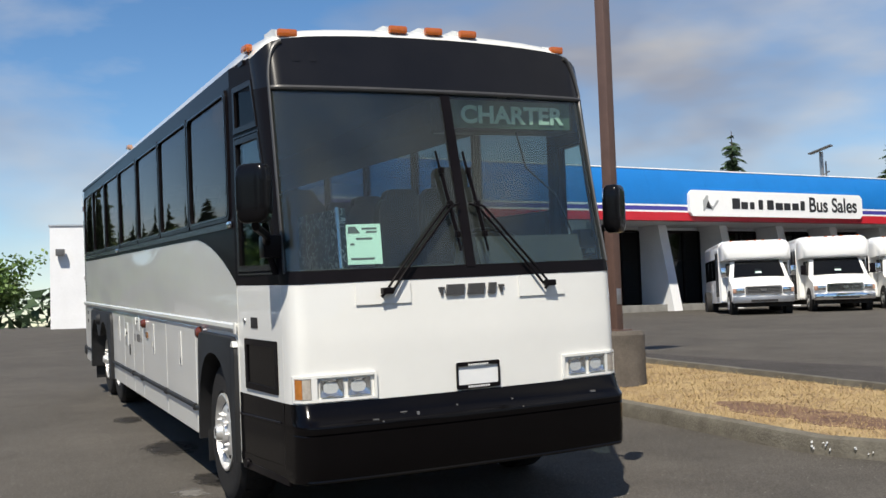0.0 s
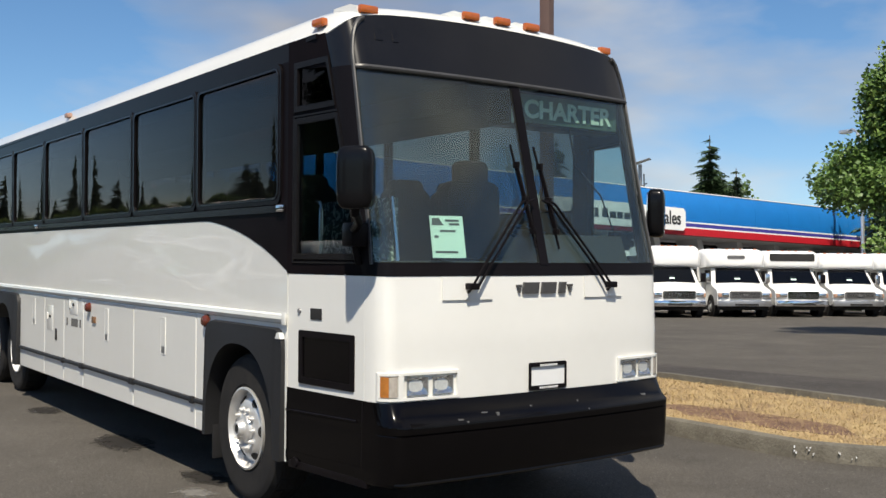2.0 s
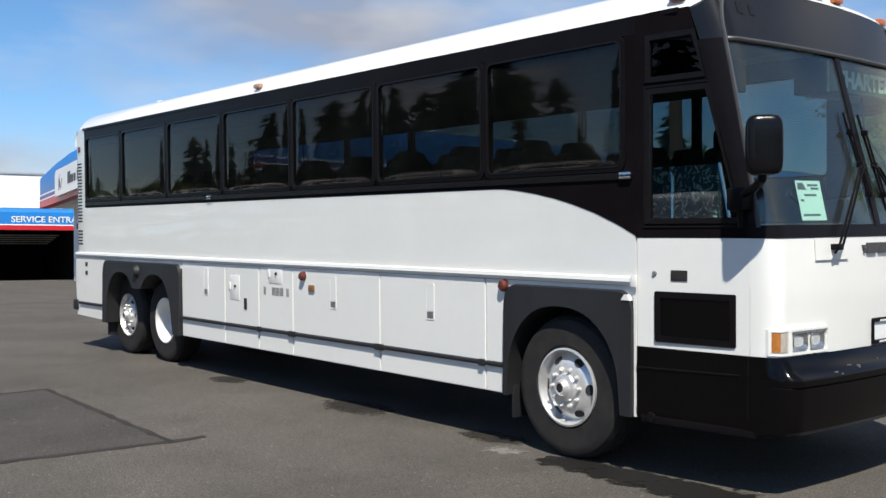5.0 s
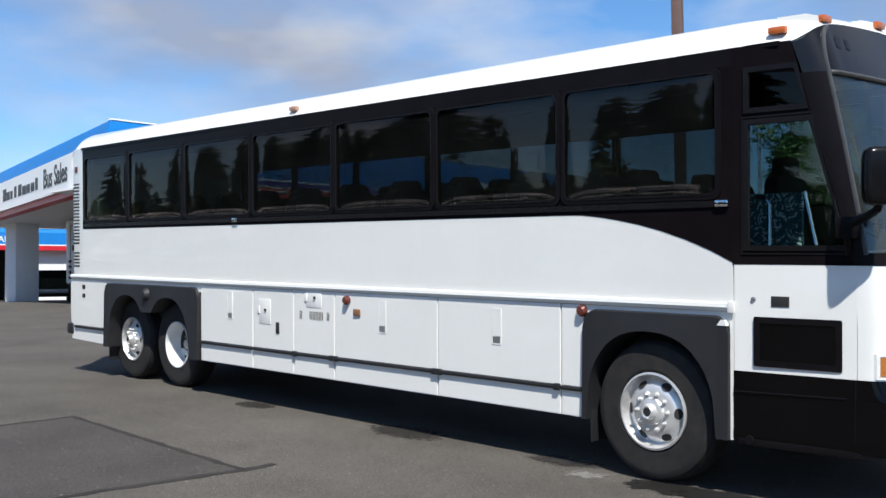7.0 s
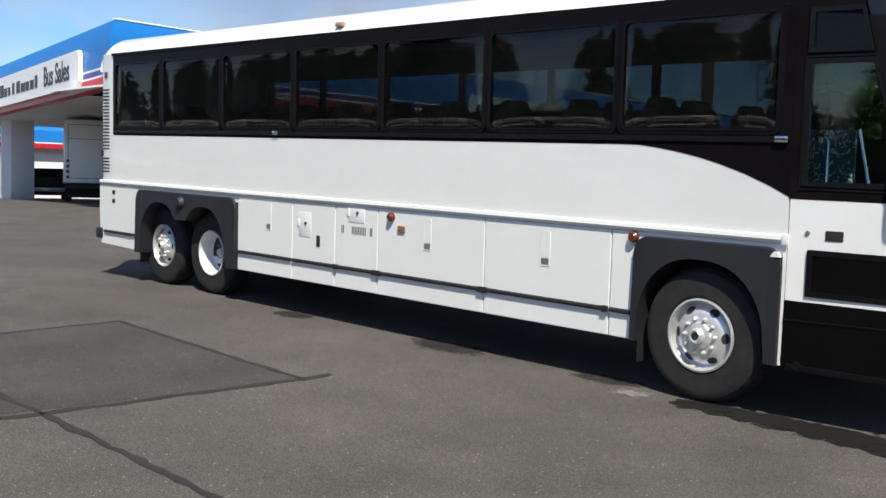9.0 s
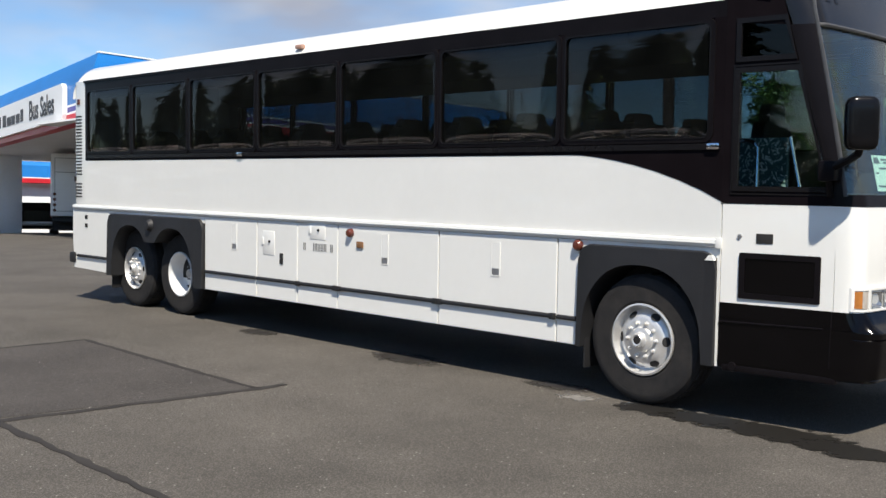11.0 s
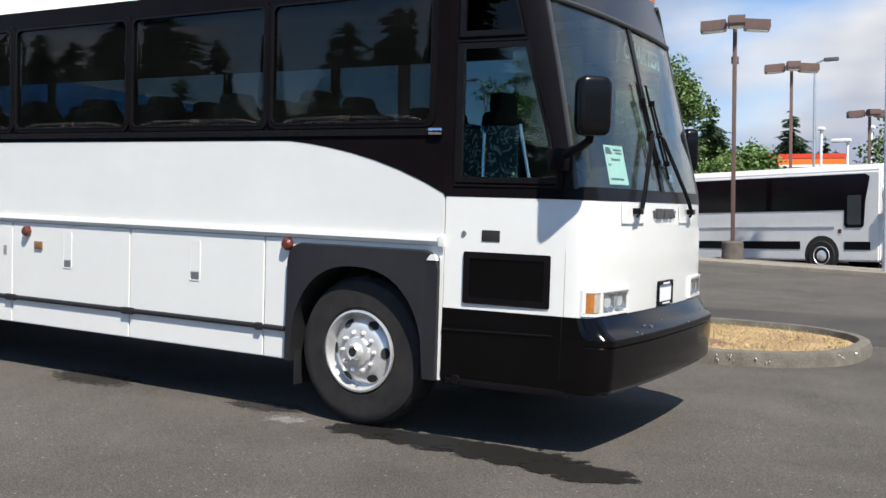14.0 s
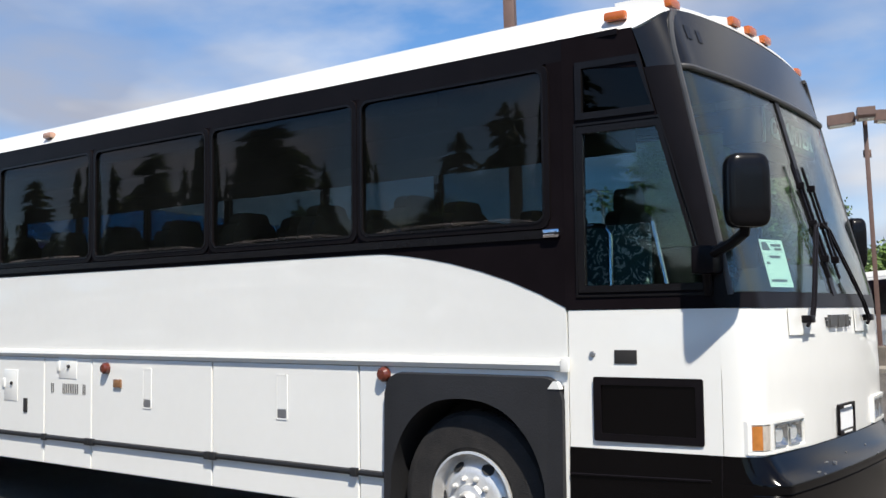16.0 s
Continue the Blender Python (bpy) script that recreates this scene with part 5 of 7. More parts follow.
# ---- lamp posts ----
def lamp_post(x, y, height, turn, label, heads=(0, 90, 180), camera_box=False, base=True):
    ob = empty("lamp_post", upright(x, y, turn), label, "lamp post", "brown lamp posts in the lot")
    b = 0.0
    if base:
        part("footing", lathe(bmesh.new(), [(0.36, -0.2), (0.36, 0.70), (0.33, 0.75), (0.0, 0.76)], (0, 0, 0), "z", 24), FOOTING, ob, "brown-grey concrete footing")
        b = 0.74
    bm = bmesh.new()
    bx(bm, -0.07, 0.07, -0.07, 0.07, b, height, 0.012)
    bx(bm, -0.15, 0.15, -0.15, 0.15, b, b + 0.03, 0.005)
    part("pole", bm, BROWN, ob)
    part("access_cover", box(-0.045, 0.045, -0.076, -0.068, b + 0.35, b + 0.55, 0.004), STEEL, ob)
    for a in heads:
        r = Matrix.Rotation(radians(a), 4, "Z")
        h = new("lamp_head")
        h.parent = ob
        h.matrix_basis = r @ pose(0, 0, height - 0.02, 0, 4, 0) @ Matrix.Diagonal((1.18, 1.15, 1.25, 1))
        bm = bmesh.new()
        prism(bm, [(0.25, -0.17), (0.95, -0.17), (0.98, -0.10), (0.96, 0.10), (0.27, 0.10), (0.25, 0.02)], "y", -0.23, 0.23)
        bx(bm, 0.05, 0.27, -0.04, 0.04, -0.06, 0.03)
        part("housing", bm, BROWN, h)
        part("lens", box(0.33, 0.92, -0.19, 0.19, -0.19, -0.168, 0.004), FROST, h, "clouded white lens")
    if camera_box:
        bm = bx(bmesh.new(), 0.07, 0.38, -0.12, 0.12, height - 1.35, height - 1.12, 0.02)
        part("flood_lamp", bm, BROWN, ob)
    return ob


FROST = mat("frosted_lens", (0.62, 0.62, 0.58), 0.3, vary=0.1)
lamp_post(4.52, 5.58, 8.3, 20, "tall brown lamp post on the grass island")
lamp_post(28.5, 8.55, 8.15, 15, "brown triple-head lamp post with flood lamp", (-85, 95, 185), True)
lamp_post(40.6, 9.75, 8.4, 15, "brown triple-head lamp post beyond parked coaches", (-85, 95, 185))
lamp_post(53.1, 8.82, 7.6, 20, "distant brown lamp post", (-85, 95, 185), base=False)


# ---- showroom building ----
TEXT = mat("sign_black", (0.02, 0.02, 0.022), 0.5)
MARK = mat("sign_grey_mark", (0.35, 0.36, 0.36), 0.5)


def fascia(name, p0, p1, z0, z1, parent, back, mitre=0.0, hip=0.0):
    """A long fascia run: blue face leaning back on top, thin white and navy stripes, red foot. Local x runs from p0 to p1."""
    a, b = Vector(p0), Vector(p1)
    d = b - a
    L_ = d.length
    ob = new(name)
    ob.parent = parent
    ob.matrix_basis = Matrix.Translation((a.x, a.y, 0)) @ Matrix.Rotation(math.atan2(d.y, d.x), 4, "Z")
    h = z1 - z0
    zr, zs = z0 + h * 0.155, z0 + h * 0.30
    n = max(1, round(L_ / 3.0))
    zf, zt, back_ = z0 + h * 0.68, z1 - 0.05, 0.30
    rise = lambda x: min(1.0, max(0.0, x / hip)) if hip else 1.0
    for k in range(n):
        x0, x1 = L_ * k / n + 0.003, L_ * (k + 1) / n - 0.003
        bm = bmesh.new()
        rows = []
        for x, shift in ((x0, mitre if k == 0 and not hip else 0.0), (x1, -mitre if k == n - 1 and hip else 0.0)):
            u = rise(x)
            rows.append([bm.verts.new(p) for p in ((x, 0.0, zs), (x, 0.0, zf), (x + shift, back_ * max(u, 0.05), zf + (zt - zf) * max(u, 0.02)), (x + shift, 0.42, zf + (zt - zf) * max(u, 0.02)), (x, 0.42, zs))])
        for i in range(5):
            bm.faces.new((rows[0][i], rows[0][(i + 1) % 5], rows[1][(i + 1) % 5], rows[1][i]))
        bm.faces.new(rows[0][::-1])
        bm.faces.new(rows[1])
        bmesh.ops.recalc_face_normals(bm, faces=bm.faces[:])
        part("blue_panel", bm, BLUE, ob)
        part("red_panel", prism(bmesh.new(), [(-0.02, z0), (-0.02, zr), (0.4, zr), (0.4, z0)], "x", x0, x1), RED, ob)
        if not hip:
            part("top_trim", box(x0 + (mitre if k == 0 else 0.0), x1, 0.27, 0.46, z1 - 0.05, z1, 0.01), SIGNWHITE, ob)
    part("white_stripe", box(0, L_, -0.012, 0.3, zr, zr + 0.07), SIGNWHITE, ob)
    part("navy_stripe", box(0, L_, -0.01, 0.3, zr + 0.07, zs - 0.07), NAVY, ob)
    part("white_stripe", box(0, L_, -0.012, 0.3, zs - 0.07, zs), SIGNWHITE, ob)
    part("soffit", box(0, L_, 0.0, back, z0 + 0.02, z0 + 0.08), STUCCO, ob)
    return ob


def name_board(parent, x0, x1, z0, z1):
    """A white board with clipped corners, a grey mark and dark lettering; local frame of a fascia."""
    nb = empty("name_board", parent.matrix_basis.copy(), "white name board with clipped corners on a blue fascia", "sign", "name boards of the showroom")
    c = 0.16
    pts = [(x0 + c, z0), (x1 - c, z0), (x1, z0 + c), (x1, z1 - c), (x1 - c, z1), (x0 + c, z1), (x0, z1 - c), (x0, z0 + c)]
    part("board", prism(bmesh.new(), pts, "y", -0.16, -0.02), SIGNWHITE, nb, "white board with clipped corners")
    h = z1 - z0
    zc = (z0 + z1) / 2
    w = x1 - x0
    bm = bmesh.new()
    xa = x0 + 0.07 * w
    prism(bm, [(xa, zc - 0.3 * h), (xa + 0.06 * h, zc - 0.3 * h), (xa + 0.25 * h, zc + 0.0 * h), (xa + 0.25 * h, zc + 0.3 * h), (xa + 0.18 * h, zc + 0.3 * h), (xa, zc + 0.1 * h)], "y", -0.175, -0.15)
    prism(bm, [(xa + 0.3 * h, zc - 0.05 * h), (xa + 0.45 * h, zc - 0.3 * h), (xa + 0.8 * h, zc + 0.1 * h), (xa + 0.7 * h, zc + 0.12 * h), (xa + 0.5 * h, zc - 0.12 * h)], "y", -0.175, -0.15)
    part("grey_mark", bm, MARK, nb)
    bm = bmesh.new()
    prism(bm, [(xa + 0.12 * h, zc - 0.18 * h), (xa + 0.42 * h, zc - 0.22 * h), (xa + 0.25 * h, zc + 0.12 * h)], "y", -0.185, -0.15)
    part("dark_mark", bm, TEXT, nb)
    # the firm's own word as plain bars of letter size, then the plain words of its trade
    xb = x0 + 0.225 * w
    lw = 0.0487 * w
    for k in range(9):
        tall = 0.42 if k in (0,) else (0.38 if k in (3, 4, 8) else 0.28)
        a0 = xb + k * lw
        a1 = a0 + lw * (0.9 if k in (0, 5) else (0.55 if k in (2, 3, 8) else 0.8))
        part("lettering_bar", prism(bmesh.new(), rounded(a0 + 0.02, a1, zc - 0.20 * h, zc - 0.20 * h + tall * h, 0.03, 2), "y", -0.175, -0.15), TEXT, nb)
    words("board_lettering", "Bus Sales", 0.84 * h, pose(x0 + 0.815 * w, -0.165, zc + 0.01 * h, 90, 0, 0), nb, TEXT, 0.01, "dark sign lettering", 0.014, squeeze=0.92)
    return nb


Z0, Z1 = 4.70, 6.80
shop = empty("showroom", Matrix.Identity(4), "white showroom with blue and red fascia and dark glazing", "building")
C0, C1 = (6.55, 27.2), (62.0, 31.6)
south = fascia("south_fascia", C0, C1, Z0, Z1, shop, 3.4, 0.384)
west = fascia("west_fascia", (10.2, 49.0), C0, Z0, Z1, shop, 6.0, 0.384, 4.5)
name_board(south, 16.55, 26.45, 4.88, 5.92)
name_board(west, 5.3, 19.5, 4.90, 6.04)
south_m = south.matrix_basis
face = math.atan2(C1[1] - C0[1], C1[0] - C0[0])


# walls of the showroom set back under the fascia
walls = new("walls")
walls.parent = shop
walls.matrix_basis = south_m
part("wall_core", box(13.4, 55.4, 3.3, 17.0, 0.9, 6.5), STUCCO, walls)
part("roof_deck", prism(bmesh.new(), [(0.6, 0.4), (55.4, 0.4), (55.4, 20.5), (6.0, 20.5)], "z", 6.30, 6.55), CONCRETE, walls)
part("canopy_ceiling", prism(bmesh.new(), [(0.6, 0.4), (14.0, 0.4), (14.0, 20.5), (6.0, 20.5)], "z", 4.80, 4.88), STUCCO, walls)
part("plinth", box(13.0, 55.0, 1.6, 3.4, 0.9, 1.42, 0.02), CONCRETE, walls)
for k in range(13):
    x = 13.55 + k * 3.35
    p = new("pier")
    p.parent = shop
    p.matrix_basis = south_m
    bm = prism(bmesh.new(), [(1.15, 1.0), (2.0, 4.75), (3.35, 4.75), (3.35, 1.0)], "x", x - 0.22, x + 0.22)
    part("pier_body", bm, STUCCO, p, "white tapered pier")
    if k < 12:
        w = new("shop_window")
        w.parent = shop
        w.matrix_basis = south_m
        part("glazing", box(x + 0.25, x + 3.10, 3.22, 3.24, 1.42, 4.55), SHOPGLASS, w, "dark showroom glazing")
        # thin near-black sheet in place of a room; the indoor shade is its colour
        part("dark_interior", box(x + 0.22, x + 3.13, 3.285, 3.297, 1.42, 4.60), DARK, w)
        bm = bmesh.new()
        for q in (0.25, 1.2, 2.15, 3.07):
            bx(bm, x + q - 0.03, x + q + 0.03, 3.17, 3.27, 1.42, 4.55)
        for z in (1.45, 3.3, 4.52):
            bx(bm, x + 0.25, x + 3.10, 3.17, 3.27, z - 0.03, z + 0.03)
        part("window_frame", bm, SATIN, w)
# columns under the drive-through canopy
for x, y in ((6.31, 18.16), (2.9, 3.2), (11.5, 1.2)):
    q = south_m @ Vector((x, y, 0))
    col = part("canopy_column", box(-0.5, 0.6, -0.5, 0.5, 0.0, 4.8 - ground_z(q.x, q.y), 0.02), STUCCO, shop)
    col.matrix_basis = Matrix.Translation((q.x, q.y, ground_z(q.x, q.y))) @ Matrix.Rotation(face, 4, "Z")

# workshop building behind, with a service entrance
wk = empty("workshop", Matrix.Translation((0, 0, 0)) @ Matrix.Translation((1.2, 59.5, 0)) @ Matrix.Rotation(radians(-9), 4, "Z"), "plain white workshop with a service entrance", "building")
gzw = 0.7
part("wall", box(0, 8.2, 0.0, 30, gzw, 7.15), STUCCO, wk)
part("wall", box(14.4, 34, 0.0, 30, gzw, 7.15), STUCCO, wk)
part("wall", box(8.2, 14.4, 0.0, 30, 4.5, 7.15), STUCCO, wk)
# coloured near-black so the unlit depth of the entrance reads dark
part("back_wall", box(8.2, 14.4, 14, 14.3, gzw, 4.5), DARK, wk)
part("parapet", box(-0.06, 34, -0.06, 30, 7.15, 7.25), ALU, wk)
part("entrance_band", prism(bmesh.new(), [(-0.5, 4.32), (-0.42, 5.0), (-0.2, 5.24), (0.0, 5.24), (0.0, 4.32)], "x", 8.15, 24.0), BLUE, wk, "blue entrance band")
part("entrance_red_band", box(8.15, 24.0, -0.52, 0.0, 4.0, 4.26), RED, wk)
part("entrance_coping", box(8.15, 24.0, -0.24, -0.003, 5.24, 5.34), SIGNWHITE, wk)
part("entrance_white_stripe", box(8.15, 24.0, -0.51, 0.0, 4.26, 4.32), SIGNWHITE, wk)
words("entrance_lettering", "SERVICE ENTRANCE", 0.46, pose(12.6, -0.49, 4.58, 96, 0, 0), wk, SIGNWHITE, 0.01, "white raised letters", weight=0.008, width=4.5)
part("entrance_jamb", box(14.1, 14.5, -0.3, 0.4, gzw, 3.99), STUCCO, wk)
# added dark sheets over the white side walls, standing for the shade inside
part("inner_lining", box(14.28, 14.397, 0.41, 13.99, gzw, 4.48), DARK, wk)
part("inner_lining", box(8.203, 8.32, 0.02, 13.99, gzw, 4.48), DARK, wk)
for k in range(5):
    part("ceiling_tube", box(9.0, 14.0, 6 + k, 6.08 + k, 3.9 - 0.1 * k, 3.98 - 0.1 * k), SIGNWHITE, wk)
for x in (0.6, 7.4):
    bm = bx(bmesh.new(), x - 0.25, x + 0.25, -0.5, -0.15, 5.4, 5.8, 0.04)
    tube(bm, [(x, -0.2, 5.6), (x, 0.0, 5.75)], 0.05, 8)
    part("flood_lamp", bm, GREY, wk)


# ---- small white shuttle buses ----

def arched(w, z0, z1, r, n=6):
    """Outline in x and z with rounded upper corners."""
    out = [(-w, z0)]
    for cx, a0 in ((-w + r, 180), (w - r, 90)):
        out += [(cx + r * math.cos(radians(a0 - 90 * k / n)), z1 - r + r * math.sin(radians(a0 - 90 * k / n))) for k in range(n + 1)]
    return out + [(w, z0)]


def loft(bm, rows):
    """Skin over a row of closed outlines, capped at both ends."""
    rows = [[bm.verts.new(p) for p in r] for r in rows]
    n = len(rows[0])
    for A, B in zip(rows, rows[1:]):
        for i in range(n):
            bm.faces.new((A[i], A[(i + 1) % n], B[(i + 1) % n], B[i]))
    bm.faces.new(rows[0][::-1])
    bm.faces.new(rows[-1])
    bmesh.ops.recalc_face_normals(bm, faces=bm.faces[:])
    return bm


def slanted(v, nrm, a, b):
    """A thin sheet over four corners, between two offsets along its normal."""
    bm = bmesh.new()
    vv = [bm.verts.new(Vector(p) + nrm * a) for p in v]
    ww = [bm.verts.new(Vector(p) + nrm * b) for p in v]
    bm.faces.new(vv)
    bm.faces.new(ww[::-1])
    for i in range(4):
        bm.faces.new((vv[i], vv[(i + 1) % 4], ww[(i + 1) % 4], ww[i]))
    return bm


def shuttle(m, label, grille, sign, top=2.52):
    """A cutaway bus: van nose and tall box body. Nose towards local -y, front axle at y 0."""
    o = empty("shuttle_bus", m, label, "shuttle bus", "row of shuttle buses by the showroom")
    sec = lambda y, w, z0, z1, r: [(x, y, z) for x, z in arched(w, z0, z1, r)]
    part("body", loft(bmesh.new(), [sec(0.86, 1.12, 0.42, top - 0.05, 0.2), sec(0.92, 1.17, 0.40, top, 0.2), sec(5.4, 1.17, 0.40, top, 0.2), sec(5.5, 1.12, 0.45, top - 0.06, 0.2)]), WHITE2, o, "", 40)
    part("roof_cap", loft(bmesh.new(), [sec(0.10, 0.92, 1.93, top - 0.22, 0.26), sec(0.14, 1.02, 1.87, top - 0.13, 0.28), sec(0.26, 1.10, 1.83, top - 0.05, 0.28), sec(0.55, 1.15, 1.81, top - 0.005, 0.27), sec(0.95, 1.165, 1.80, top + 0.004, 0.25)]), WHITE2, o, "rounded white cab-over cap", 50)
    if sign:
        w = 0.86 if sign == 2 else 0.33
        part("sign_panel", prism(bmesh.new(), rounded(-w, w, 2.08 if sign == 2 else 2.12, 2.36 if sign == 2 else 2.25, 0.05), "y", 0.085, 0.3), DARK if sign == 2 else GREY, o)
    for x in (-0.8, -0.25, 0.0, 0.25, 0.8):
        part("marker_lamp", bx(bmesh.new(), x - 0.045, x + 0.045, 0.36, 0.44, top - 0.05, top + 0.0, 0.012), AMBER, o)
    for s in (-1, 1):
        for k in range(3):
            y = 1.95 + k * 1.12
            part("side_window", prism(bmesh.new(), rounded(y, y + 1.03, 1.2, 1.95, 0.05), "x", s * 1.16, s * 1.178), BUSGLASS, o)
            # dark sheet behind the glass paints the unlit cabin onto the solid body
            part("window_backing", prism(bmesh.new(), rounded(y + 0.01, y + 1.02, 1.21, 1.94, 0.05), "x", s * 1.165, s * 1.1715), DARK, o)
    d = new("entry_door")
    d.parent = o
    for k in range(2):
        part("door_leaf", box(-1.168, -1.185, 0.97 + k * 0.46, 1.40 + k * 0.46, 0.42, 2.22, 0.01), WHITE2, d)
        part("door_glass", box(-1.18, -1.196, 1.02 + k * 0.46, 1.35 + k * 0.46, 0.62, 2.12), SATIN, d)
    # van nose: bonnet, wings and cab
    prof = [(0.9, 0.42), (0.9, 1.86), (0.42, 1.85), (0.30, 1.80), (-0.12, 1.21), (-0.20, 1.17), (-0.55, 1.10), (-0.84, 1.02), (-0.92, 0.95), (-0.95, 0.86), (-0.95, 0.45), (-0.5, 0.40)]
    rows = []
    for x in (-0.98, -0.955, -0.88, -0.6, 0.0, 0.6, 0.88, 0.955, 0.98):
        k = abs(x) / 0.98
        rows.append([(x * (1.0 if z < 1.2 else 1.0 - 0.13 * (z - 1.2) / 0.6), y + (0.16 * k ** 3 if y < -0.3 else 0.05 * k ** 2 if y < 0.35 else 0.0), z - (0.05 * k ** 6 if 0.8 < z else 0.0) + (0.025 if 0.5 < k < 0.8 and 0.9 < z < 1.19 else 0.0)) for y, z in prof])
    part("van_nose", loft(bmesh.new(), rows), WHITE2, o, "", 35)
    v = [(-0.82, -0.075, 1.235), (0.82, -0.075, 1.235), (0.72, 0.29, 1.775), (-0.72, 0.29, 1.775)]
    nrm = Vector((0, -0.82, 0.57))
    part("windscreen", slanted(v, nrm, 0.040, 0.030), BUSGLASS, o, "dark windscreen")
    # same for the cab: its inner shade is a near-black sheet
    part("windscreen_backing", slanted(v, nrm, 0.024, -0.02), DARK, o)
    part("window_card", slanted([(-0.1, 0.0, 1.34), (0.1, 0.0, 1.34), (0.1, 0.1, 1.48), (-0.1, 0.1, 1.48)], nrm, 0.045, 0.043), PAPER, o)
    for s in (-1, 1):
        part("cab_window", prism(bmesh.new(), [(0.05, 1.25), (0.36, 1.72), (0.72, 1.72), (0.72, 1.25)], "x", s * 0.90, s * 0.984), DARK, o)
        part("headlamp", bx(bmesh.new(), s * 0.60, s * 0.87, -0.96, -0.80, 0.70, 0.86, 0.02), CHROME, o)
        part("turn_lamp", bx(bmesh.new(), s * 0.87, s * 0.965, -0.90, -0.68, 0.70, 0.85, 0.02), CLOUDED, o)
        bm = bx(bmesh.new(), s * 1.04, s * 1.22, -0.06, 0.02, 1.25, 1.58, 0.03)
        tube(bm, [(s * 0.93, 0.08, 1.22), (s * 1.1, -0.02, 1.3)], 0.02, 6)
        part("mirror", bm, SATIN if grille else CHROME, o)
    bm = bmesh.new()
    ring(bm, rounded(-0.58, 0.58, 0.64, 0.92, 0.05), rounded(-0.52, 0.52, 0.69, 0.87, 0.03), "y", -0.985, -0.93)
    for k in range(3):
        bx(bm, -0.52, 0.52, -0.97, -0.95, 0.715 + k * 0.05, 0.735 + k * 0.05)
    prism(bm, [(0.10 * math.cos(2 * math.pi * k / 14), 0.785 + 0.045 * math.sin(2 * math.pi * k / 14)) for k in range(14)], "y", -0.995, -0.95)
    part("grille", bm, CHROME if grille else GREY, o)
    # flat dark plate as the shade between the grille bars
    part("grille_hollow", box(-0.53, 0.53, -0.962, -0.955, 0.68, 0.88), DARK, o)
    bm = bmesh.new()
    f = lambda x: -1.06 + 0.20 * (abs(x) / 0.97) ** 3
    loft(bm, [[(x, f(x), 0.38), (x, f(x) - 0.02, 0.48), (x, f(x), 0.58), (x, -0.7, 0.58), (x, -0.7, 0.38)] for x in frange(-0.97, 0.97, 12)])
    part("bumper", bm, CHROME if grille else STEEL, o)
    # dark bar as the shade of the bumper's opening
    part("bumper_hollow", box(-0.42, 0.42, -1.085, -1.05, 0.41, 0.47), DARK, o)
    part("underbody", box(-0.92, 0.92, -0.7, 5.3, 0.24, 0.5), DARK, o)
    for s in (-1, 1):
        for y in (0.0, 3.9):
            w = new("wheel")
            w.parent = o
            w.matrix_basis = pose(s * 0.885, y, 0.37) @ (Matrix.Identity(4) if s < 0 else pose(0, 0, 0, 0, 0, 180))
            part("tyre", lathe(bmesh.new(), [(0.2, -0.11), (0.33, -0.125), (0.365, -0.09), (0.37, 0.0), (0.365, 0.09), (0.33, 0.125), (0.2, 0.11)], (0, 0, 0), "x", 24), TYRE, w)
            part("rim", lathe(bmesh.new(), [(0.21, -0.125), (0.2, -0.13), (0.17, -0.10), (0.08, -0.115), (0.07, -0.14), (0.0, -0.14)], (0, 0, 0), "x", 24, cap=False), ALLOY, w)
            gap = -0.105 if y < 1 else -0.292
            # near-black disc paints the shade round the tyre
            part("wheel_gap", lathe(bmesh.new(), [(0.0, gap), (0.44, gap), (0.44, 0.1), (0.0, 0.1)], (0, 0, 0), "x", 24), DARK, w)
            if y > 1:
                w.matrix_basis = pose(s * 1.06, y, 0.37) @ (Matrix.Identity(4) if s < 0 else pose(0, 0, 0, 0, 0, 180))
    return o


ROW = [(21.05, 22.2), (23.94, 21.6), (26.72, 21.0), (29.25, 20.45), (31.92, 19.9), (34.6, 19.3)]
for k, (x, y) in enumerate(ROW):
    m = upright(x, y, -32) @ pose(0, 0, 0)
    shuttle(m, ("white cutaway shuttle bus with chrome grille", "white cutaway shuttle bus with plain rounded cap", "white cutaway shuttle bus with small roof sign", "white cutaway shuttle bus with wide black roof sign")[k % 4], k % 2 == 1, (0, 0, 1, 2, 0, 1)[k], (2.5, 2.58, 2.52, 2.5, 2.46, 2.5)[k])
# another row across the lot, showing in the coach's windows
for k in range(8):
    c = shuttle(upright(-23.0 - 0.3 * k, 13.0 + k * 3.9, 62), "white shuttle bus parked across the lot", k % 2 == 0, 0, 2.62)
    tagged(c, "white shuttle bus parked across the lot", "shuttle bus", "shuttle buses across the lot")
for k in range(10):
    copy_thing(c, upright(-24.0 - 0.25 * k, 45.0 + k * 5.2, 62 + 3 * (k % 3)))


# ---- vehicles under the canopy ----
vn = empty("box_truck", upright(11.79, 38.97, -24), "white box-bodied truck parked under the canopy", "truck")
bm = bx(bmesh.new(), -1.15, 1.15, 0.0, 6.0, 0.75, 3.35, 0.12)
part("body", bm, WHITE2, vn)
part("chassis", box(-0.9, 0.9, 0.1, 6.5, 0.42, 0.76, 0.03), DARK, vn)
part("under_guard", box(-1.0, 1.0, 0.35, 0.5, 0.16, 0.45, 0.02), DARK, vn)
part("fuel_tank", box(-1.05, -0.62, 2.2, 3.6, 0.2, 0.62, 0.08), DARK, vn)
bm = bmesh.new()
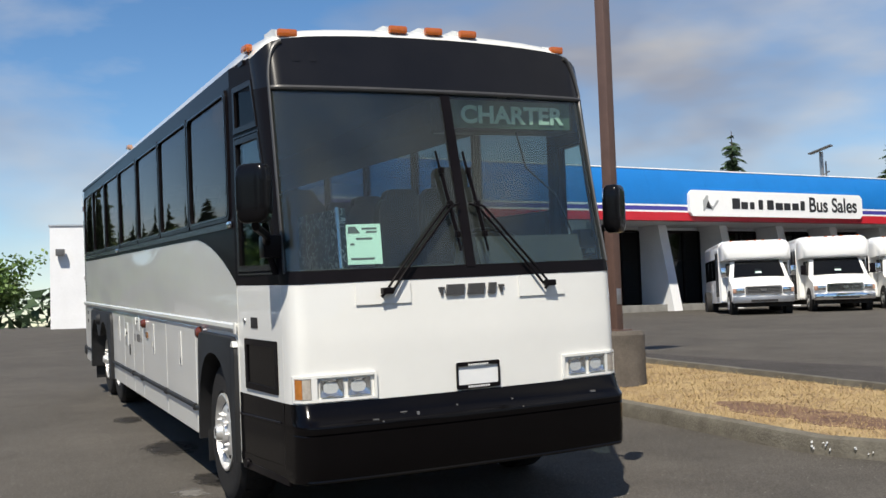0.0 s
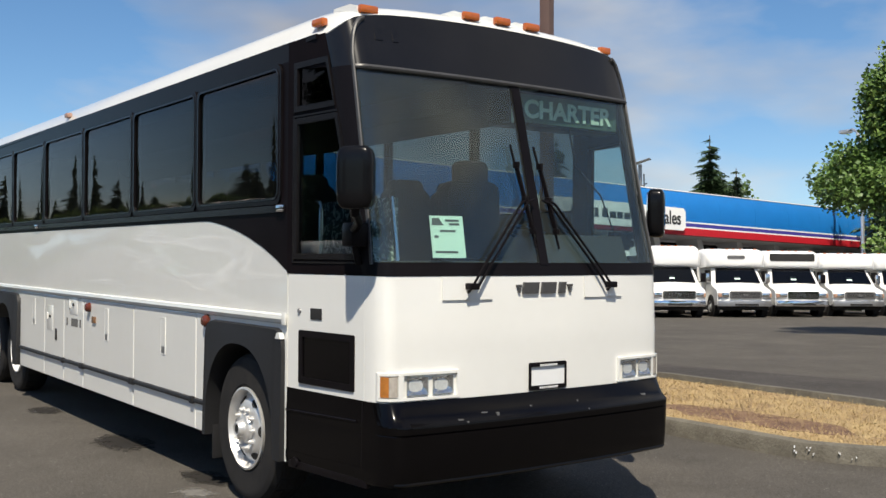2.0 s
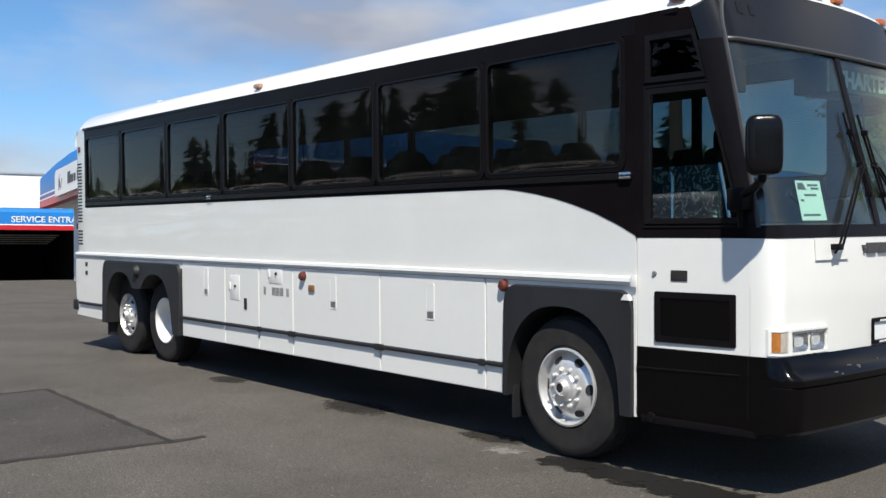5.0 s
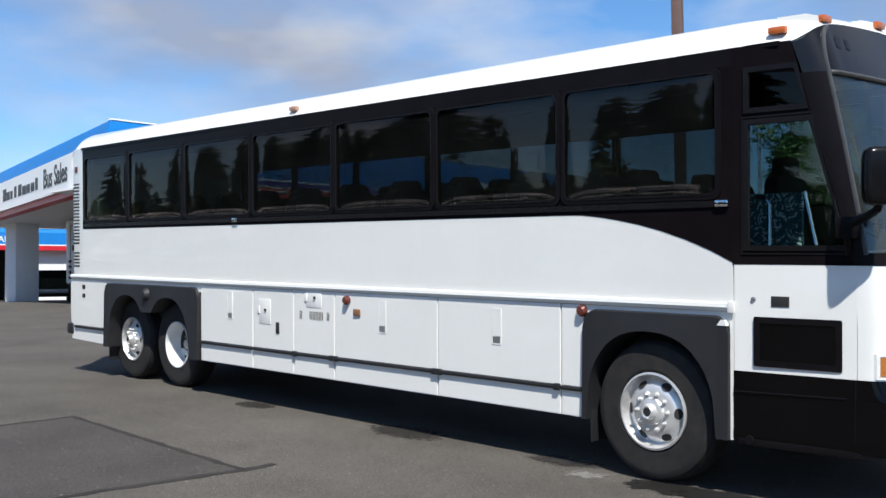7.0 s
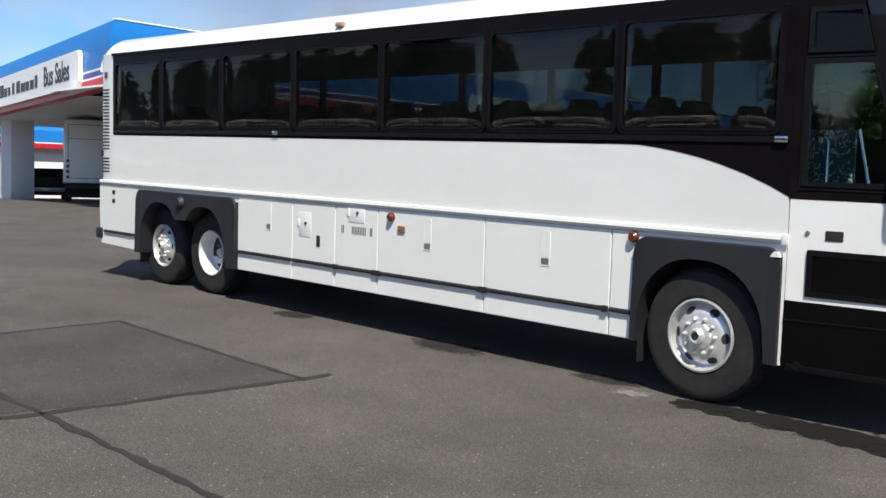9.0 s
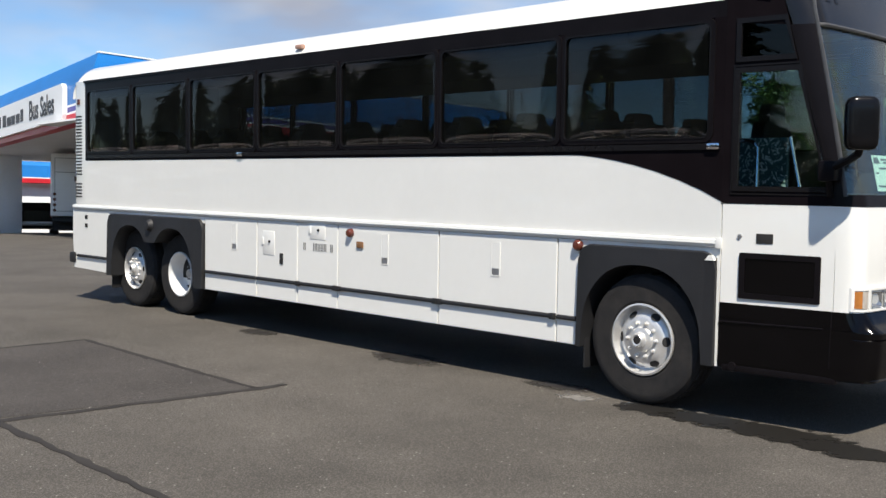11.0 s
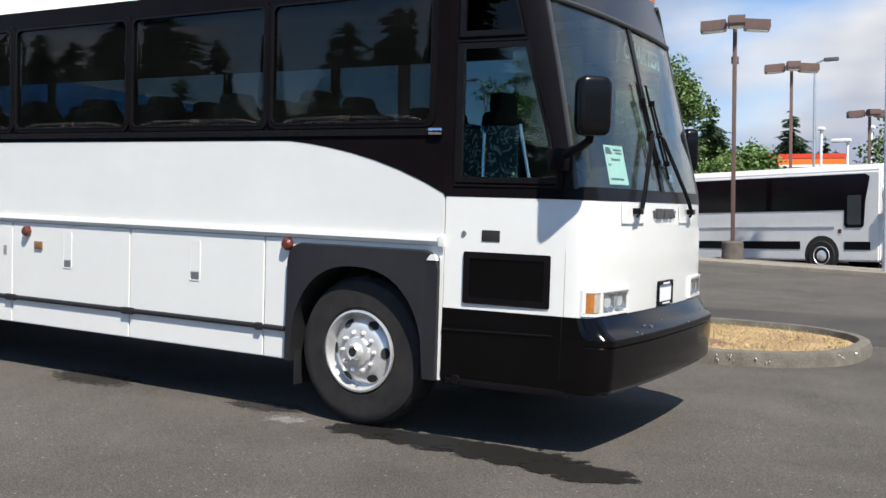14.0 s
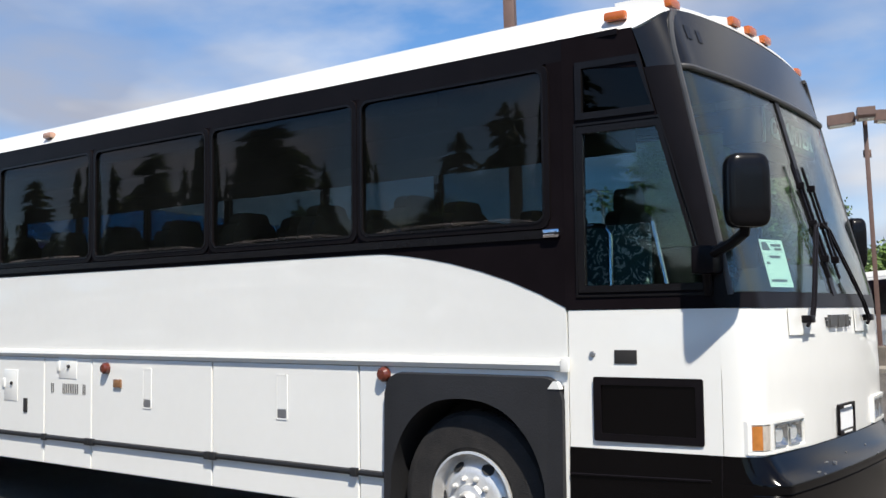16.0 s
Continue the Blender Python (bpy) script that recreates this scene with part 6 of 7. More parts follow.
for a_ in (-1.0, 0.98):
    bx(bm, a_, a_ + 0.02, -0.012, 0.004, 0.95, 3.15)
for z in (0.95, 2.55, 3.13):
    bx(bm, -0.98, 0.98, -0.012, 0.004, z, z + 0.02)
part("rear_door_bead", bm, GREY, vn, "grey bead round the rear panel")
for s_ in (-1, 1):
    for k in range(4):
        part("tail_lamp", lathe(bmesh.new(), [(0.0, -0.03), (0.06, -0.03), (0.07, 0.01)], (s_ * 1.0, 0.0, 1.0 + k * 0.22), "y", 12), REDLENS, vn)
    for y in (1.2, 5.2):
        part("tyre", lathe(bmesh.new(), [(0.2, -0.12), (0.4, -0.12), (0.42, 0.0), (0.4, 0.12), (0.2, 0.12)], (s_ * 0.95, y, 0.42), "x", 20), TYRE, vn)
part("rear_bumper", box(-1.1, 1.1, -0.15, 0.05, 0.5, 0.66, 0.03), DARK, vn)
pk = empty("pickup", upright(14.1, 48.9, 156), "black pickup parked under the canopy", "pickup")
bm = prism(bmesh.new(), [(-2.6, 0.5), (-2.6, 1.05), (-1.2, 1.1), (-0.6, 1.48), (0.7, 1.5), (1.0, 1.1), (2.6, 1.08), (2.6, 0.5)], "x", -0.9, 0.9)
bmesh.ops.bevel(bm, geom=bm.edges[:], offset=0.06, segments=2, affect="EDGES")
part("body", bm, BLACK, pk)
part("underbody", box(-0.8, 0.8, -2.4, 2.45, 0.2, 0.52, 0.03), DARK, pk)
part("rear_bumper", box(-0.88, 0.88, 2.6, 2.75, 0.36, 0.56, 0.03), STEEL, pk, "dull steel rear bumper")
for s_ in (-1, 1):
    part("tail_lamp", box(s_ * 0.75, s_ * 0.9, 2.56, 2.64, 0.75, 1.02, 0.02), REDLENS, pk)
    part("cab_glass", prism(bmesh.new(), [(-1.0, 1.15), (-0.52, 1.42), (0.62, 1.44), (0.85, 1.15)], "x", s_ * 0.9, s_ * 0.91), BUSGLASS, pk)
    for y in (-1.7, 1.6):
        part("tyre", lathe(bmesh.new(), [(0.22, -0.12), (0.37, -0.12), (0.39, 0.0), (0.37, 0.12), (0.22, 0.12)], (s_ * 0.85, y, 0.39), "x", 20), TYRE, pk)


wv = empty("van", Matrix.Translation((10.3, 61.9, 0.72)) @ pose(0, 0, 0, 0, 0, 165), "white van standing inside the service entrance", "van")
bm = prism(bmesh.new(), [(-2.3, 0.35), (-2.35, 0.95), (-1.6, 1.15), (-1.1, 1.95), (2.3, 2.0), (2.35, 0.35)], "x", -0.92, 0.92)
bmesh.ops.bevel(bm, geom=bm.edges[:], offset=0.09, segments=3, affect="EDGES")
part("body", bm, WHITE2, wv)
for s_ in (-1, 1):
    for a_, b_ in ((-0.9, 0.1), (0.3, 1.2), (1.35, 2.1)):
        part("side_window", prism(bmesh.new(), rounded(a_, b_, 1.2, 1.75, 0.06), "x", s_ * 0.9, s_ * 0.93), SATIN, wv)
    for y in (-1.5, 1.5):
        part("tyre", lathe(bmesh.new(), [(0.2, -0.1), (0.33, -0.1), (0.35, 0.0), (0.33, 0.1), (0.2, 0.1)], (s_ * 0.84, y, 0.35), "x", 20), TYRE, wv)
part("rear_window", prism(bmesh.new(), rounded(-0.7, 0.7, 1.2, 1.75, 0.06), "y", 2.25, 2.36), SATIN, wv)


# long low kerbed strip in front of the parked coaches
strip = new("traffic_strip")
tagged(strip, "long pale concrete strip before the parked coaches", "kerb", kind="structure")
TAN = mat("tan_concrete", (0.25, 0.225, 0.185), 0.9, alt=(0.17, 0.15, 0.12), scale=1.5, bump=0.3, bscale=40)
for k in range(14):
    a_, b_ = k / 14, (k + 0.99) / 14
    bm = bmesh.new()
    ends = []
    for q in (a_, b_):
        x, y = 30.4 - 7.1 * q, 16.1 - 21.9 * q
        z = ground_z(x, y)
        ends.append([(x - 1.0, y + 0.32, z - 0.15), (x - 0.96, y + 0.31, z + 0.10), (x - 0.90, y + 0.29, z + 0.14), (x + 0.9, y - 0.29, z + 0.15), (x + 0.95, y - 0.31, z - 0.15)])
    v0, v1 = [[bm.verts.new(p) for p in e] for e in ends]
    for i in range(4):
        bm.faces.new((v0[i], v0[i + 1], v1[i + 1], v1[i]))
    bm.faces.new(v0[::-1])
    bm.faces.new(v1)
    part("kerb_stone", bm, TAN, strip)

# ---- parked coaches across the lot ----
def far_coach(m, label):
    o = empty("parked_coach", m, label, "coach", "white coaches parked across the lot")
    bm = bmesh.new()
    prism(bm, [(-1.28, 0.35), (-1.28, 3.2), (-1.15, 3.42), (0, 3.50), (1.15, 3.42), (1.28, 3.2), (1.28, 0.35)], "y", 0.45, 13.6)
    bmesh.ops.bevel(bm, geom=bm.edges[:], offset=0.05, segments=2, affect="EDGES")
    part("body", bm, FLEET, o)
    pr = [(0.55, 0.35), (0.12, 0.40), (0.06, 1.35), (0.10, 1.55), (0.42, 3.0), (0.62, 3.35)]
    bm = prism(bmesh.new(), pr + [(0.7, 3.4)], "x", -1.2, 1.2)
    bmesh.ops.bevel(bm, geom=bm.edges[:], offset=0.08, segments=2, affect="EDGES")
    part("nose", bm, FLEET, o)
    for s in (-1, 1):
        part("window_band", prism(bmesh.new(), [(1.70, 1.98), (0.98, 2.02), (0.80, 3.02), (0.95, 3.12), (13.3, 3.12), (13.4, 1.98)], "x", s * 1.275, s * 1.292), BLACK, o, "long dark window band")
        part("door_glass", prism(bmesh.new(), [(1.05, 1.42), (0.98, 1.5), (0.92, 2.6), (1.62, 2.6), (1.66, 2.5), (1.66, 1.5), (1.6, 1.42)], "x", s * 1.275, s * 1.295), BLACK, o)
        part("door_pane", prism(bmesh.new(), rounded(1.08, 1.55, 1.52, 2.45, 0.06), "x", s * 1.29, s * 1.299), GREYGLASS, o, "grey tinted door glass")
        for a, b in ((0.75, 1.65), (3.25, 5.5), (5.6, 8.6), (8.75, 9.6)):
            part("skirt_stripe", box(s * 1.278, s * 1.292, a, b, 0.72, 0.98), SATIN, o)
        part("moulding", box(s * 1.275, s * 1.30, 2.0, 13.4, 1.42, 1.47), ALU, o)
        # near-black disc on the solid side stands for the shaded wheel opening
        part("wheel_opening", lathe(bmesh.new(), [(0.0, s * 1.282), (0.62, s * 1.282), (0.62, s * 1.2)], (0, 2.45, 0.55), "x", 32), DARK, o)
        part("louvre", box(s * 1.278, s * 1.293, 9.7, 10.6, 1.0, 1.35), STEEL, o)
        part("marker", box(s * 1.278, s * 1.293, 1.75, 1.86, 1.25, 1.38), REDLENS, o)
        for y in (2.45, 10.9, 12.1):
            w = new("wheel")
            w.parent = o
            w.matrix_basis = pose(s * 1.16, y, 0.52) @ (Matrix.Identity(4) if s < 0 else pose(0, 0, 0, 0, 0, 180))
            part("tyre", lathe(bmesh.new(), [(0.28, -0.13), (0.45, -0.15), (0.52, -0.1), (0.52, 0.1), (0.45, 0.15)], (0, 0, 0), "x", 28), TYRE, w)
            part("rim", lathe(bmesh.new(), [(0.30, -0.14), (0.28, -0.155), (0.25, -0.10), (0.15, -0.14), (0.0, -0.15)], (0, 0, 0), "x", 28, cap=False), ALLOY, w)
        m2 = part("mirror", bx(bmesh.new(), s * 1.3, s * 1.5, -0.15, 0.1, 1.7, 2.4, 0.05), SATIN, o)
        part("headlamp", box(s * 0.75, s * 1.15, 0.04, 0.12, 0.62, 0.85, 0.03), CHROME, o)
    bm = prism(bmesh.new(), [(0.075, 1.5), (0.06, 1.62), (0.39, 2.98), (0.42, 2.9)], "x", -1.12, 1.12)
    part("windscreen", bm, BUSGLASS, o, "dark windscreen")
    for x in (-0.5, 0.4):
        part("wiper", tube(bmesh.new(), [(x, 0.03, 1.4), (x + 0.1, 0.1, 2.0)], 0.03, 6), SATIN, o)
        part("window_card", box(x - 0.1, x + 0.12, 0.14, 0.15, 1.8, 2.15), PAPER, o)
    part("front_stripe", box(-0.8, 0.8, 0.03, 0.1, 0.95, 1.05, 0.01), SATIN, o)
    part("plate_area", box(-0.25, 0.25, 0.04, 0.1, 0.5, 0.65, 0.01), DARK, o)
    return o


far_coach(upright(28.9, 2.9, -20), "white coach with a long dark window band")
far_coach(upright(32.3, 1.6, -20), "white coach parked beside another coach")
far_coach(upright(35.6, 0.5, -20), "white coach at the end of a parked row")


# ---- flagpole, sign, street lamps, canopy of the fuel station ----
fp = empty("flagpole", upright(25.6, 3.2), "slim aluminium flagpole with a drooping flag", "flagpole")
part("mast", tube(bmesh.new(), [(0, 0, 0), (0, 0, 5), (0, 0, 10.3)], 0.075, 12, 0, 0.045), ALU, fp)
part("finial", lathe(bmesh.new(), [(0.0, 10.45), (0.06, 10.40), (0.06, 10.34), (0.02, 10.3)], (0, 0, 0), "z", 12), ALU, fp)


def droop(u, v):
    y = -0.05 - 0.30 * u + 0.06 * math.sin(6 * v + 4 * u)
    return (0.02 + 0.10 * math.sin(9 * u + 2 * v), y, 10.0 - 2.6 * v - 0.5 * u)


bars = [(0.0, 0.20, FLAGNAVY)] + [(0.20 + 0.075 * k, 0.275 + 0.075 * k, FLAGRED if k % 2 == 0 else FLAGWHITE) for k in range(7)] + [(0.74, 1.22, FLAGNAVY)]
for a, b, m_ in bars:
    thick(part("flag_cloth", surf(bmesh.new(), droop, frange(0, 1, 10), frange(a, b, 4)), m_, fp), 0.01)

af = empty("a_frame_sign", upright(23.6, 1.3, 20), "small white folding sign on the lot", "sign")
for s in (-1, 1):
    part("leg", tube(bmesh.new(), [(s * 0.28, 0, 0), (s * 0.05, 0, 0.95)], 0.025, 6), ALU, af)
part("crossbar", tube(bmesh.new(), [(-0.16, 0, 0.5), (0.16, 0, 0.5)], 0.02, 6), ALU, af)

WHITEPOLE = mat("white_lamp_paint", (0.82, 0.82, 0.82), 0.4)
for x, y, top, bend in ((65.3, 14.1, 9.0, 0.0), (65.6, 12.5, 8.2, 0.8), (65.9, 11.1, 9.0, 0.0)):
    sl = empty("street_lamp", upright(x, y), "white painted lamp standard beside trees", "lamp post", "white lamp standards")
    h = top - ground_z(x, y)
    part("pole", tube(bmesh.new(), [(0, 0, 0), (0, 0, h)], 0.09, 10), WHITEPOLE, sl)
    part("lamp_head", box(-0.25, 0.25, -0.22, 0.22 + bend, h, h + 0.22, 0.06), WHITEPOLE, sl)
sl = empty("street_lamp", upright(50.6, 11.1), "tall slim street lamp with a bent arm", "lamp post")
bm = tube(bmesh.new(), [(0, 0, 0), (0, 0, 9.6), (0.02, -0.1, 10.0), (0.05, -0.5, 10.15)], 0.08, 8, 0, 0.05)
part("pole", bm, ALU, sl)
part("lamp_head", box(-0.12, 0.12, -1.2, -0.45, 10.02, 10.22, 0.05), GREY, sl)

sl = empty("street_lamp", upright(43.5, 27.0), "grey street lamp with a long curved arm", "lamp post")
part("pole", tube(bmesh.new(), [(0, 0, 0), (0, 0, 8.0), (0.1, 0.15, 8.7), (0.4, 0.5, 9.2), (0.9, 1.1, 9.45), (1.5, 1.8, 9.5)], 0.10, 8, 0, 0.06), ALU, sl)
part("lamp_head", box(1.35, 1.75, 1.65, 2.25, 9.40, 9.58, 0.05), ALU, sl)

fs = empty("fuel_station_canopy", pose(78.2, 22.8, 0, 0, 0, -73), "flat fuel canopy with orange and red bands", "canopy")
part("deck", box(-9, 7.2, -5, 5, 7.3, 8.3), ORANGE, fs)
part("red_band", box(-9.03, 7.23, -5.03, 5.03, 7.95, 8.3), REDDISH, fs)
part("white_band", box(-9.03, 7.23, -5.03, 5.03, 7.3, 7.48), SIGNWHITE, fs)
for x in (-7, 5.5):
    for y in (-3, 3):
        part("column", box(x - 0.3, x + 0.3, y - 0.3, y + 0.3, 0.5, 7.4), SIGNWHITE, fs)

up = empty("roof_mast", pose(45.5, 44.5, 6.4), "steel roof mast with a tilted flat panel", "mast")
bm = tube(bmesh.new(), [(0, 0, -0.2), (0, 0, 4.2)], 0.12, 8)
tube(bm, [(0.4, 0, -0.2), (0.35, 0, 3.6)], 0.06, 6)
tube(bm, [(-0.3, 0, 2.6), (0.6, 0, 3.0)], 0.05, 6)
part("mast_frame", bm, STEEL, up)
part("tilted_panel", box(-0.9, 0.9, -0.7, 0.7, 0, 0.08, 0.01), GREY, up).matrix_basis = pose(0, 0, 4.3, -18, -6, 40)


# ---- trees ----
def leafy(name, m, label, height, spread, seed, leaves=5200, trunk=0.16, low=0.28, size=0.16, group=""):
    """A broad-leaved tree: tapered trunk, limbs, and leaves in clumps round the twigs."""
    rnd = random.Random(seed)
    o = empty(name, m, label, "tree", group)
    bm = bmesh.new()
    tube(bm, [(0, 0, -0.2), (0.05, 0.02, height * 0.25), (-0.04, 0.06, height * 0.5), (0.03, 0, height * 0.86)], trunk, 9, 0, 0.03)
    tips = []
    for k in range(26):
        t = rnd.uniform(low, 0.92)
        a = k * 2.4 + rnd.uniform(-0.4, 0.4)
        r = spread * (1.0 - 0.72 * max(0, t - 0.45) / 0.47) * rnd.uniform(0.55, 1.05)
        z0 = height * t * 0.9
        p0 = Vector((0, 0, z0))
        p1 = Vector((math.cos(a) * r * 0.5, math.sin(a) * r * 0.5, z0 + r * 0.22))
        p2 = Vector((math.cos(a) * r, math.sin(a) * r, z0 + r * rnd.uniform(0.15, 0.6)))
        tube(bm, [p0, p1, p2], trunk * 0.32 * (1.1 - t), 5, 0, 0.012)
        for _ in range(5):
            tips.append(p0.lerp(p2, rnd.uniform(0.45, 1.05)) + Vector((rnd.gauss(0, 0.18), rnd.gauss(0, 0.18), rnd.gauss(0.1, 0.15))) * spread * 0.4)
    tips += [Vector((rnd.gauss(0, 0.12) * spread, rnd.gauss(0, 0.12) * spread, height * rnd.uniform(0.8, 0.97))) for _ in range(8)]
    part("trunk", bm, BARK, o)
    vs, fs_ = [], []
    for k in range(leaves):
        c = rnd.choice(tips)
        g = spread * 0.15
        o3 = Vector((rnd.gauss(0, 1), rnd.gauss(0, 1), rnd.gauss(0, 0.75)))
        if o3.length > 1.7:
            o3 *= 1.7 * rnd.random() ** 0.4 / o3.length
        p = c + o3 * g
        d = Vector((rnd.gauss(0, 1), rnd.gauss(0, 1), rnd.gauss(-0.2, 0.6))).normalized()
        e = d.orthogonal().normalized()
        e = Matrix.Rotation(rnd.uniform(0, 6.28), 3, d) @ e
        l, w = size * rnd.uniform(0.6, 1.25), size * rnd.uniform(0.25, 0.45)
        n = len(vs)
        vs += [p, p + d * l * 0.5 + e * w, p + d * l, p + d * l * 0.5 - e * w]
        fs_.append((n, n + 1, n + 2, n + 3))
    me = bpy.data.meshes.new("crown")
    me.from_pydata(vs, [], fs_)
    me.materials.append(LEAF)
    cr = new("crown", me)
    cr.parent = o
    return o


def fir(name, m, label, height, width, seed, group="", tiers=64, taper=0.9):
    """A conifer: straight trunk with drooping whorls of needled boughs."""
    rnd = random.Random(seed)
    o = empty(name, m, label, "tree", group)
    part("trunk", tube(bmesh.new(), [(0, 0, -0.3), (0, 0, height * 0.5), (0, 0, height * 0.98)], height * 0.016, 8, 0, 0.02), BARK, o)
    vs, fs_ = [], []
    for t in range(tiers * 8):
        f = 1 - math.sqrt(rnd.random())
        f = min(0.985, f * 1.02)
        z = height * (0.05 + 0.95 * f)
        r = (width * (1 - f) ** taper + 0.12) * rnd.choice((0.45, 0.7, 0.85, 0.95, 1.05, 1.2)) * rnd.uniform(0.85, 1.1)
        a = rnd.uniform(0, 6.283)
        d = Vector((math.cos(a), math.sin(a), rnd.uniform(-0.15, 0.2)))
        side = Vector((-d.y, d.x, 0))
        droop_ = rnd.uniform(0.15, 0.5)
        for j in range(8):
            q = (j + rnd.uniform(0.1, 0.9)) / 8
            c = Vector((0, 0, z)) + d * r * q + Vector((0, 0, -droop_ * r * q * q))
            w = (r * 0.27 + height * 0.016) * (1.2 - q)
            for sg in (-1, 1):
                n = len(vs)
                tip = c + d * w * rnd.uniform(0.3, 1.2) + side * sg * w * rnd.uniform(0.3, 1.2) + Vector((0, 0, -w * rnd.uniform(0.0, 1.0)))
                vs += [c + d * w * 0.3, c - d * w * 0.3 + Vector((0, 0, -w * 0.2)), tip]
                fs_.append((n, n + 1, n + 2))
            n = len(vs)
            vs += [c + Vector((0, 0, w * 0.15)), c - d * w * 0.5, c + d * w * 0.2 - Vector((0, 0, w * rnd.uniform(0.4, 1.0)))]
            fs_.append((n, n + 1, n + 2))
    me = bpy.data.meshes.new("crown")
    me.from_pydata(vs, [], fs_)
    me.materials.append(NEEDLE)
    cr = new("crown", me)
    cr.parent = o
    return o


leafy("tree", upright(19.3, 9.5), "young broad-leaved tree with loose green crown", 7.3, 2.35, 3, 60000, 0.11, 0.40, 0.12)
leafy("tree", upright(44.6, 17.0), "full green broad-leaved tree behind parked coaches", 9.7, 3.5, 8, 22000, 0.22, 0.2, 0.19)
leafy("tree", upright(54.5, 6.0), "rounded green tree beyond the lot", 8.8, 4.0, 9, 13000, 0.2, 0.15, 0.24)
leafy("tree", upright(49.0, 14.2), "low yellow-green shrub in front of the fuel canopy", 5.3, 3.6, 10, 9000, 0.12, 0.1, 0.24)
leafy("tree", upright(-2.5, 88), "dense green tree at the end of the lot", 6.5, 4.5, 12, 6000, 0.2, 0.1, 0.4)
leafy("tree", upright(58, 47.5), "low dark green tree behind the showroom", 9.5, 3.0, 21, 4500, 0.2, 0.2, 0.4)
leafy("tree", upright(46.0, 24.6), "tall green broad-leaved tree beside the showroom", 12.5, 4.0, 61, 15000, 0.24, 0.12, 0.26)
F1 = fir("fir_tree", upright(44.7, 51.9), "dark fir behind the showroom roof", 12.2, 2.7, 31, "firs round the lot", 84, 0.75)
for x, y, k in ((52.1, 44.4, 1.0), (57.1, 46.3, 0.86), (84.2, 20.9, 1.0), (86, 18.5, 0.8), (88.0, 25.5, 0.82), (83, 17.0, 0.68), (72.8, 24.1, 0.98), (49.5, 27.6, 1.05), (52.0, 23.2, 1.1)):
    c = copy_thing(F1, upright(x, y, k * 300))
    c.scale = (1.25 * k, 1.25 * k, k)
c = None
# the tall firs and trees along the road behind the camera, seen in the windows
rnd = random.Random(77)
F2 = fir("fir_tree", upright(-49, 27), "tall dark fir along the road", 15.0, 4.4, 41, "firs along the road", 96, 0.72)
spots = [(-46 - 14 * rnd.random(), y, rnd.choice((0.5, 0.62, 0.7, 0.85, 1.0, 1.1))) for y in frange(-4, 118, 26)]
spots += [(-50, 33, 1.05), (-52, 23, 0.95), (-47, 37, 0.9), (-58, 76, 1.15), (-54, 82, 0.95)]
spots += [(x, 112 + 12 * rnd.random(), rnd.choice((0.7, 0.9, 1.1))) for x in frange(-44, -12, 7)]
spots += [(-47, -16, 1.1), (-40, -36, 1.0), (-28, -46, 0.9), (-12, -50, 1.15), (4, -52, 0.8), (20, -50, 1.05)]
spots += [(-34.3, 24.2, 0.80), (-31.5, 36.8, 0.98), (-34.0, 41.0, 1.05), (-31.0, 45.5, 0.85), (-36, 58, 0.9)]
for x, y, k in spots:
    c = copy_thing(F2, upright(x, y, rnd.uniform(0, 360)))
    c.scale = (k * rnd.uniform(0.9, 1.2), k * rnd.uniform(0.9, 1.2), k)
B2 = leafy("tree", upright(-46, 30), "broad-leaved tree along the road", 9.5, 4.2, 51, 9000, 0.2, 0.12, 0.36, "trees along the road")
for x, y, k in ((-47, 12, 0.6), (-49, 20, 0.7), (-45, 35, 0.95), (-53, 44, 0.7), (-55, 52, 0.6), (-52, 61, 0.7), (-56, 70, 0.65), (-54, 92, 0.8), (-57, 104, 0.7), (-36, 108, 0.8), (-30, 104, 0.75), (-24, 110, 0.7), (-19, 105, 0.75), (-14, 108, 0.6), (-9, 112, 0.65), (-42, 100, 0.9), (-20, -46, 0.9), (-4, -48, 0.8), (12, -49, 0.9), (-34, -40, 0.8), (-48, -1, 0.55)):
    c = copy_thing(B2, upright(x, y, rnd.uniform(0, 360)))
    c.scale = (k * 1.2, k * 1.2, k * rnd.uniform(0.85, 1.1))
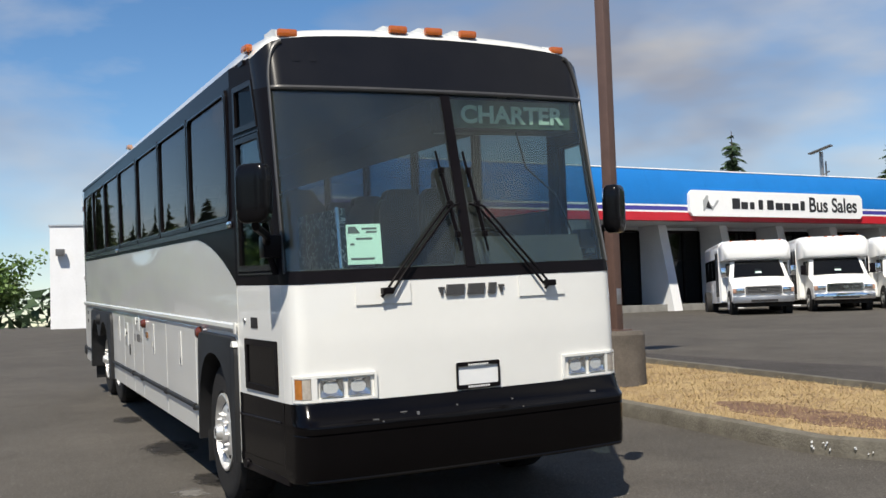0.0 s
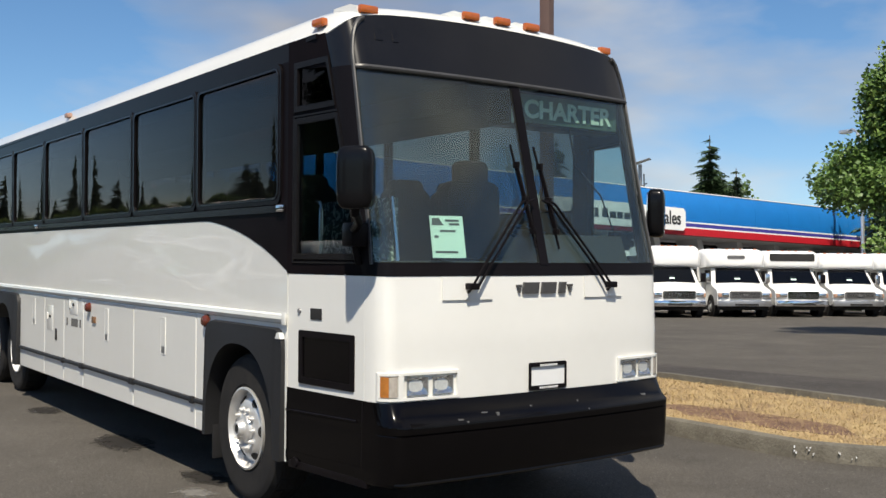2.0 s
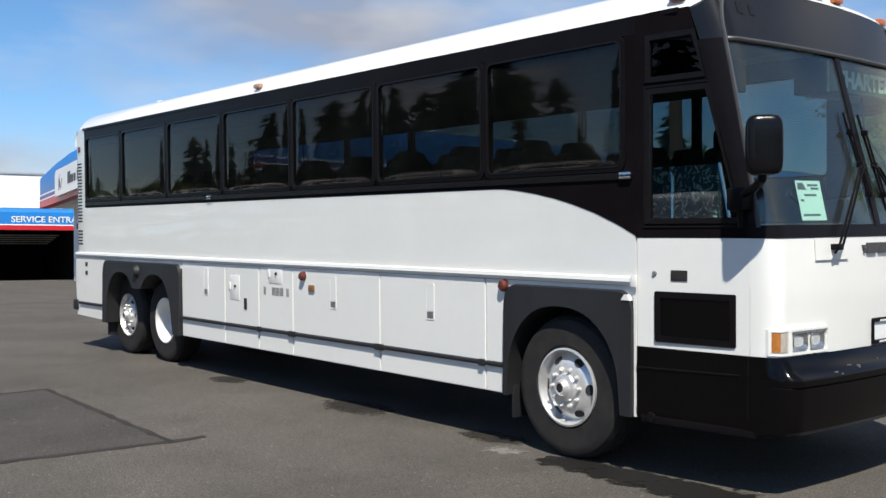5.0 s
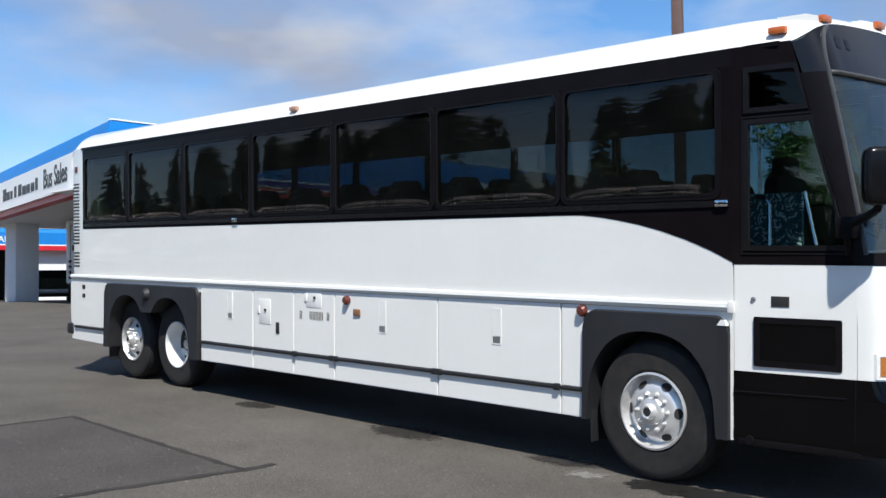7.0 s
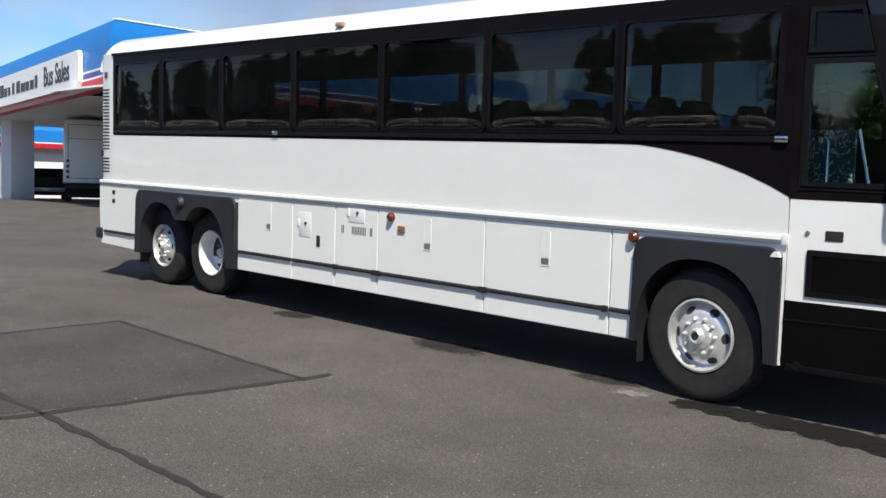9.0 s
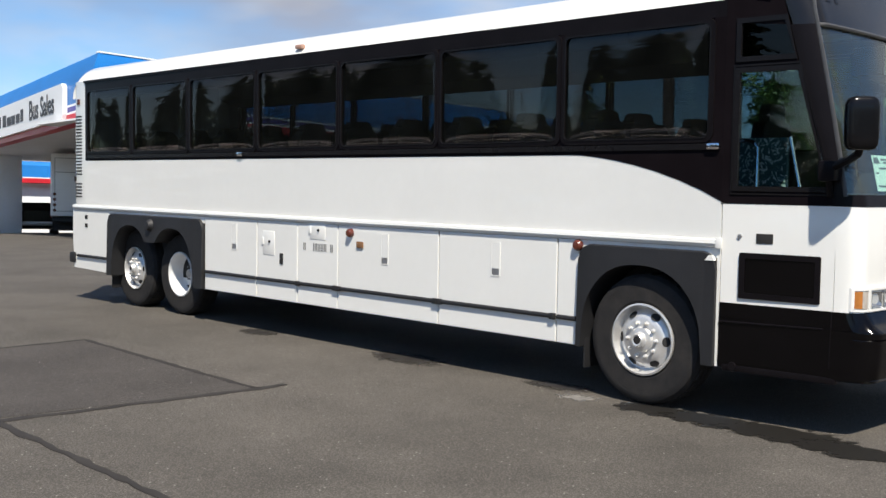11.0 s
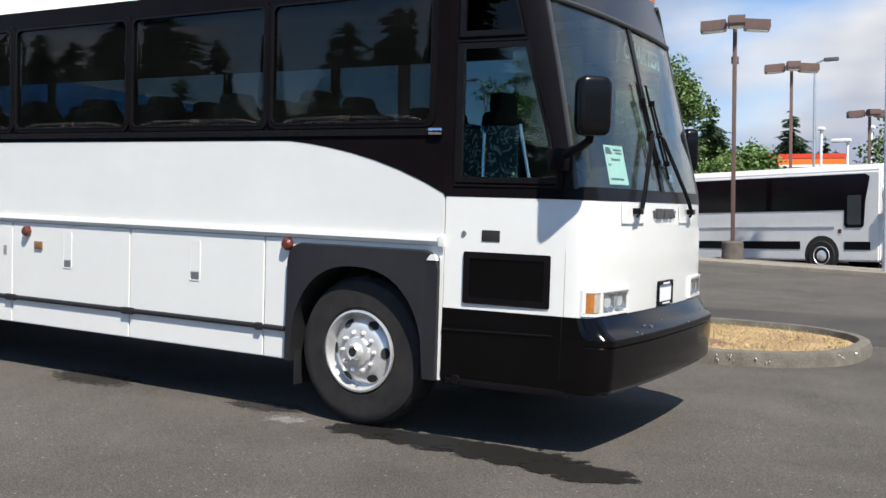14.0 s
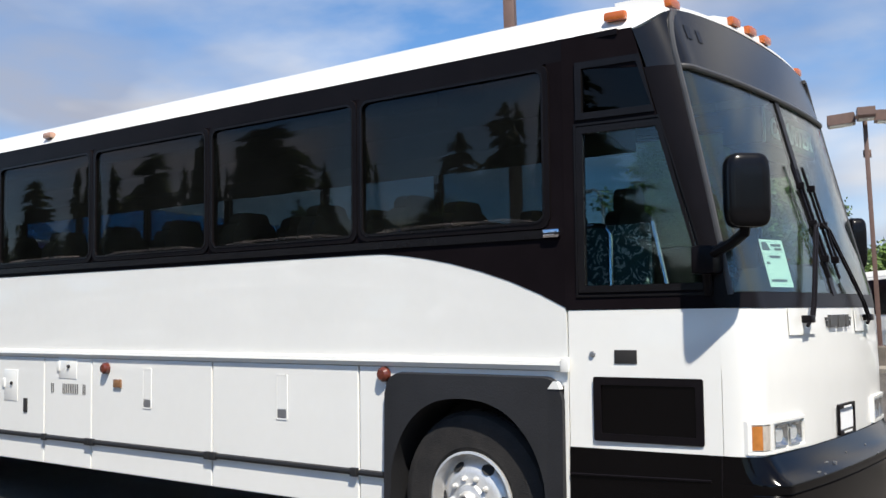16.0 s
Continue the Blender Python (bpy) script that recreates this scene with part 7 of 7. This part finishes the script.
# street lamp across the road
sl = empty("street_lamp", upright(-30, 14.0), "grey street lamp with two curved arms", "lamp post")
bm = tube(bmesh.new(), [(0, 0, 0), (0, 0, 7.5), (0, 0.3, 8.0), (0, 1.2, 8.2)], 0.08, 8, 0, 0.05)
tube(bm, [(0, 0, 7.3), (0, -0.3, 8.0), (0, -1.2, 8.2)], 0.05, 8)
part("pole", bm, GREY, sl)
for q in (-1.5, 1.5):
    part("lamp_head", box(-0.16, 0.16, q - 0.35, q + 0.35, 8.08, 8.28, 0.06), GREY, sl)

rnd = random.Random(91)
vs, fs_ = [], []
for k in range(16000):
    a = rnd.uniform(0, 6.283)
    r = rnd.uniform(150, 185)
    top = 6.0 + 4.0 * noise.noise((math.cos(a) * 9, math.sin(a) * 9, 0)) + 2.0 * noise.noise((math.cos(a) * 40, math.sin(a) * 40, 3))
    p = Vector((r * math.cos(a), r * math.sin(a), 0.5 + top * rnd.random() ** 0.7))
    d = Vector((rnd.gauss(0, 1), rnd.gauss(0, 1), rnd.gauss(0, 0.6))).normalized()
    e = Vector((rnd.gauss(0, 1), rnd.gauss(0, 1), rnd.gauss(0, 1))).normalized()
    n = len(vs)
    vs += [p, p + d * rnd.uniform(1.2, 2.4), p + e * rnd.uniform(1.2, 2.4)]
    fs_.append((n, n + 1, n + 2))
me = bpy.data.meshes.new("far_woods")
me.from_pydata(vs, [], fs_)
me.materials.append(NEEDLE)
tagged(new("far_woods", me), "distant band of dark green woods round the lot", "woods", kind="stuff")

# ---- stains on the asphalt ----
blot("oil_stain", -1.20, 4.75, 0.24, 0.56, 0, OIL, "dark oval oil stain on asphalt", 1)
blot("oil_stain", -1.17, 2.86, 0.18, 0.34, 10, OIL, "small dark oil stain", 2)
blot("oil_stain", -1.28, 7.14, 0.16, 0.36, 0, OIL, "small dark oil stain", 3)
blot("dried_spill", -1.44, 2.44, 0.11, 0.22, 20, PALE, "pale dried spill on asphalt", 4, wob=0.5)
for k, (x, y, rx, ry) in enumerate(((-1.36, 1.74, 0.20, 0.36), (-1.34, 1.25, 0.22, 0.46), (-1.34, 0.70, 0.24, 0.50), (-1.44, 0.20, 0.19, 0.42))):
    blot("water_streak", x, y, rx, ry, 4, WET, "dark wet streak on asphalt beneath the door", 10 + k, 0.004 + 0.0007 * k)
